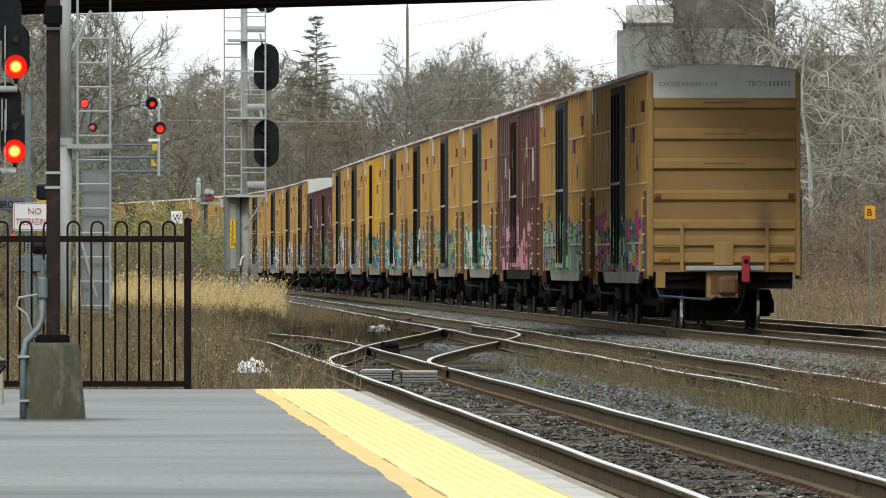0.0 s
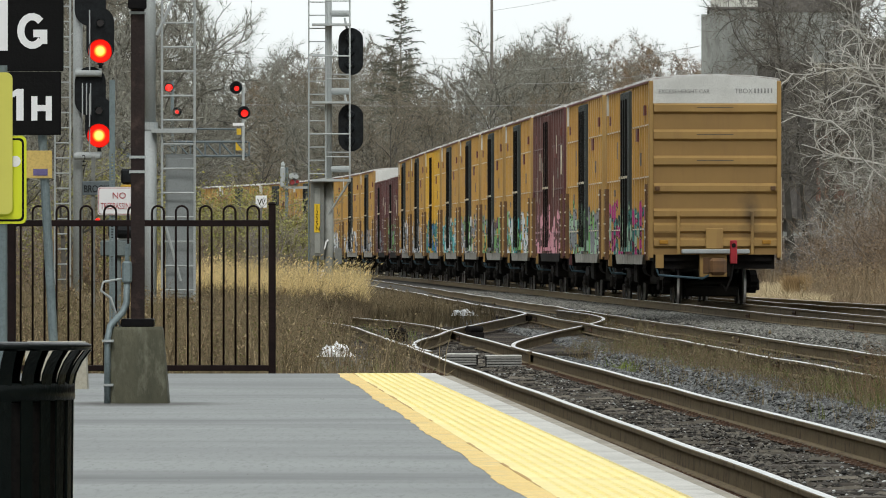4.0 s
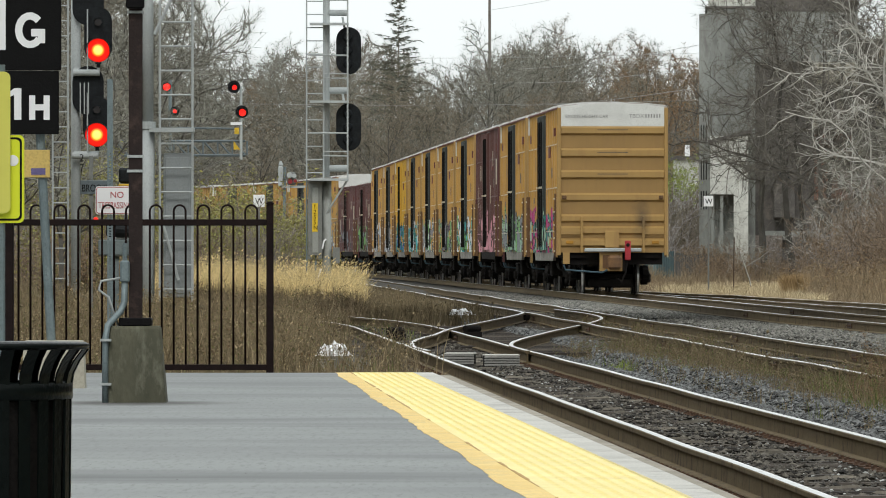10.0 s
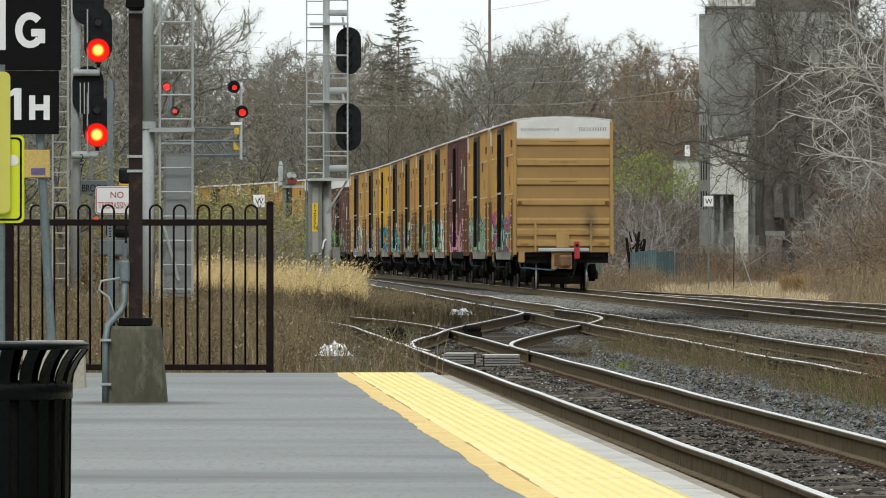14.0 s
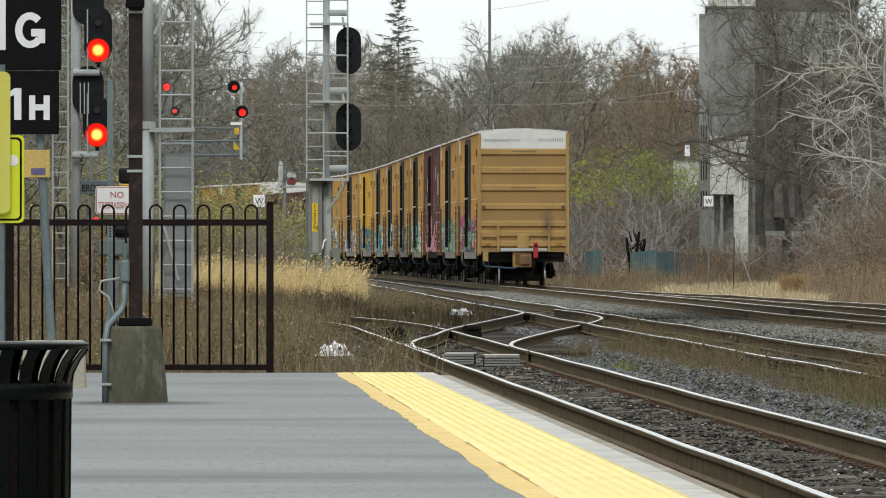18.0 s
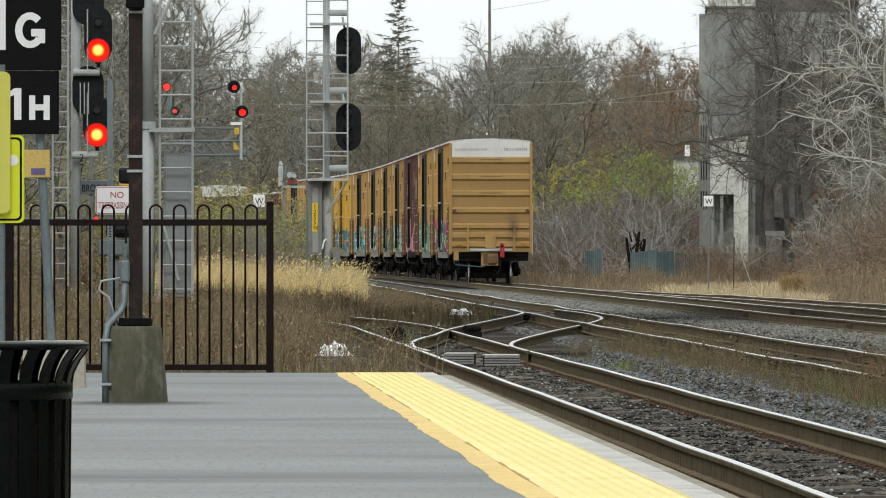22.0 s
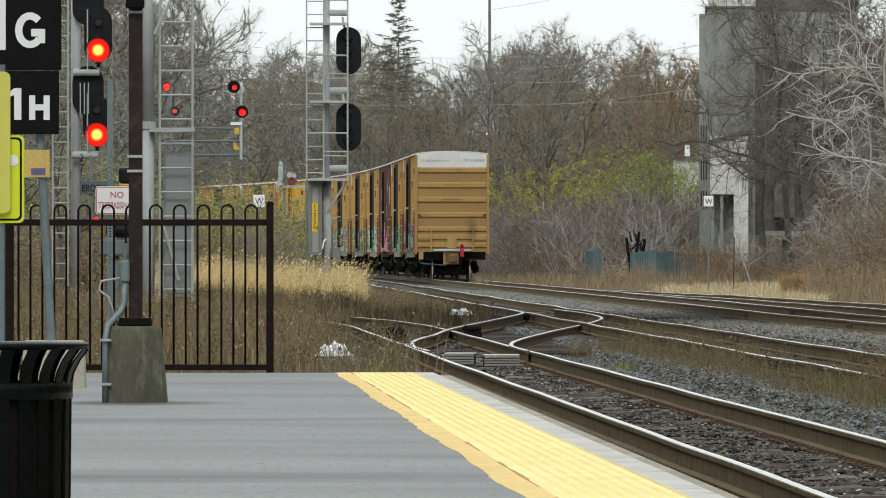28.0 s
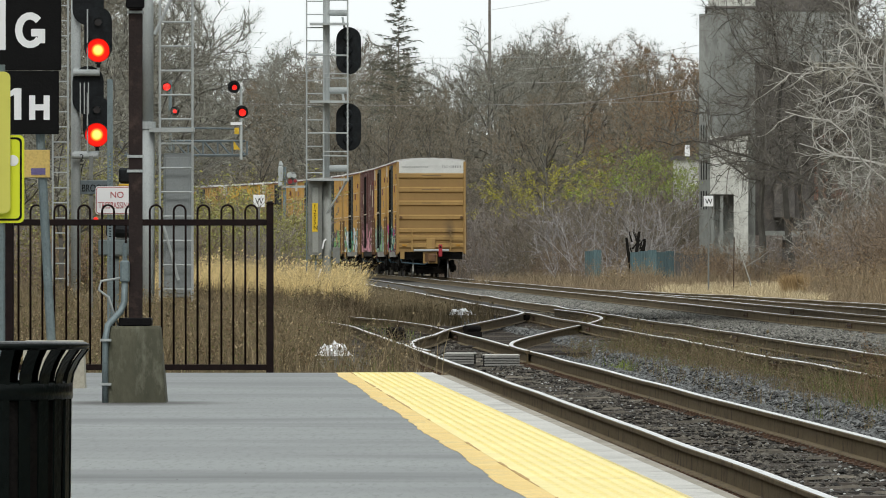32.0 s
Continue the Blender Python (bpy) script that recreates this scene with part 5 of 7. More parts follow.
def whistle_post(x, y, z, top, label):
    w = thing("whistle_post", label, "railway sign", at=pose(x, y, z), group="whistle posts")
    part("post", Solid().box(-0.028, 0.028, -0.02, 0.02, -0.2, top), M_CASE, w)
    part("panel", Solid().box(-0.165, 0.165, -0.04, -0.02, top - 0.16, top + 0.20, bev=0.006), M_SIGNW, w)
    lettered("W", 0.27, -0.115, -0.046, top - 0.08, w, M_SIGNB, xs=0.88)


whistle_post(9.12, 330, 0.3, 2.85, "white whistle post with a black W beside the line")
whistle_post(-5.42, 283, 0.05, 2.86, "white whistle post with a black W in the brush")

# small yellow plate on a stake by the far track
yp = thing("marker_stake", "small yellow marker plate with a letter on a thin stake", "railway sign", at=pose(12.3, 232.0, 0.40))
part("stake", Solid().tube([(0, 0, -0.3), (0, 0, 2.6)], 0.02, 6), M_GALV, yp)
part("plate", Solid().box(-0.13, 0.13, -0.03, -0.015, 2.22, 2.54, bev=0.005), mat("plate_orange", (0.75, 0.36, 0.02), None, 0.5, scale=3, spread=0.1), yp)
lettered("B", 0.24, -0.08, -0.034, 2.30, yp, M_SIGNB)
st = Solid().tube([(0, 0, -0.2), (0.02, 0, 1.6)], 0.019, 6)
thing("thin_stake", "thin dark stake in the dry grass", "stake", at=pose(9.68, 320, 0.33), solid=st, mats=M_RUSTY)

# small pair of signals low over the far cars
dw = thing("dwarf_signal", "small grey signal pair with faint red lamps above the brush", "railway signal", at=pose(-5.55, 335, 0.2))
part("pole", Solid().tube([(0.02, 0.1, -0.3), (0.02, 0.1, 4.2)], 0.06, 8), M_GALV, dw)
hd = part("signal_head", Solid().box(-0.20, -0.02, -0.1, 0.1, 3.50, 4.22, bev=0.04), M_GREY, dw)
part("cap", Solid().lathe([(0.05, 4.2), (0.08, 4.27), (0.03, 4.40)], 8, (-0.11, 0)), M_GREY, hd)
hd = part("signal_head", Solid().box(0.10, 0.42, -0.1, 0.1, 3.56, 4.02, bev=0.05), M_CASE, dw)
part("hood", Solid().tube([(0.2, -0.25, 3.9), (0.2, -0.1, 3.9)], 0.10, 10).tube([(0.36, -0.25, 3.88), (0.36, -0.1, 3.88)], 0.08, 10), M_GREY, hd)
part("lens", Solid().tube([(0.22, -0.22, 3.68), (0.22, -0.1, 3.68)], 0.085, 10), M_DULLRED, hd, "dull red lens")
part("lens", Solid().tube([(0.40, -0.22, 3.70), (0.40, -0.1, 3.70)], 0.06, 10), M_DULLRED, hd, "dull red lens")
part("arm", Solid().box(-0.1, 0.75, -0.05, 0.05, 3.46, 3.54), M_GREY, dw)
# ---- road bridge overhead, skewed across the tracks: it shades the tail as it passes beneath ----
br = thing("road_bridge", "brown steel road bridge skewed across the tracks", "bridge", kind="structure")
BW = 16.6


def skew(x, dy):
    return 194.4 - 1.01 * x + dy


def skew_box(x0, x1, d0, d1, z0, z1):
    v = [(x, skew(x, d), z) for z in (z0, z1) for x, d in ((x0, d0), (x1, d0), (x1, d1), (x0, d1))]
    return Solid().add(v, [(3, 2, 1, 0), (4, 5, 6, 7), (0, 1, 5, 4), (1, 2, 6, 5), (2, 3, 7, 6), (3, 0, 4, 7)])


M_GIRD = mat("bridge_brown", (0.06, 0.03, 0.02), (0.04, 0.022, 0.016), 0.8, scale=0.8, dirt=(0.04, 0.028, 0.022))
for d in (0.0, 4.05, 8.1, 12.15, 16.2):
    part("girder", skew_box(-34, 40, d, d + 0.35, 7.20, 8.3), M_GIRD, br)
part("deck", skew_box(-34, 40, -0.4, BW + 0.4, 8.3, 8.7), M_CONC2, br)
for d in (-0.4, BW + 0.1):
    part("parapet", skew_box(-34, 40, d, d + 0.3, 8.7, 9.7), M_CONC2, br)
# unseen abutments, set close in to block low sky light under the deck
for x0, x1 in ((-15.0, -11.6), (11.7, 15)):
    part("abutment", skew_box(x0, x1, -1, BW + 1, -0.5, 8.3), M_CONC2, br)


# ---- plain walls added beside the line, outside the view, to block low sky light ----
# brick kept dark so that little light bounces onto the train's end
M_BLOCKER = mat("light_block_brick", (0.10, 0.07, 0.055), (0.065, 0.048, 0.04), 0.9, scale=0.6, fine=8, dirt=(0.05, 0.05, 0.035))
thing("wall_west", "added unseen brick wall that blocks sky light on the platform side", "wall", kind="structure", solid=Solid().box(-19.6, -19.0, 4, 190, -0.5, 12.5), mats=M_BLOCKER)
thing("wall_east", "added unseen brick wall that blocks sky light beyond the tracks", "wall", kind="structure", solid=Solid().box(15.2, 15.8, 4, 176, -0.5, 12.5), mats=M_BLOCKER)


# ---- trees ----
def limb(s, rng, p, d, length, r, steps, wander, lift, slot=0, tip=0.4):
    """One tapering three-sided limb; returns its points and directions."""
    pts, dirs = [Vector(p)], [Vector(d).normalized()]
    for q in range(steps):
        dd = dirs[-1] + Vector((rng.gauss(0, wander), rng.gauss(0, wander), rng.gauss(0, wander * 0.7) + lift))
        dirs.append(dd.normalized())
        pts.append(pts[-1] + dirs[-1] * (length / steps))
    rings = []
    for i, (a, b) in enumerate(zip(pts, dirs)):
        u = b.cross(Vector((0.3, 0.2, 1) if abs(b.z) < 0.9 else (1, 0, 0))).normalized()
        v = b.cross(u)
        rr = r * (1 - (1 - tip) * i / steps)
        rings.append([tuple(a + rr * (math.cos(k * 2.0944) * u + math.sin(k * 2.0944) * v)) for k in range(3)])
    s.rings(rings, slot, False)
    return pts, dirs


def ribbon(s, rng, p, d, length, r, lift):
    """A thin bent twig: a narrow strip in two lengths."""
    d1 = (Vector(d) + Vector((rng.gauss(0, 0.22), rng.gauss(0, 0.22), rng.gauss(lift, 0.15)))).normalized()
    d2 = (d1 + Vector((rng.gauss(0, 0.32), rng.gauss(0, 0.32), rng.gauss(lift, 0.25)))).normalized()
    p = Vector(p)
    m = p + d1 * length * 0.5
    e = m + d2 * length * 0.5
    w = side_way(rng, d1, 1.5708)
    s.add([tuple(p - w * r), tuple(p + w * r), tuple(m + w * r * 0.8), tuple(m - w * r * 0.8), tuple(e + w * r * 0.5), tuple(e - w * r * 0.5)], [(0, 1, 2, 3), (3, 2, 4, 5)])
    return [p, m, e], [d1, d1, d2]


def twiglet(s, rng, p, d, length, r):
    w = side_way(rng, d, 1.5708)
    s.add([tuple(p - w * r), tuple(p + w * r), tuple(p + d * length)], [(0, 1, 2)])


def side_way(rng, d, spread):
    """A direction that leaves d by about spread."""
    a = Vector((rng.gauss(0, 1), rng.gauss(0, 1), rng.gauss(0, 1)))
    a = (a - a.dot(d) * d).normalized()
    return (d * math.cos(spread) + a * math.sin(spread)).normalized()


def bare_tree(seed, h, r, limbs=15, subs=6, twigs=5, twiglets=2, low=0.25, thick=1.0, leaves=0, spread=0.75, crook=0.2, lift=0.035, reach=1.0, stout=0.026):
    """Meshes of a leafless tree: its trunk, and its crown of dark crooked limbs, branches and fine pale twigs."""
    rng = random.Random(seed)
    trunk, crown, leaf = Solid(), Solid(), Solid()
    pts, dirs = limb(trunk, rng, (0, 0, -0.3), (rng.gauss(0, 0.06), rng.gauss(0, 0.06), 1), h * 0.92, r, 10, 0.09, 0.02, tip=0.12)
    for i in range(limbs):
        f = low + (0.97 - low) * (i + rng.random()) / limbs
        k = min(int(f * 10), 9)
        base = pts[k].lerp(pts[k + 1], f * 10 - k)
        ln = reach * h * (0.06 + 0.29 * math.sqrt(max(0.05, 1 - ((f - 0.4) / 0.63) ** 2))) * rng.uniform(0.75, 1.25)
        p1, d1 = limb(crown, rng, base, side_way(rng, dirs[k], spread * rng.uniform(0.7, 1.3)), ln, r * (0.42 - 0.25 * f) * thick, 7, crook, lift, 1)
        for j in range(subs):
            g_ = 0.15 + 0.83 * (j + rng.random()) / subs
            kk = min(int(g_ * 7), 6)
            l2 = ln * rng.uniform(0.28, 0.52) * (1.15 - 0.5 * g_)
            p2, d2 = limb(crown, rng, p1[kk].lerp(p1[kk + 1], g_ * 7 - kk), side_way(rng, d1[kk], rng.uniform(0.5, 1.1)), l2, stout * thick, 4, crook * 1.15, lift, 1 if j % 2 else 0)
            for m in range(twigs):
                kk2 = rng.randrange(0, 4)
                l3 = l2 * rng.uniform(0.22, 0.46) + 0.12
                p3, d3 = ribbon(crown, rng, p2[kk2].lerp(p2[kk2 + 1], rng.random()), side_way(rng, d2[kk2], rng.uniform(0.4, 1.1)), l3, 0.014 * thick, lift)
                for n in range(twiglets):
                    twiglet(crown, rng, p3[rng.randrange(0, 3)], side_way(rng, d3[1], rng.uniform(0.3, 1.1)), l3 * rng.uniform(0.5, 0.9), 0.014 * thick)
                for n in range(leaves):
                    c = p3[rng.randrange(0, 3)] + Vector((rng.gauss(0, 0.12), rng.gauss(0, 0.12), rng.gauss(0, 0.12)))
                    a, b = side_way(rng, Vector((0, 0, 1)), 1.2), side_way(rng, Vector((1, 0, 0)), 1.2)
                    z = rng.uniform(0.03, 0.06)
                    leaf.add([tuple(c - a * z), tuple(c + b * z * 0.6), tuple(c + a * z), tuple(c - b * z * 0.6)], [(0, 1, 2, 3)])
    return trunk, crown, leaf


def tree_thing(name, label, category, meshes, bark, leaf_m, group, wood=None):
    t = thing(name, label, category, group=group)
    part("trunk", meshes[0], wood or M_WOOD, t)
    part("crown", meshes[1], [bark, wood or M_WOOD], t)
    if meshes[2].f:
        part("foliage", meshes[2], leaf_m, t)
    return t


M_WOOD = mat("dark_grey_bark", (0.125, 0.116, 0.10), (0.075, 0.068, 0.058), 0.95, scale=2, fine=12, random_tint=0.35)
protos = [tree_thing("bare_tree", "leafless grey-barked tree in late autumn", "tree", bare_tree(11 + i, 13, 0.15 + 0.02 * i, 16 + i, 8, 8, 4, low=0.08 + 0.05 * i, thick=0.95, spread=0.8 + 0.1 * (i % 2), stout=0.034), M_BARK if i % 3 else M_BARKR, None, "bare trees of the wood") for i in range(4)]
russet = [tree_thing("russet_tree", "tree with thin russet leaves still on its twigs", "tree", bare_tree(31 + i, 13, 0.16, 15, 7, 6, 2, low=0.08, leaves=9), M_BARKR, M_LEAFR, "russet trees of the wood") for i in range(2)]
used = set()


def plant(proto, x, y, scale, turn, z=None, lean=0.0):
    """Puts the first tree itself, then copies."""
    m = pose(x, y, ground_z(x, y) - 0.05 if z is None else z, lean, 0, turn)
    if proto.name in used:
        ob = copy_thing(proto, m)
    else:
        used.add(proto.name)
        ob = proto
        ob.matrix_basis = m
    ob.scale = (scale, scale, scale * random.uniform(0.94, 1.08))
    return ob


random.seed(21)
n = 0
while n < 285:
    y = random.uniform(575, 880)
    x = random.uniform(-0.047, 0.062) * y
    if abs(x - main_x(y)) < 5 or 12 < x < 17 and y < 600:
        continue
    u = x / y * 17000 + 784
    h = 9.3 + 2.0 * random.random() + (-1.5 if u < 600 else 0) + 1.5 * math.sin(u * 0.013 + 1)
    if y > 760:
        h *= 0.72 if u < 600 else 0.85
    reds = 0.55 if 1030 < u < 1240 else 0.12
    plant(random.choice(russet if random.random() < reds else protos), x, y, h / 13, random.uniform(0, 360))
    n += 1
# taller ones behind the signals
for x, y, h in ((-20.5, 660, 13), (-23, 640, 15), (-26, 650, 21), (-9.5, 690, 11), (-20.5, 690, 15), (3.4, 640, 13.6), (1.0, 660, 13.0), (5.0, 650, 13.4), (8.6, 660, 13.5), (-30, 660, 22)):
    plant(random.choice(protos), x, y, h / 13, random.uniform(0, 360))

for x, y, h in ((10.6, 640, 12.5), (12.0, 632, 13.4), (13.4, 640, 13.8), (14.8, 634, 14.0), (16.4, 640, 13.8), (15.5, 606, 13.4), (14.3, 610, 13.0), (16.6, 612, 14.4), (12.9, 604, 12.2)):
    plant(random.choice(russet), x, y, h / 13, random.uniform(0, 360))

for x, y, h in ((-16.6, 405, 14.5), (-15.2, 398, 14), (-13.9, 402, 13), (-18.0, 400, 15), (-12.9, 410, 11), (-11.8, 400, 12.5), (-12.4, 415, 14), (-14.6, 412, 15)):
    plant(random.choice(protos), x, y, h / 13, random.uniform(0, 360))

# sparse tall crowns against the sky
thin = [tree_thing("bare_tree", "tall sparse leafless tree against the sky", "tree", bare_tree(41 + i, 15, 0.15, 14, 7, 7, 4, low=0.3, thick=0.9, spread=0.65, reach=0.9, lift=0.05), M_BARK, None, "bare trees of the wood") for i in range(2)]
for i, (x, y, h) in enumerate(((-16.0, 650, 17.5), (-18.6, 655, 18.5), (-21.4, 645, 18), (-13.6, 660, 14.5), (-24.5, 650, 19), (-20.0, 640, 17), (-27.5, 655, 19), (-10.8, 665, 12.5), (2.4, 650, 14.5), (4.3, 655, 14.8), (6.6, 660, 13.5), (9.0, 650, 13))):
    plant(thin[i % 2], x, y, h / 15, random.uniform(0, 360))

for x, y, h in ((-4.6, 600, 10.6), (-3.3, 592, 10.8), (-2.2, 604, 10.9), (-1.2, 596, 10.8), (-5.6, 610, 10.8), (0.2, 606, 11.4)):
    plant(random.choice(protos), x, y, h / 13, random.uniform(0, 360))
# spruce
rng = random.Random(8)
sp_t, sp_c, sp_n = Solid(), Solid(), Solid()
limb(sp_t, rng, (0, 0, -0.3), (0, 0, 1), 18.0, 0.16, 10, 0.004, 0, tip=0.12)
for i in range(20):
    z = 8.6 + 9.1 * (i / 20) ** 0.95
    for k in range(7):
        rad = (0.2 + 3.0 * ((18.0 - z) / 9.4) ** 0.85) * rng.uniform(0.45, 1.1)
        a = rng.uniform(0, 6.28)
        d = Vector((math.cos(a), math.sin(a), -0.05 + 0.22 * ((z - 8) / 9)))
        p1, d1 = limb(sp_c, rng, (0, 0, z + rng.gauss(0, 0.16)), d, rad, 0.02, 4, 0.07, 0.02)
        for q in range(int(30 * rad) + 9):
            f = rng.uniform(0.12, 1.0)
            kk = min(int(f * 4), 3)
            c = p1[kk].lerp(p1[kk + 1], f * 4 - kk)
            e = side_way(rng, d1[kk], rng.uniform(0.5, 1.1))
            e.z = e.z * 0.6 - 0.18
            l3 = rng.uniform(0.10, 0.32)
            sd = side_way(rng, e.normalized(), 1.5708) * 0.021
            tip_ = c + e * l3
            sp_n.add([tuple(c - sd), tuple(c + sd), tuple(tip_ + sd * 0.5), tuple(tip_ - sd * 0.5)], [(0, 1, 2, 3)])
spr = thing("spruce", "tall dark spruce with drooping sparse boughs", "tree", at=pose(-2.95, 622, 0.3))
part("trunk", sp_t, M_BARKR, spr)
part("bough_whorl", sp_c, M_BARKR, spr)
part("foliage", sp_n, M_NEEDLE, spr)

# pale-barked trees and dark trees by the old mill
pale = [tree_thing("pale_tree", "leafless pale-barked tree with crooked white limbs", "tree", bare_tree(51 + i, 12, 0.15, 13, 7, 4, 2, low=0.34, thick=0.9, spread=1.2, crook=0.34, lift=0.02, reach=1.25, stout=0.026), M_PALE, None, "pale bare trees", M_PALE) for i in range(2)]
dark = [tree_thing("dark_tree", "leafless dark tree with spreading fine branches", "tree", bare_tree(61 + i, 12, 0.19, 16, 8, 7, 4, low=0.34, thick=0.65, spread=1.2, crook=0.32, lift=0.02, reach=1.1, stout=0.034), mat("dull_twigs", (0.17, 0.155, 0.13), (0.115, 0.103, 0.088), 0.95, scale=2, random_tint=0.2), None, "dark bare trees") for i in range(1)]
for i, (x, y, h) in enumerate(((17.0, 350, 12.5), (19.4, 345, 13.5), (20.8, 352, 13.0), (15.6, 356, 8.0), (13.3, 345, 3.6), (14.2, 338, 3.4), (11.3, 352, 2.9), (14.9, 343, 3.1))):
    plant(pale[i % 2], x, y, h / 12, random.uniform(0, 360))
for x, y, h in ((14.3, 392, 12.5), (13.6, 403, 12.2), (15.5, 386, 11.5), (17.2, 396, 11.5), (15.2, 401, 11), (16.3, 403, 12.5), (17.9, 404, 8.5), (18.6, 404, 12.5)):
    plant(dark[0], x, y, h / 12, random.uniform(0, 360))
for x, y, h in ((15.9, 365, 6), (17.9, 372, 7), (20.2, 380, 10), (22.0, 370, 11), (20.6, 395, 12), (18.9, 392, 10)):
    plant(random.choice(protos), x, y, h / 13, random.uniform(0, 360))


# ---- shrubs ----
def shrub(seed, h, stems, bark_thick=1.0, leaves=0, wide=0.8, bare=0.0, leaf=1.0):
    rng = random.Random(seed)
    st_, lf = Solid(), Solid()
    for i in range(stems):
        a = rng.uniform(0, 6.28)
        rr = wide * math.sqrt(rng.random())
        d = Vector((0.45 * math.cos(a) * rr + rng.gauss(0, 0.26), 0.45 * math.sin(a) * rr + rng.gauss(0, 0.26), 1))
        hh = h * rng.uniform(0.55, 1.05)
        p1, d1 = limb(st_, rng, (rr * math.cos(a), rr * math.sin(a), -0.1), d, hh, 0.014 * bark_thick, 5, 0.18, 0.01)
        for j in range(12):
            k = rng.randrange(0, 5)
            p2, d2 = ribbon(st_, rng, p1[k].lerp(p1[k + 1], rng.random()), side_way(rng, d1[k], rng.uniform(0.4, 1.15)), hh * rng.uniform(0.10, 0.26), 0.009 * bark_thick, 0.0)
            for m in range(3):
                twiglet(st_, rng, p2[rng.randrange(0, 3)], side_way(rng, d2[1], rng.uniform(0.3, 1.2)), hh * rng.uniform(0.05, 0.12), 0.010 * bark_thick)
            for m in range(leaves if p2[0].z > bare * h else 0):
                c = p2[rng.randrange(0, 3)] + Vector((rng.gauss(0, 0.1), rng.gauss(0, 0.1), rng.gauss(0, 0.1)))
                a2, b2 = side_way(rng, Vector((0, 0, 1)), 1.2), side_way(rng, Vector((1, 0, 0)), 1.2)
                z = leaf * rng.uniform(0.035, 0.075)
                lf.add([tuple(c - a2 * z), tuple(c + b2 * z * 0.6), tuple(c + a2 * z), tuple(c - b2 * z * 0.6)], [(0, 1, 2, 3)])
    return st_, lf


def shrub_thing(name, label, meshes, bark, leaf_m, group):
    t = thing(name, label, "shrub", group=group)
    part("branchwork", meshes[0], bark, t)
    if meshes[1].f:
        part("foliage", meshes[1], leaf_m, t)
    return t


M_TWIG = mat("mauve_twigs", (0.235, 0.205, 0.185), (0.165, 0.142, 0.125), 0.95, scale=2, random_tint=0.3)
M_TWIGB = mat("brown_twigs", (0.225, 0.172, 0.125), (0.155, 0.118, 0.085), 0.95, scale=2, random_tint=0.3)
M_TAWNY = mat("tawny_leaves", (0.30, 0.20, 0.11), (0.22, 0.145, 0.08), 0.9, scale=2, random_tint=0.35)
brush = [shrub_thing("bare_shrub", "leafless mauve-brown thicket shrub", shrub(71 + i, 3.4, 34), M_TWIGB if i == 2 else M_TWIG, None, "bare shrubs") for i in range(3)]
leafy = [shrub_thing("leafy_shrub", "shrub with sparse yellow-green leaves", shrub(81 + i, 3.4, 28, leaves=24, leaf=0.7), M_BARKR, M_LEAFG, "yellow-green shrubs") for i in range(2)]
rusty = [shrub_thing("russet_shrub", "shrub with dry russet-brown leaves", shrub(91 + i, 2.2, 34, leaves=9, leaf=0.5), M_TWIGB, M_TAWNY, "russet shrubs") for i in range(2)]
M_LEAFL = mat("light_green_leaves", (0.24, 0.33, 0.06), (0.30, 0.32, 0.07), 0.9, scale=2, random_tint=0.35)
tall_leafy = [shrub_thing("leafy_tree", "small tree with sparse yellow-green autumn leaves", shrub(85 + i, 7.0, 22, leaves=60, wide=0.8, bare=0.66, leaf=0.8), M_BARKR, M_LEAFY if i else M_LEAFL, "yellow-green small trees") for i in range(2)]
random.seed(33)
n = 0
while n < 150:
    y = random.uniform(425, 570)
    x = random.uniform(0.0, 0.055) * y
    if x - main_x(y) < 5.0 or (10.2 < x < 18 and 410 < y < 450):
        continue
    plant(random.choice(brush), x, y, random.uniform(0.8, 1.5), random.uniform(0, 360))
    n += 1
n = 0
while n < 60:
    y = random.uniform(300, 410)
    x = random.uniform(0.026, 0.058) * y
    if x - far_x(y) < 6 or x - main_x(y) < 8 or (x / y < 0.0385 and y < 388):
        continue
    plant(random.choice(rusty + brush[:1]), x, y, random.uniform(0.5, 1.0), random.uniform(0, 360))
    n += 1
for x, y, k in ((4.1, 512, 2.0), (4.9, 515, 2.1), (5.8, 512, 1.7), (3.7, 518, 1.5), (9.9, 505, 2.1), (10.8, 510, 2.25), (11.6, 505, 2.0), (12.4, 510, 1.9)):
    plant(tall_leafy[0 if x > 8 else 1], x * 0.93 - (1.15 if x > 8 else 0.4), y - 82, k / 2.35, random.uniform(0, 360))
for x, y, k in ((11.2, 440, 1.55), (11.8, 442, 1.6), (12.4, 438, 1.5)):
    plant(brush[1], x, y, k, random.uniform(0, 360))
M_STEM = mat("pale_lilac_stems", (0.36, 0.335, 0.325), (0.26, 0.24, 0.23), 0.9, scale=2, random_tint=0.25)
young = [shrub_thing("bare_shrub", "clump of slim pale grey saplings", shrub(75 + i, 4.6, 9, 1.5, wide=1.3), M_STEM, None, "bare shrubs") for i in range(2)]
for q in range(34):
    y = random.uniform(415, 450)
    x = random.uniform(0.0075, 0.0265) * y
    if x - main_x(y) > 6:
        plant(young[q % 2], x, y, random.uniform(0.55, 1.05), random.uniform(0, 360))
for q in range(70):
    y = random.uniform(385, 430)
    x = random.uniform(0.0055, 0.03) * y
    if x - main_x(y) > 4.5 and not (5.4 < x < 12.4 and y < 412):
        plant(random.choice((brush[2], rusty[0], brush[2])), x, y, random.uniform(0.45, 0.8), random.uniform(0, 360))
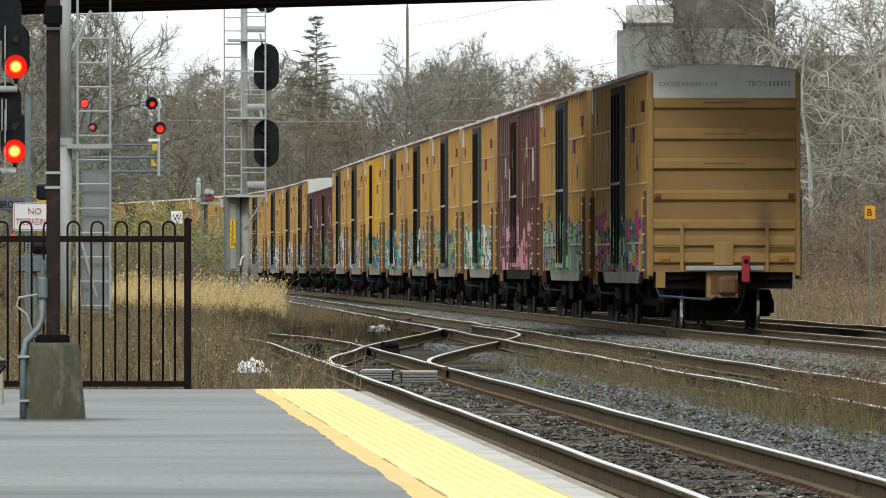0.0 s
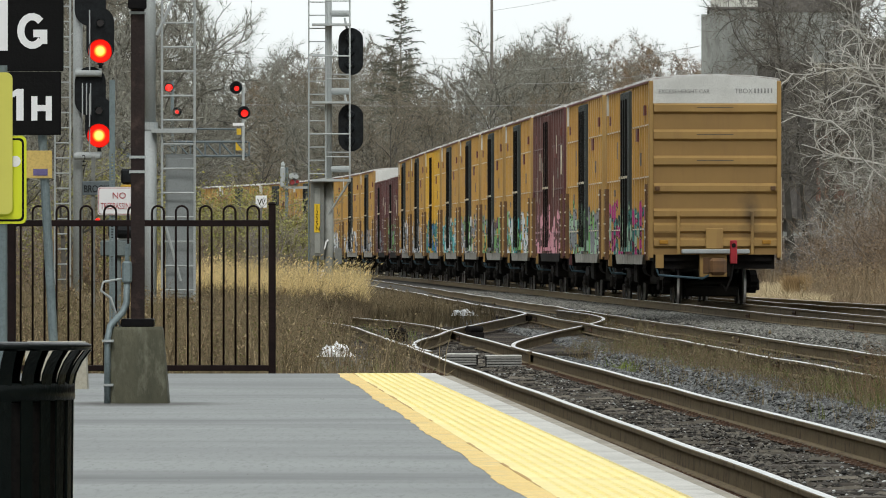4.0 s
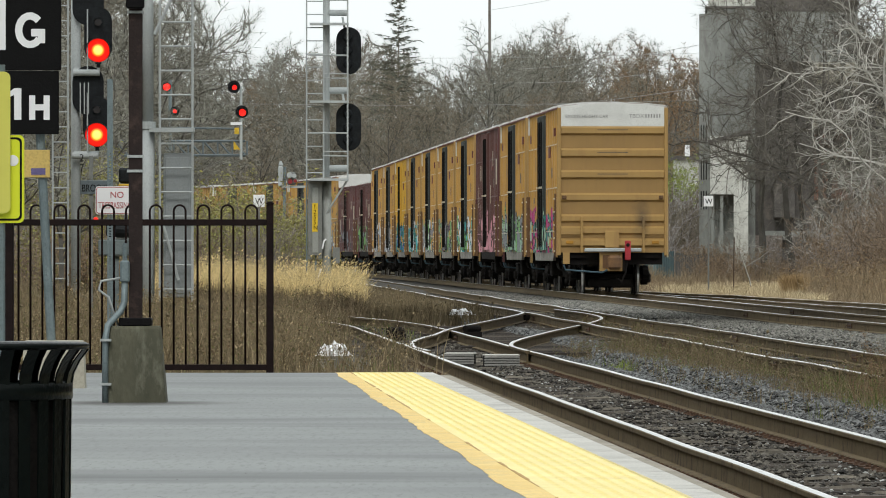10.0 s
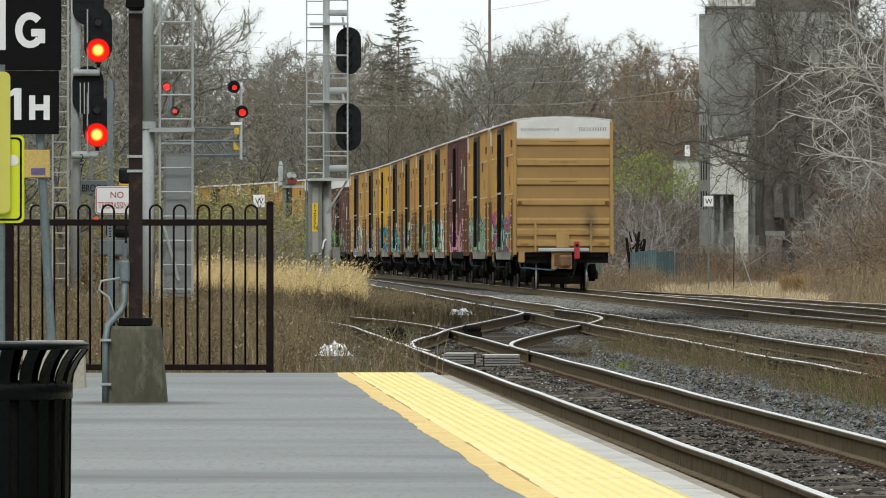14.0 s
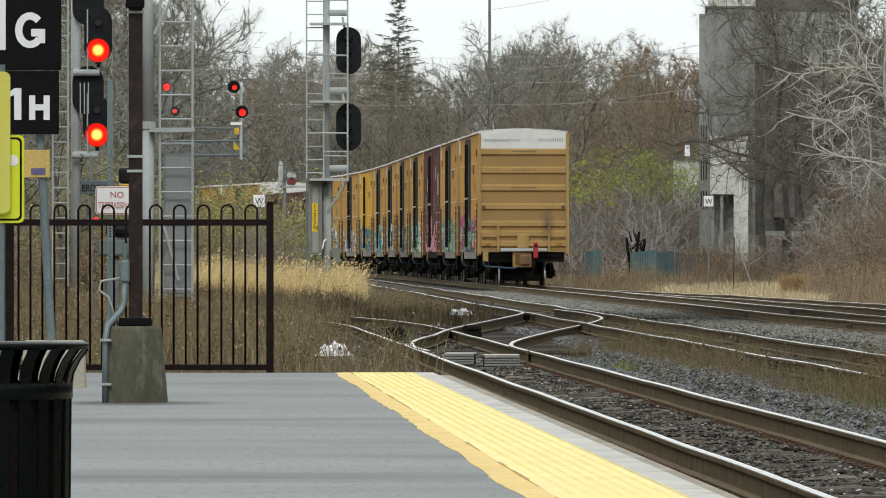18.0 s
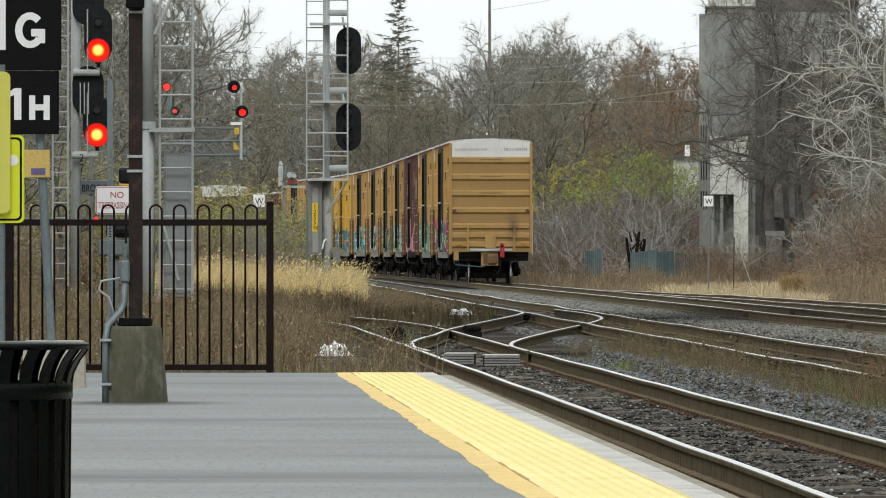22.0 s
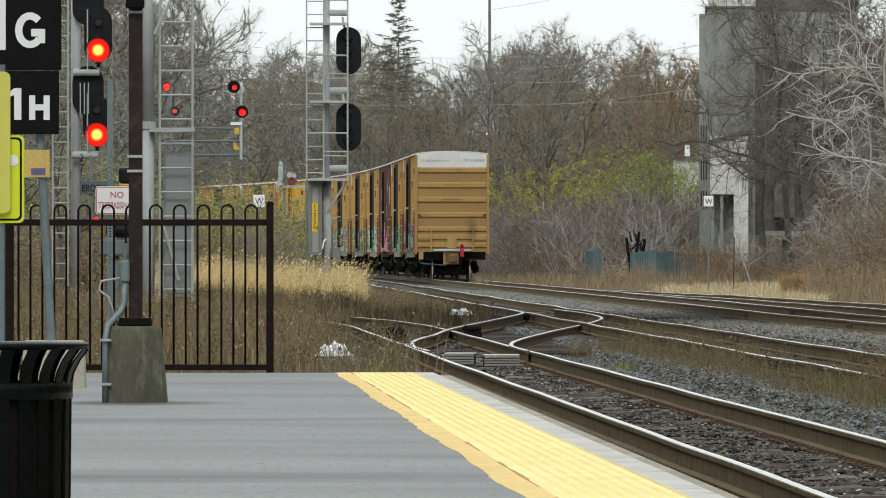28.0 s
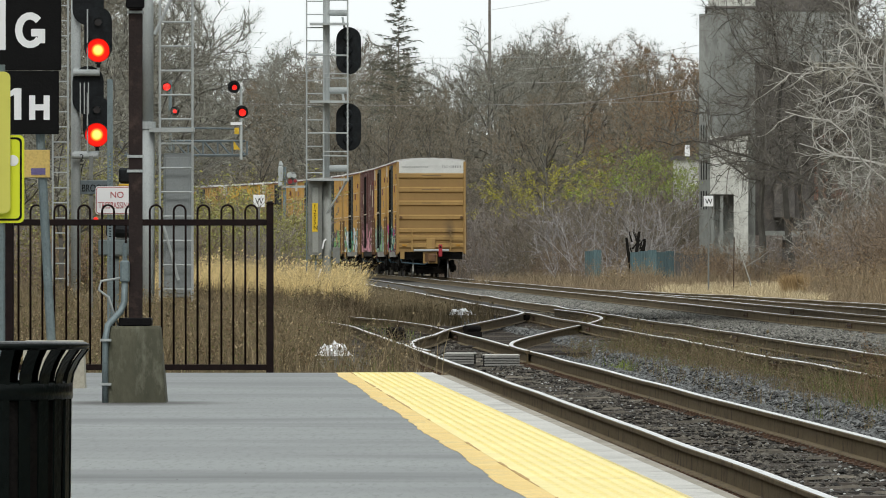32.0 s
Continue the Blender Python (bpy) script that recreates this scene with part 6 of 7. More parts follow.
for x, y, k in ((10.3, 432, 0.80), (11.0, 437, 0.78), (9.5, 436, 0.84), (6.2, 434, 0.78)):
    plant(tall_leafy[0 if x > 8 else 1], x, y, k, random.uniform(0, 360))
for q in range(34):
    y = random.uniform(300, 345)
    plant(random.choice((brush[2], rusty[1], brush[2])), random.uniform(0.044, 0.058) * y, y, random.uniform(0.7, 1.2), random.uniform(0, 360))
# left of the line, behind the fence
for x, y, k in ((-7.3, 292, 1.15), (-6.4, 300, 1.15), (-5.6, 296, 1.15), (-4.9, 304, 1.05), (-5.2, 290, 0.9), (-6.9, 286, 1.0), (-7.9, 300, 1.1), (-8.8, 296, 1.2), (-9.6, 302, 1.3), (-10.6, 300, 1.3), (-11.8, 305, 1.4), (-6.0, 320, 1.0), (-7.6, 326, 1.1)):
    plant(random.choice(leafy), x, y, k, random.uniform(0, 360))
for q in range(60):
    y = random.uniform(265, 480)
    x = random.uniform(-0.046, -0.0145) * y
    if x > main_x(y) - 4.5:
        continue
    plant(random.choice(brush + rusty), x, y, random.uniform(0.55, 0.95) * (1.3 if x / y < -0.03 else 1), random.uniform(0, 360))
for x, y, h in ((-10.4, 262, 6.5), (-12.3, 270, 7.5), (-9.0, 300, 6.5), (-14, 290, 9), (-11.0, 330, 8.5), (-13.5, 340, 10)):
    plant(protos[2], x, y, h / 13, random.uniform(0, 360))

# understory on the hillside
for q in range(110):
    y = random.uniform(585, 800)
    x = random.uniform(-0.047, 0.055) * y
    if abs(x - main_x(y)) < 6:
        continue
    plant(random.choice(brush), x, y, random.uniform(1.2, 2.1), random.uniform(0, 360))
for q in range(26):
    y = random.uniform(330, 395)
    x = random.uniform(0.041, 0.058) * y
    plant(random.choice(brush + rusty), x, y, random.uniform(0.8, 1.5), random.uniform(0, 360))

# ---- old mill building ----
mill = thing("mill_building", "derelict pale concrete mill with dark openings behind trees", "building", at=pose(11.62, 422, 0.4, 0, 0, -1.5))
M_MILL = mat("mill_concrete", (0.29, 0.30, 0.28), (0.20, 0.21, 0.19), 0.9, scale=0.5, fine=6, stretch=(1, 1, 0.3), dirt=(0.17, 0.165, 0.155))
M_MILLW = mat("mill_whitewash", (0.62, 0.62, 0.57), (0.50, 0.50, 0.45), 0.9, scale=0.4, fine=6, dirt=(0.42, 0.41, 0.37))
M_MILLD = mat("mill_dark_shaded_brick", (0.125, 0.115, 0.106), (0.08, 0.072, 0.066), 0.95, scale=0.6, fine=5, dirt=(0.19, 0.165, 0.145))
M_VOID = mat("dark_window", (0.012, 0.012, 0.014), None, 0.3, scale=2, bump=0)
part("tower_wall", Solid().box(0, 2.1, 0, 14, -1, 11.8), M_MILL, mill)
part("parapet", Solid().box(0.05, 2.1, -0.05, 14, 11.8, 12.6, bev=0.03), M_MILLW, mill, "pale parapet")
part("cornice", Solid().box(-0.1, 2.15, -0.12, 14, 11.72, 11.82, bev=0.02), M_MILLD, mill, "dark cornice line")
for z0, z1 in ((1.8, 4.6), (5.6, 6.6), (7.2, 8.2)):
    for y in (1.5, 4.5, 7.5, 10.5):
        w = part("window", Solid().box(-0.03, 0.05, y, y + 1.2, z0, z1 if z1 < 5 else z1), M_VOID, mill)
for z0, z1 in ((4.2, 5.05), (2.9, 3.7), (5.9, 6.6)):
    for k in range(3):
        part("window", Solid().box(-0.30 + 0.11 * k, -0.25 + 0.11 * k, -0.02, 0.05, z0, z1), M_VOID, mill)
part("side_wall", Solid().box(-0.36, 0.0, 0.0, 13, -1, 11.5), M_MILL, mill)
annex = part("annex", Solid().box(0.12, 1.78, -1.6, 0, 3.55, 6.1), M_MILLW, mill, "whitewashed annex")
part("annex_roof", Solid().rings([[(x, yy, z) for x, z in ((0.02, 5.75), (1.9, 6.25), (1.9, 6.4), (0.02, 5.9))] for yy in (-1.75, 0)]), M_MILLD, annex)
part("pillar", Solid().box(1.15, 1.78, -1.62, -0.4, -1, 3.55), M_MILLW, annex)
for x in (0.15, 0.55):
    part("pillar", Solid().box(x, x + 0.14, -1.5, -1.2, -1, 3.55), M_MILL, annex)
ribs = Solid()
for q in range(17):
    ribs.box(0.06 + 0.12 * q, 0.10 + 0.12 * q, -0.03, 0.0, -1, 11.7)
part("corrugation", ribs, M_MILL, mill, "pale corrugated sheet cladding")
# this front stands in shade; the dark colour carries that shade
part("dark_block", Solid().box(2.1, 6.6, 1.0, 12, 1.8, 9.4), M_MILLD, mill, "brick block on posts with its front's shade in the colour")
for x in (2.37, 3.3, 4.2, 5.2, 6.37):
    part("post", Solid().box(x, x + 0.22, 1.1, 1.4, -1, 1.8), M_MILLD, mill)
part("ledge", Solid().box(2.3, 6.7, 0.4, 1.2, 1.75, 1.95), M_MILL, mill)
part("upper_wall", Solid().box(2.1, 6.6, 0.6, 12, 9.4, 13.0), M_MILL, mill)
M_BUFF = mat("mill_buff_plaster", (0.36, 0.335, 0.27), (0.27, 0.25, 0.20), 0.95, scale=0.5, fine=6, dirt=(0.20, 0.18, 0.15))
part("buff_bay", Solid().box(4.6, 6.62, 0.5, 1.0, 6.3, 9.38), M_BUFF, mill, "buff plastered bay")
part("brick_panel", Solid().box(4.7, 6.5, 0.7, 1.0, 3.3, 6.2), mat("mill_red_brick", (0.24, 0.115, 0.08), (0.16, 0.085, 0.065), 0.95, scale=0.6, fine=8, dirt=(0.17, 0.14, 0.12)), mill, "faded red brick panel")
part("weather_band", Solid().box(2.14, 6.58, 0.56, 0.6, 11.6, 13.0), M_MILLD, mill, "dark weathered band under the roof")
for x in (6.0, 5.2):
    part("window", Solid().box(x, x + 0.5, 0.46, 1.05, 7.2, 8.3), M_VOID, mill)
part("window", Solid().box(3.1, 3.6, 0.95, 1.05, 4.2, 4.6), M_VOID, mill)
part("vent_hood", Solid().box(2.9, 3.85, 0.2, 1.0, 2.5, 4.0, bev=0.05), M_MILLD, mill, "grey sheet-metal hood")
part("wing", Solid().box(6.6, 12, 0.5, 12, -1, 10.4), mat("mill_brown", (0.19, 0.175, 0.16), (0.14, 0.13, 0.115), 0.95, scale=0.5, dirt=(0.24, 0.225, 0.20)), mill, "grey plastered wing")
for x in (7.2, 8.8, 10.4):
    for z in (3.0, 6.4):
        part("window", Solid().box(x, x + 0.9, 0.45, 0.55, z, z + 1.4), M_VOID, mill)
house = thing("house", "small white house with a chimney behind the wood", "house", at=pose(13.85, 545, 0.4))
part("wall", Solid().box(-0.7, 0.65, 0, 4, -0.3, 6.3), M_MILLW, house)
part("roof", Solid().rings([[(x, yy, z) for x, z in ((-0.85, 6.25), (0.8, 6.25), (0.8, 6.45), (-0.85, 6.45))] for yy in (-0.2, 4.2)]), M_MILLD, house)
part("chimney", Solid().box(-0.1, 0.18, 1, 1.3, 6.4, 7.1), M_SIGNW, house)
sf = thing("sheet_fence", "low weathered blue-grey sheet-metal fence", "fence", at=pose(0, 408, 0.62))
M_SHEET = mat("sheet_bluegrey", (0.10, 0.16, 0.17), (0.075, 0.115, 0.125), 0.7, scale=1.2, random_tint=0.25)
M_SHEETG = mat("sheet_grey", (0.15, 0.15, 0.145), (0.11, 0.11, 0.105), 0.8, scale=1.2, random_tint=0.2)
for q, x in enumerate((6.02, 6.36, 7.96, 8.33, 8.70, 9.07, 9.44, 9.85, 10.25, 10.65, 11.05, 11.45, 11.85)):
    wave = [(x + 0.037 * k, 0.02 * (k % 2)) for k in range(11)]
    s = Solid().rings([[(a, b, z) for a, b in wave] + [(a, b + 0.012, z) for a, b in reversed(wave)] for z in (-0.9, (0.84 if q < 7 else 0.72) + 0.05 * math.sin(q * 2.1))])
    part("sheet", s, M_SHEET if q < 7 else M_SHEETG, sf, "" if q < 7 else "greyer bare sheet")
for x, h in ((8.05, 1.7), (8.26, 1.95), (8.40, 1.65)):
    s, hr = Solid(), random.Random(int(x * 100))
    limb(s, hr, (0, 0, -0.4), (0.02, 0, 1), h + 0.3, 0.12, 7, 0.06, 0.05, tip=0.55)
    for q in range(4):
        limb(s, hr, (0, 0, 0.5 + 0.3 * q), (hr.uniform(-0.8, 0.8), 0, 1), 0.5, 0.05, 3, 0.15, 0, tip=0.3)
    thing("charred_stump", "ragged dark dead stump behind the sheet fence", "tree stump", at=pose(x, 409.5, 0.45), group="dead stumps", solid=s, mats=M_UNDER)

# pole and wires
pole = Solid().tube([(0, 0, -0.8), (0.04, 0, 9), (0.02, 0, 17.6)], [0.15, 0.125, 0.10], 10)
up_ = thing("utility_pole", "tall weathered wooden utility pole above the wood", "utility pole", at=pose(3.40, 706, 3.0))
part("shaft", pole, mat("pole_timber", (0.21, 0.185, 0.165), (0.15, 0.13, 0.115), 0.9, scale=1.5, stretch=(1, 1, 0.1)), up_)
part("cap", Solid().tube([(0.02, 0, 17.6), (0.02, 0, 17.9)], 0.06, 8), M_GALV, up_)
M_WIRE = mat("wire_grey", (0.42, 0.41, 0.39), None, 0.6, scale=2, bump=0)
for z0, z1 in ((14.8, 10.6), (13.9, 9.6), (12.2, 8.7), (19.2, 14.4)):
    pts = [(3.4 + 8.1 * k / 12, 706 - 282 * k / 12, z0 + (z1 - z0) * k / 12 - 0.3 * math.sin(math.pi * k / 12)) for k in range(13)]
    thing("overhead_wire", "thin pale overhead wire across the wood", "wire", group="overhead wires", solid=Solid().tube(pts, 0.011, 4), mats=M_WIRE)
for z in (9.2, 11.5):
    pts = [(-26 + 48 * k / 12, 470, z - 0.6 * math.sin(math.pi * k / 12)) for k in range(13)]
    thing("overhead_wire", "thin pale overhead wire across the wood", "wire", group="overhead wires", solid=Solid().tube(pts, 0.009, 4), mats=M_WIRE)
# ---- grass, weeds and stones ----
def blades(name, label, mats, spots, per, h0, h1, width, lean=0.25, heads=0.0, category="grass", wind=0.0):
    """Tufts of bent blades at the spots (x, y, size); heads: share of stalks with a seed head."""
    rng = random.Random(len(spots) + int(h1 * 100))
    vs, fs, ms = [], [], []
    for x, y, k in spots:
        z0 = ground_z(x, y) - 0.03
        for q in range(per):
            a = rng.uniform(0, 6.283)
            rr = 0.16 * k * math.sqrt(rng.random())
            bx, by = x + rr * math.cos(a), y + rr * math.sin(a) * 2
            h = rng.uniform(h0, h1) * k
            lx, ly = rng.gauss(wind, lean) * h, rng.gauss(0, lean) * h
            w = width * rng.uniform(0.6, 1.3)
            n = len(vs)
            vs += [(bx - w, by, z0), (bx + w, by, z0), (bx + lx * 0.35 - w * 0.8, by + ly * 0.35, z0 + h * 0.6), (bx + lx * 0.35 + w * 0.8, by + ly * 0.35, z0 + h * 0.6), (bx + lx, by + ly, z0 + h)]
            fs += [(n, n + 1, n + 3, n + 2), (n + 2, n + 3, n + 4)]
            if rng.random() < heads:
                m = len(vs)
                hx, hy, hz = bx + lx, by + ly, z0 + h
                e = 0.022 * k
                vs += [(hx - e, hy, hz), (hx, hy - e, hz), (hx + e, hy, hz), (hx, hy + e, hz), (hx + lx * 0.1, hy, hz + e * 1.6), (hx, hy, hz - e * 1.2)]
                fs += [(m, m + 1, m + 4), (m + 1, m + 2, m + 4), (m + 2, m + 3, m + 4), (m + 3, m, m + 4), (m + 1, m, m + 5), (m + 2, m + 1, m + 5), (m + 3, m + 2, m + 5), (m, m + 3, m + 5)]
    s = Solid()
    s.v, s.f, s.m = vs, fs, [0] * len(fs)
    return thing(name, label, category, kind="stuff", solid=s, mats=mats)


def seedy(name, label, mats, spots, per, h0, h1, flecks, size, lean=0.2):
    """Dry weeds: thin crooked stalks with side twigs and many small withered leaves and seeds."""
    rng = random.Random(len(spots) + int(h1 * 100))
    vs, fs, ms = [], [], []
    for x, y, k in spots:
        z0 = ground_z(x, y) - 0.03
        for q in range(per):
            a, rr = rng.uniform(0, 6.283), 0.2 * k * math.sqrt(rng.random())
            p = Vector((x + rr * math.cos(a), y + rr * math.sin(a) * 2, z0))
            h = rng.uniform(h0, h1) * k
            d = Vector((rng.gauss(0, lean), rng.gauss(0, lean), 1)).normalized()
            w = Vector((size * 0.28, 0, 0))
            mid = p + d * h * 0.5
            d2 = (d + Vector((rng.gauss(0, lean), rng.gauss(0, lean), 0))).normalized()
            top = mid + d2 * h * 0.5
            n = len(vs)
            vs += [tuple(p - w), tuple(p + w), tuple(mid - w * 0.8), tuple(mid + w * 0.8), tuple(top)]
            fs += [(n, n + 1, n + 3, n + 2), (n + 2, n + 3, n + 4)]
            tone = rng.randrange(len(mats))
            ms += [0, 0]
            for j in range(flecks):
                f = rng.uniform(0.15, 1.0)
                c = p.lerp(mid, f * 2) if f < 0.5 else mid.lerp(top, f * 2 - 1)
                out = Vector((rng.gauss(0, 1), rng.gauss(0, 1), rng.uniform(0, 1.2))).normalized()
                l = h * rng.uniform(0.03, 0.20)
                e = c + out * l
                u = out.cross(Vector((0, 1, 0.1))).normalized()
                n = len(vs)
                vs += [tuple(c - u * size * 0.15), tuple(c + u * size * 0.15), tuple(e)]
                fs.append((n, n + 1, n + 2))
                r = size * rng.uniform(0.4, 1.3)
                n = len(vs)
                vs += [tuple(e - u * r * 0.5), tuple(e + out * r * 0.8 - u * r * 0.1), tuple(e + u * r * 0.5), tuple(e - out * r * 0.7)]
                fs.append((n, n + 1, n + 2, n + 3))
                ms += [0, tone if rng.random() < 0.7 else rng.randrange(len(mats))]
    s = Solid()
    s.v, s.f, s.m = vs, fs, ms
    return thing(name, label, "weeds", kind="stuff", solid=s, mats=list(mats))


rng = random.Random(77)


def spots(n, y0, y1, fx0, fx1, k0=0.7, k1=1.2):
    """Random spots between two lines that run along the tracks."""
    out = []
    while len(out) < n:
        y = rng.uniform(y0, y1)
        a, b = fx0(y), fx1(y)
        x = rng.uniform(a, b) if b > a else 0
        if b > a and not (abs(x + 0.0112 * y) < 0.5 and 112 < y < 146):
            out.append((x, y, rng.uniform(k0, k1)))
    return out


def clumps(n, each, y0, y1, fx0, fx1, k0=0.6, k1=1.1, wide=0.25, deep=2.0):
    """Spots that gather in clumps."""
    out = []
    for x, y, k in spots(n, y0, y1, fx0, fx1):
        s0 = rng.uniform(k0, k1)
        out += [(x + rng.gauss(0, wide), y + rng.gauss(0, deep), s0 * rng.uniform(0.6, 1.1)) for q in range(each)]
    return out


# left verge: weeds behind the platform's end, straw round the mast, more behind the fence
blades("weeds", "brown dry weeds with dark seed heads behind the platform end", M_WEED, spots(1000, 101, 200, lambda y: -0.047 * y - 1, lambda y: near_x(min(y, 176)) - 1.5), 12, 0.25, 0.9, 0.0045, 0.26, 0.035, "weeds")
blades("straw_grass", "tall pale straw grass round the signal mast", M_STRAW, [p for p in spots(900, 232, 285, lambda y: -0.0265 * y, lambda y: -0.0094 * y + 0.2 * math.sin(y * 5.3) * math.sin(y * 1.7), 0.6, 1.2) if noise.noise((p[0] * 1.1, p[1] * 0.09, 2.2)) > (-0.02 if p[0] / p[1] < -0.017 else -0.3)], 20, 0.6, 1.3, 0.006, 0.2, 0.12, wind=0.22)
blades("weeds", "grey-brown weeds before the straw grass", M_SEDGE, spots(520, 203, 238, lambda y: -0.0275 * y, lambda y: -0.0085 * y, 0.5, 1.15), 14, 0.3, 0.85, 0.006, 0.25, 0.0, "weeds")
seedy("seed_weeds", "dark-headed dry weeds before the straw grass", (M_WEED, M_WEED, M_SEDGE), spots(260, 200, 236, lambda y: -0.0275 * y, lambda y: -0.0085 * y, 0.6, 1.15), 7, 0.3, 0.9, 9, 0.02, 0.2)
blades("weeds", "low dry weeds along the siding", M_WEED, spots(950, 200, 310, lambda y: -0.0105 * y - 0.4, lambda y: mid_x(y) - 1.3, 0.6, 1.1), 12, 0.2, 0.6, 0.007, 0.2, 0.08, "weeds")
# between the platform track and the siding
blades("weeds", "brown weeds between the platform track and the siding", M_WEED, clumps(22, 8, 82, 150, lambda y: near_x(y) + 2.3, lambda y: mid_x(y) - 0.9, 0.5, 1.15), 16, 0.12, 0.52, 0.0032, 0.32, 0.05, "weeds")
blades("green_weeds", "green and olive weeds between the tracks", M_GREEN, clumps(38, 7, 84, 150, lambda y: near_x(y) + 2.25, lambda y: mid_x(y) - 0.8, 0.4, 0.9), 16, 0.08, 0.34, 0.004, 0.3, 0.0, "weeds")
blades("weeds", "low weeds inside the siding", M_WEED, clumps(34, 6, 95, 210, lambda y: mid_x(y) - 0.7, lambda y: mid_x(y) + 0.7, 0.4, 0.8), 14, 0.1, 0.34, 0.0045, 0.22, 0.04, "weeds")
blades("green_weeds", "green grass patches on the verge", M_GREEN, spots(110, 165, 215, lambda y: -0.013 * y, lambda y: near_x(176) + 0.5, 0.5, 1.0), 12, 0.1, 0.3, 0.008, 0.25, 0.0, "weeds")
# right verge
def off_clearing(list_):
    """Leaves out the spots in the pale clearing beyond the far track."""
    return [p for p in list_ if not (0.0225 < p[0] / p[1] < 0.0375 and p[1] < 386)]


blades("straw_grass", "short tawny grass beyond the far track", M_SEDGE, off_clearing(spots(1900, 195, 420, lambda y: far_x(y) + 2.2, lambda y: far_x(y) + 9, 0.3, 0.9)), 20, 0.15, 0.6, 0.006, 0.5)
blades("straw_grass", "brown sedge before the sheet fence", M_SEDGE, spots(420, 372, 404, lambda y: 0.003 * y, lambda y: 0.031 * y, 0.5, 1.1), 16, 0.35, 0.8, 0.008, 0.35)
blades("straw_grass", "pale matted dry grass in a clearing", mat("bleached_mat", (0.56, 0.46, 0.29), (0.44, 0.34, 0.20), 0.95, scale=2, random_tint=0.25), spots(1300, 262, 386, lambda y: max(0.0215 * y, far_x(y) + 2), lambda y: 0.0395 * y, 0.3, 0.8), 22, 0.15, 0.55, 0.006, 0.7)
blades("straw_grass", "scattered pale tufts beyond the far track", M_STRAW2, clumps(40, 6, 200, 400, lambda y: far_x(y) + 2.4, lambda y: far_x(y) + 9, 0.3, 0.8, 0.4, 2.0), 18, 0.2, 0.6, 0.006, 0.45)
blades("weeds", "brown dry weeds on the far verge", M_SEDGE, off_clearing(spots(1100, 245, 410, lambda y: far_x(y) + 5.0, lambda y: 0.06 * y + 1, 0.5, 1.2)), 14, 0.4, 1.1, 0.008, 0.24, 0.05, "weeds")
blades("straw_grass", "rounded tuft of tawny ornamental grass", mat("tawny_grass", (0.40, 0.28, 0.14), (0.30, 0.20, 0.10), 0.95, scale=2, random_tint=0.25), [(10.92 + rng.gauss(0, 0.13), 300 + rng.gauss(0, 0.3), rng.uniform(0.9, 1.1)) for q in range(46)], 50, 0.45, 0.85, 0.007, 0.36)


def stones(name, label, n, y0, y1, fx0, fx1, fz, r0, r1, material=M_STONE, flat=1.0):
    """Scattered angular stones."""
    vs, fs = [], []
    for q in range(n):
        y = y0 + (y1 - y0) * rng.random() ** 1.25
        x = rng.uniform(fx0(y), fx1(y))
        z = fz(x, y)
        r = rng.uniform(r0, r1)
        m = len(vs)
        a = rng.uniform(0, 6.28)
        for k in range(4):
            t_ = r * rng.uniform(0.75, 1.3)
            vs.append((x + t_ * math.cos(a + 1.571 * k), y + t_ * math.sin(a + 1.571 * k), z + r * rng.uniform(-0.2, 0.35)))
        vs += [(x + r * rng.uniform(-0.4, 0.4), y + r * rng.uniform(-0.4, 0.4), z + flat * r * rng.uniform(0.55, 1.0)), (x, y, z - r * 0.6)]
        fs += [(m, m + 1, m + 4), (m + 1, m + 2, m + 4), (m + 2, m + 3, m + 4), (m + 3, m, m + 4), (m + 1, m, m + 5), (m + 2, m + 1, m + 5), (m + 3, m + 2, m + 5), (m, m + 3, m + 5)]
    s = Solid()
    s.v, s.f, s.m = vs, fs, [0] * len(fs)
    return thing(name, label, "gravel", kind="stuff", solid=s, mats=material)


def bed_z(x, y, fx, top, half):
    d = abs(x - fx(y)) - half
    return top - max(0, d) * 0.6


stones("gravel", "dark ballast stones between the platform rails", 17000, 50, 200, lambda y: near_x(y) - 0.72, lambda y: near_x(y) + 0.72, lambda x, y: Z_NEAR - 0.196 + 0.045 * noise.noise((x * 2.2, y * 0.8, 5.5)), 0.010, 0.032, M_STONED, 0.9)
stones("gravel", "pale chips scattered between the platform rails", 700, 50, 150, lambda y: near_x(y) - 0.72, lambda y: near_x(y) + 0.72, lambda x, y: Z_NEAR - 0.185, 0.008, 0.022, mat("pale_chip", (0.42, 0.42, 0.40), (0.25, 0.25, 0.24), 0.8, scale=9, random_tint=0.5), 0.8)
stones("gravel", "grey ballast shoulder beside the platform track", 44000, 62, 190, lambda y: near_x(y) + 0.8, lambda y: near_x(y) + 2.9, lambda x, y: max(bed_z(x, y, near_x, Z_NEAR - 0.205, 1.75), bed_z(x, y, mid_x, Z_MID - 0.21, 1.7), ground_z(x, y)), 0.016, 0.042, M_STONEB, 0.9)
stones("gravel", "gravel by the platform edge", 4000, 46, 135, lambda y: near_x(y) - 1.5, lambda y: near_x(y) - 0.8, lambda x, y: Z_NEAR - 0.21, 0.02, 0.045, M_STONED, 0.7)
stones("gravel", "stones among the weeds of the siding", 14000, 80, 240, lambda y: mid_x(y) - 2.0, lambda y: mid_x(y) + 2.0, lambda x, y: max(bed_z(x, y, mid_x, Z_MID - 0.215, 1.7), ground_z(x, y)), 0.014, 0.03)
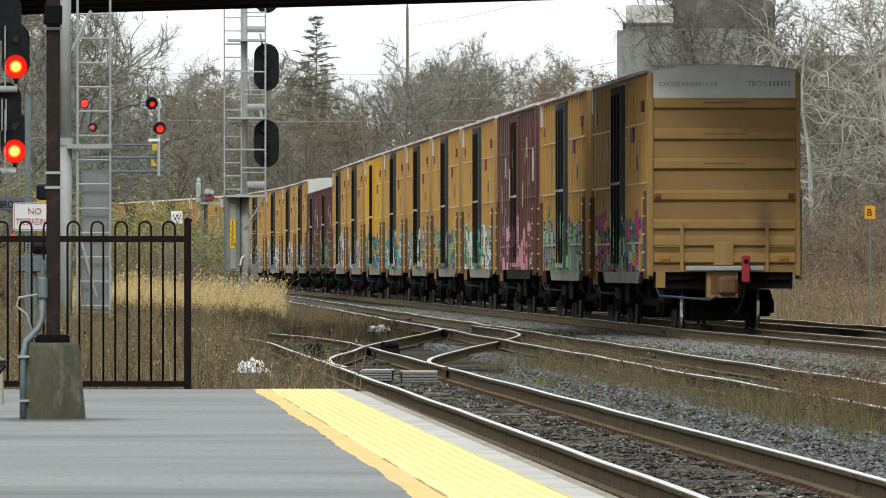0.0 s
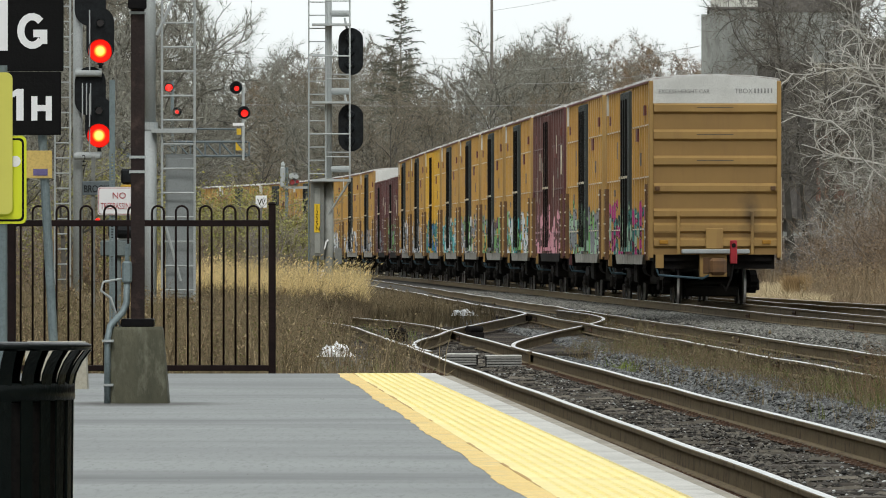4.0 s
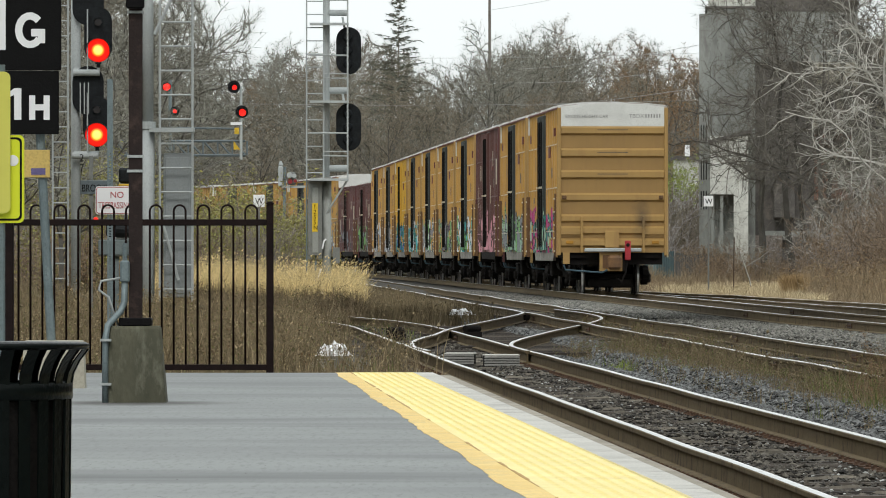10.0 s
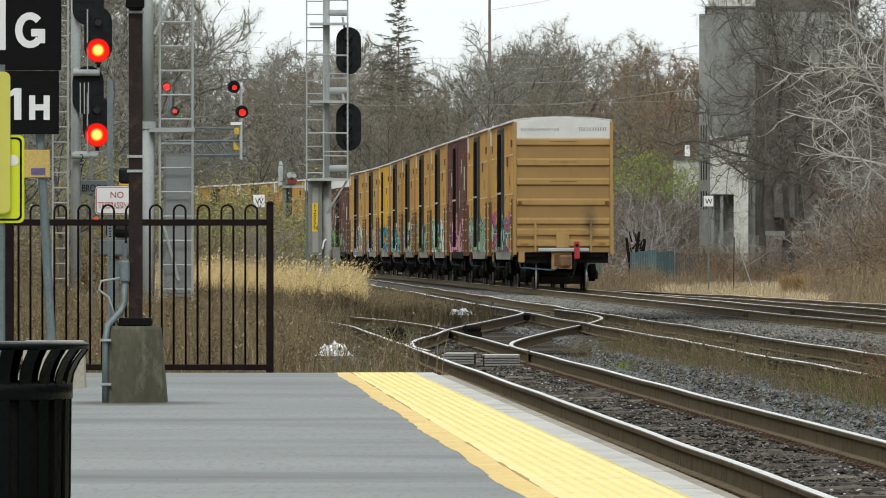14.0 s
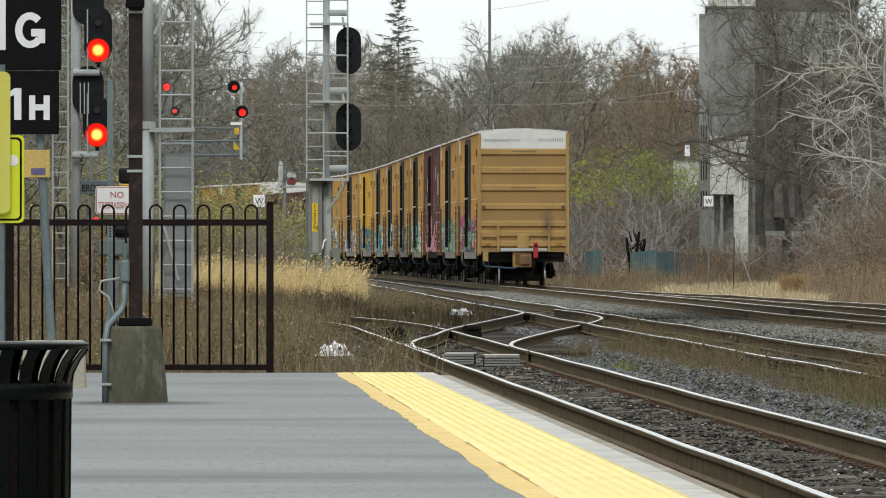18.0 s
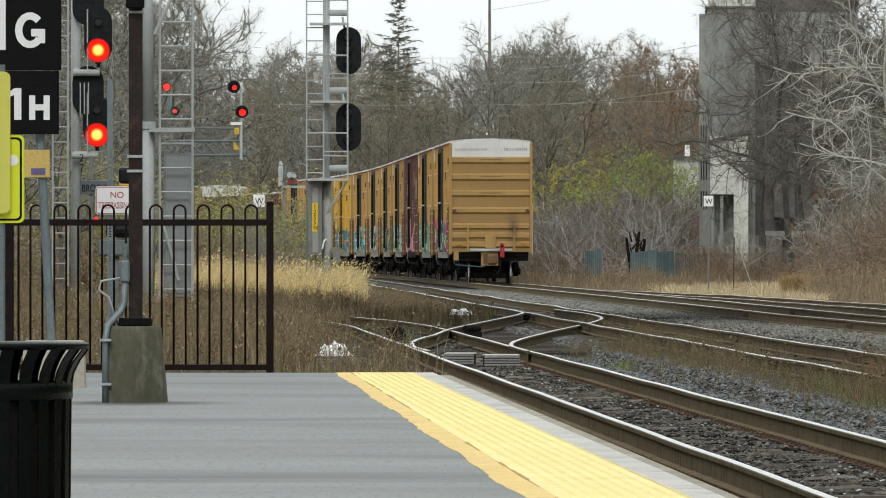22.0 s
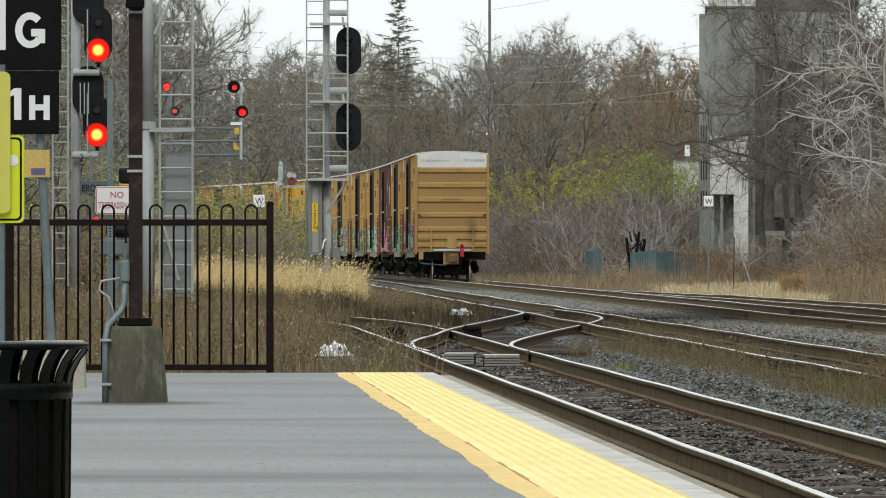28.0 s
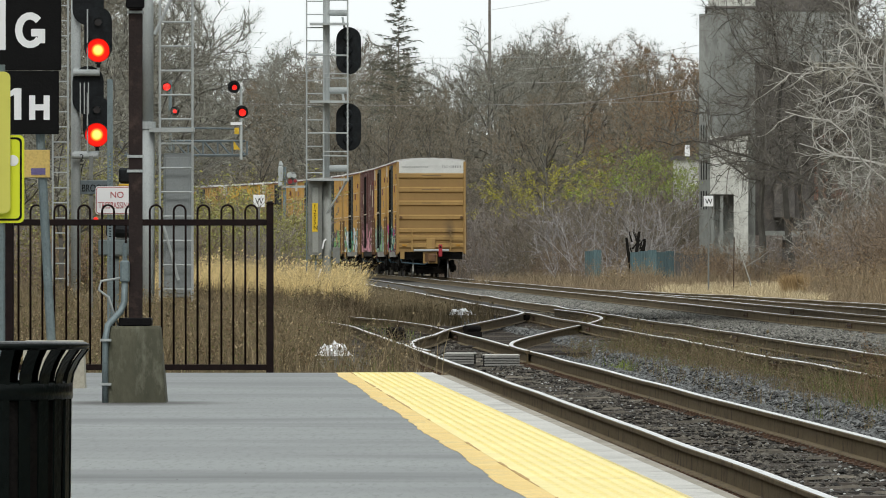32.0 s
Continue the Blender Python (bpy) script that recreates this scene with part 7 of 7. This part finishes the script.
stones("gravel", "pale grey ballast shoulder of the main line", 42000, 120, 330, lambda y: main_x(y) - 3.3, lambda y: main_x(y) - 0.85, lambda x, y: max(bed_z(x, y, main_x, main_z(y) - 0.2, 2.4), ground_z(x, y)), 0.02, 0.046)
stones("gravel", "ballast stones inside and beyond the main line", 9000, 150, 330, lambda y: main_x(y) - 0.7, lambda y: far_x(y) + 2.2, lambda x, y: Z_FAR - 0.19, 0.03, 0.06)


def rag(x, y, z, w, h, seed, label):
    """A crumpled pale plastic sheet."""
    rg = random.Random(seed)
    nx, ny = 9, 7
    s = Solid()
    v = [(x + w * (i / (nx - 1) - 0.5) + rg.gauss(0, 0.02), y + 0.5 * (j / (ny - 1) - 0.5) + rg.gauss(0, 0.03),
          z + h * math.sin(math.pi * i / (nx - 1)) ** 0.3 * math.sin(math.pi * j / (ny - 1)) ** 0.3 * rg.uniform(0.45, 1.0)) for j in range(ny) for i in range(nx)]
    s.add(v, [(j * nx + i, j * nx + i + 1, (j + 1) * nx + i + 1, (j + 1) * nx + i) for j in range(ny - 1) for i in range(nx - 1)])
    low = [(p[0], p[1], z - 0.05) for p in v]
    s.add(low, [(j * nx + i, (j + 1) * nx + i, (j + 1) * nx + i + 1, j * nx + i + 1) for j in range(ny - 1) for i in range(nx - 1)])
    thing("plastic_litter", label, "litter", group="litter", solid=s, mats=M_SIGNW)


rag(-1.63, 143, -0.12, 0.50, 0.24, 3, "crumpled white plastic litter in the weeds")
rag(0.42, 214, 0.02, 0.56, 0.18, 4, "torn white plastic litter beside the siding")
blades("green_weeds", "grey-green stalks among the brown weeds by the fence", M_GREEN, spots(240, 101, 180, lambda y: -0.047 * y - 1, lambda y: near_x(y) - 1.6, 0.6, 1.1), 7, 0.25, 0.7, 0.006, 0.15, 0.0, "weeds")

blades("sprig", "small green sprigs beside the platform rail", M_GREEN, [(1.52, 68.0, 0.7), (1.53, 68.1, 0.6), (2.15, 57.5, 0.6), (0.55, 93, 0.5), (1.70, 62, 0.4)], 14, 0.12, 0.26, 0.006, 0.35, 0.0, "weeds")
blades("weeds", "taller tangled weeds between the tracks", M_WEED, clumps(7, 8, 84, 104, lambda y: near_x(y) + 2.6, lambda y: mid_x(y) - 0.7, 0.7, 1.3, 0.3, 2.0), 16, 0.25, 0.62, 0.0032, 0.32, 0.06, "weeds")
blades("green_weeds", "taller green stalks between the tracks", M_GREEN, clumps(10, 8, 84, 106, lambda y: near_x(y) + 2.6, lambda y: mid_x(y) - 0.7, 0.6, 1.2, 0.3, 2.0), 12, 0.15, 0.5, 0.004, 0.22, 0.0, "weeds")
# splintered bits of timber on the platform track
M_CHIP = mat("pale_splinter", (0.24, 0.215, 0.175), (0.15, 0.135, 0.11), 0.9, scale=4, random_tint=0.35)
chip = Solid().rings([[(-0.2, -0.02, 0), (0.2, -0.03, 0), (0.24, 0.02, 0), (-0.16, 0.03, 0)], [(-0.17, -0.015, 0.018), (0.18, -0.02, 0.02), (0.2, 0.015, 0.018), (-0.14, 0.02, 0.014)]]).mesh("timber_splinter", M_CHIP)
for q in range(80):
    y = rng.uniform(54, 140)
    ob = new("timber_splinter", chip)
    ob.matrix_basis = pose(near_x(y) + rng.uniform(-0.6, 0.6), y, Z_NEAR - 0.182, 0, rng.uniform(-3, 3), rng.uniform(-25, 25))
    ob.scale = (rng.uniform(0.2, 0.75), 0.6, 1)
    tagged(ob, "pale splinter of sleeper timber lying between the rails", "timber scrap", "timber splinters")
blades("straw_grass", "scattered pale stalks among the weeds behind the fence", M_STRAW2, spots(420, 104, 205, lambda y: -0.047 * y - 1, lambda y: near_x(min(y, 176)) - 1.5), 8, 0.3, 0.95, 0.0045, 0.3, 0.05)
# tangled seed weeds
M_SEED = mat("seed_brown", (0.225, 0.145, 0.08), (0.155, 0.102, 0.06), 0.95, scale=2, random_tint=0.4)
M_OLIVE = mat("olive_leaf", (0.13, 0.135, 0.045), (0.16, 0.14, 0.05), 0.9, scale=2, random_tint=0.35)
seedy("seed_weeds", "tangled brown and olive seed weeds between the tracks", (M_WEED, M_SEED, M_OLIVE, M_GREEN), clumps(34, 7, 82, 150, lambda y: near_x(y) + 2.35, lambda y: mid_x(y) - 0.8, 0.6, 1.2, 0.35, 2.5), 9, 0.15, 0.52, 14, 0.010, 0.25)
seedy("seed_weeds", "tall rusty weed stalks beside the siding", (M_SEED, M_WEED, M_OLIVE), clumps(9, 6, 84, 104, lambda y: near_x(y) + 2.8, lambda y: mid_x(y) - 0.4, 0.9, 1.3, 0.2, 2.0), 8, 0.35, 0.75, 22, 0.010, 0.14)
seedy("seed_weeds", "low dry weeds inside the siding rails", (M_WEED, M_SEED, M_OLIVE), clumps(30, 5, 95, 200, lambda y: mid_x(y) - 0.65, lambda y: mid_x(y) + 0.65, 0.5, 0.9), 8, 0.12, 0.36, 10, 0.015, 0.22)
seedy("seed_weeds", "dry weeds with dark seeds and yellowing leaves behind the fence", (M_WEED, M_SEED, M_STRAW2, M_OLIVE), spots(620, 101, 190, lambda y: -0.047 * y - 1, lambda y: near_x(min(y, 176)) - 1.5), 8, 0.35, 1.0, 12, 0.018, 0.2)
seedy("seed_weeds", "feathery dry weeds beyond the far track", (M_SEDGE, M_TAWNY, M_STRAW2), off_clearing(spots(620, 240, 380, lambda y: far_x(y) + 5.0, lambda y: 0.06 * y + 1, 0.7, 1.3)), 8, 0.4, 1.2, 10, 0.035, 0.2)
seedy("seed_weeds", "feathery straw-coloured stalks round the signal mast", (M_STRAW, M_STRAW2), spots(260, 235, 285, lambda y: -0.03 * y, lambda y: -0.009 * y, 0.8, 1.25), 8, 0.6, 1.2, 12, 0.025, 0.22)
blades("green_weeds", "bright green tuft on the gravel between the tracks", mat("fresh_green", (0.16, 0.22, 0.035), (0.22, 0.24, 0.05), 0.9, scale=2, random_tint=0.3), [(3.17 + rng.gauss(0, 0.12), 122.5 + rng.gauss(0, 0.5), rng.uniform(0.5, 0.9)) for q in range(14)] + [(2.4 + rng.gauss(0, 0.25), 132 + rng.gauss(0, 1.5), rng.uniform(0.4, 0.7)) for q in range(14)], 14, 0.1, 0.3, 0.005, 0.35, 0.0, "weeds")


def motions():
    """The train leaves at a steady pace; its last wheels roll."""
    times = [2.0 * q for q in range(17)]
    for i, c in enumerate(cars):
        walk(c, [(t, car_pose(i, t)) for t in times])
    for w in TAIL_AXLES:
        base = w.matrix_basis.translation.copy()
        step = 1 / 15
        walk(w, [(q * step, Matrix.Translation(base) @ Matrix.Rotation(-SPEED * q * step / 0.457, 4, "X")) for q in range(481)])


motions()
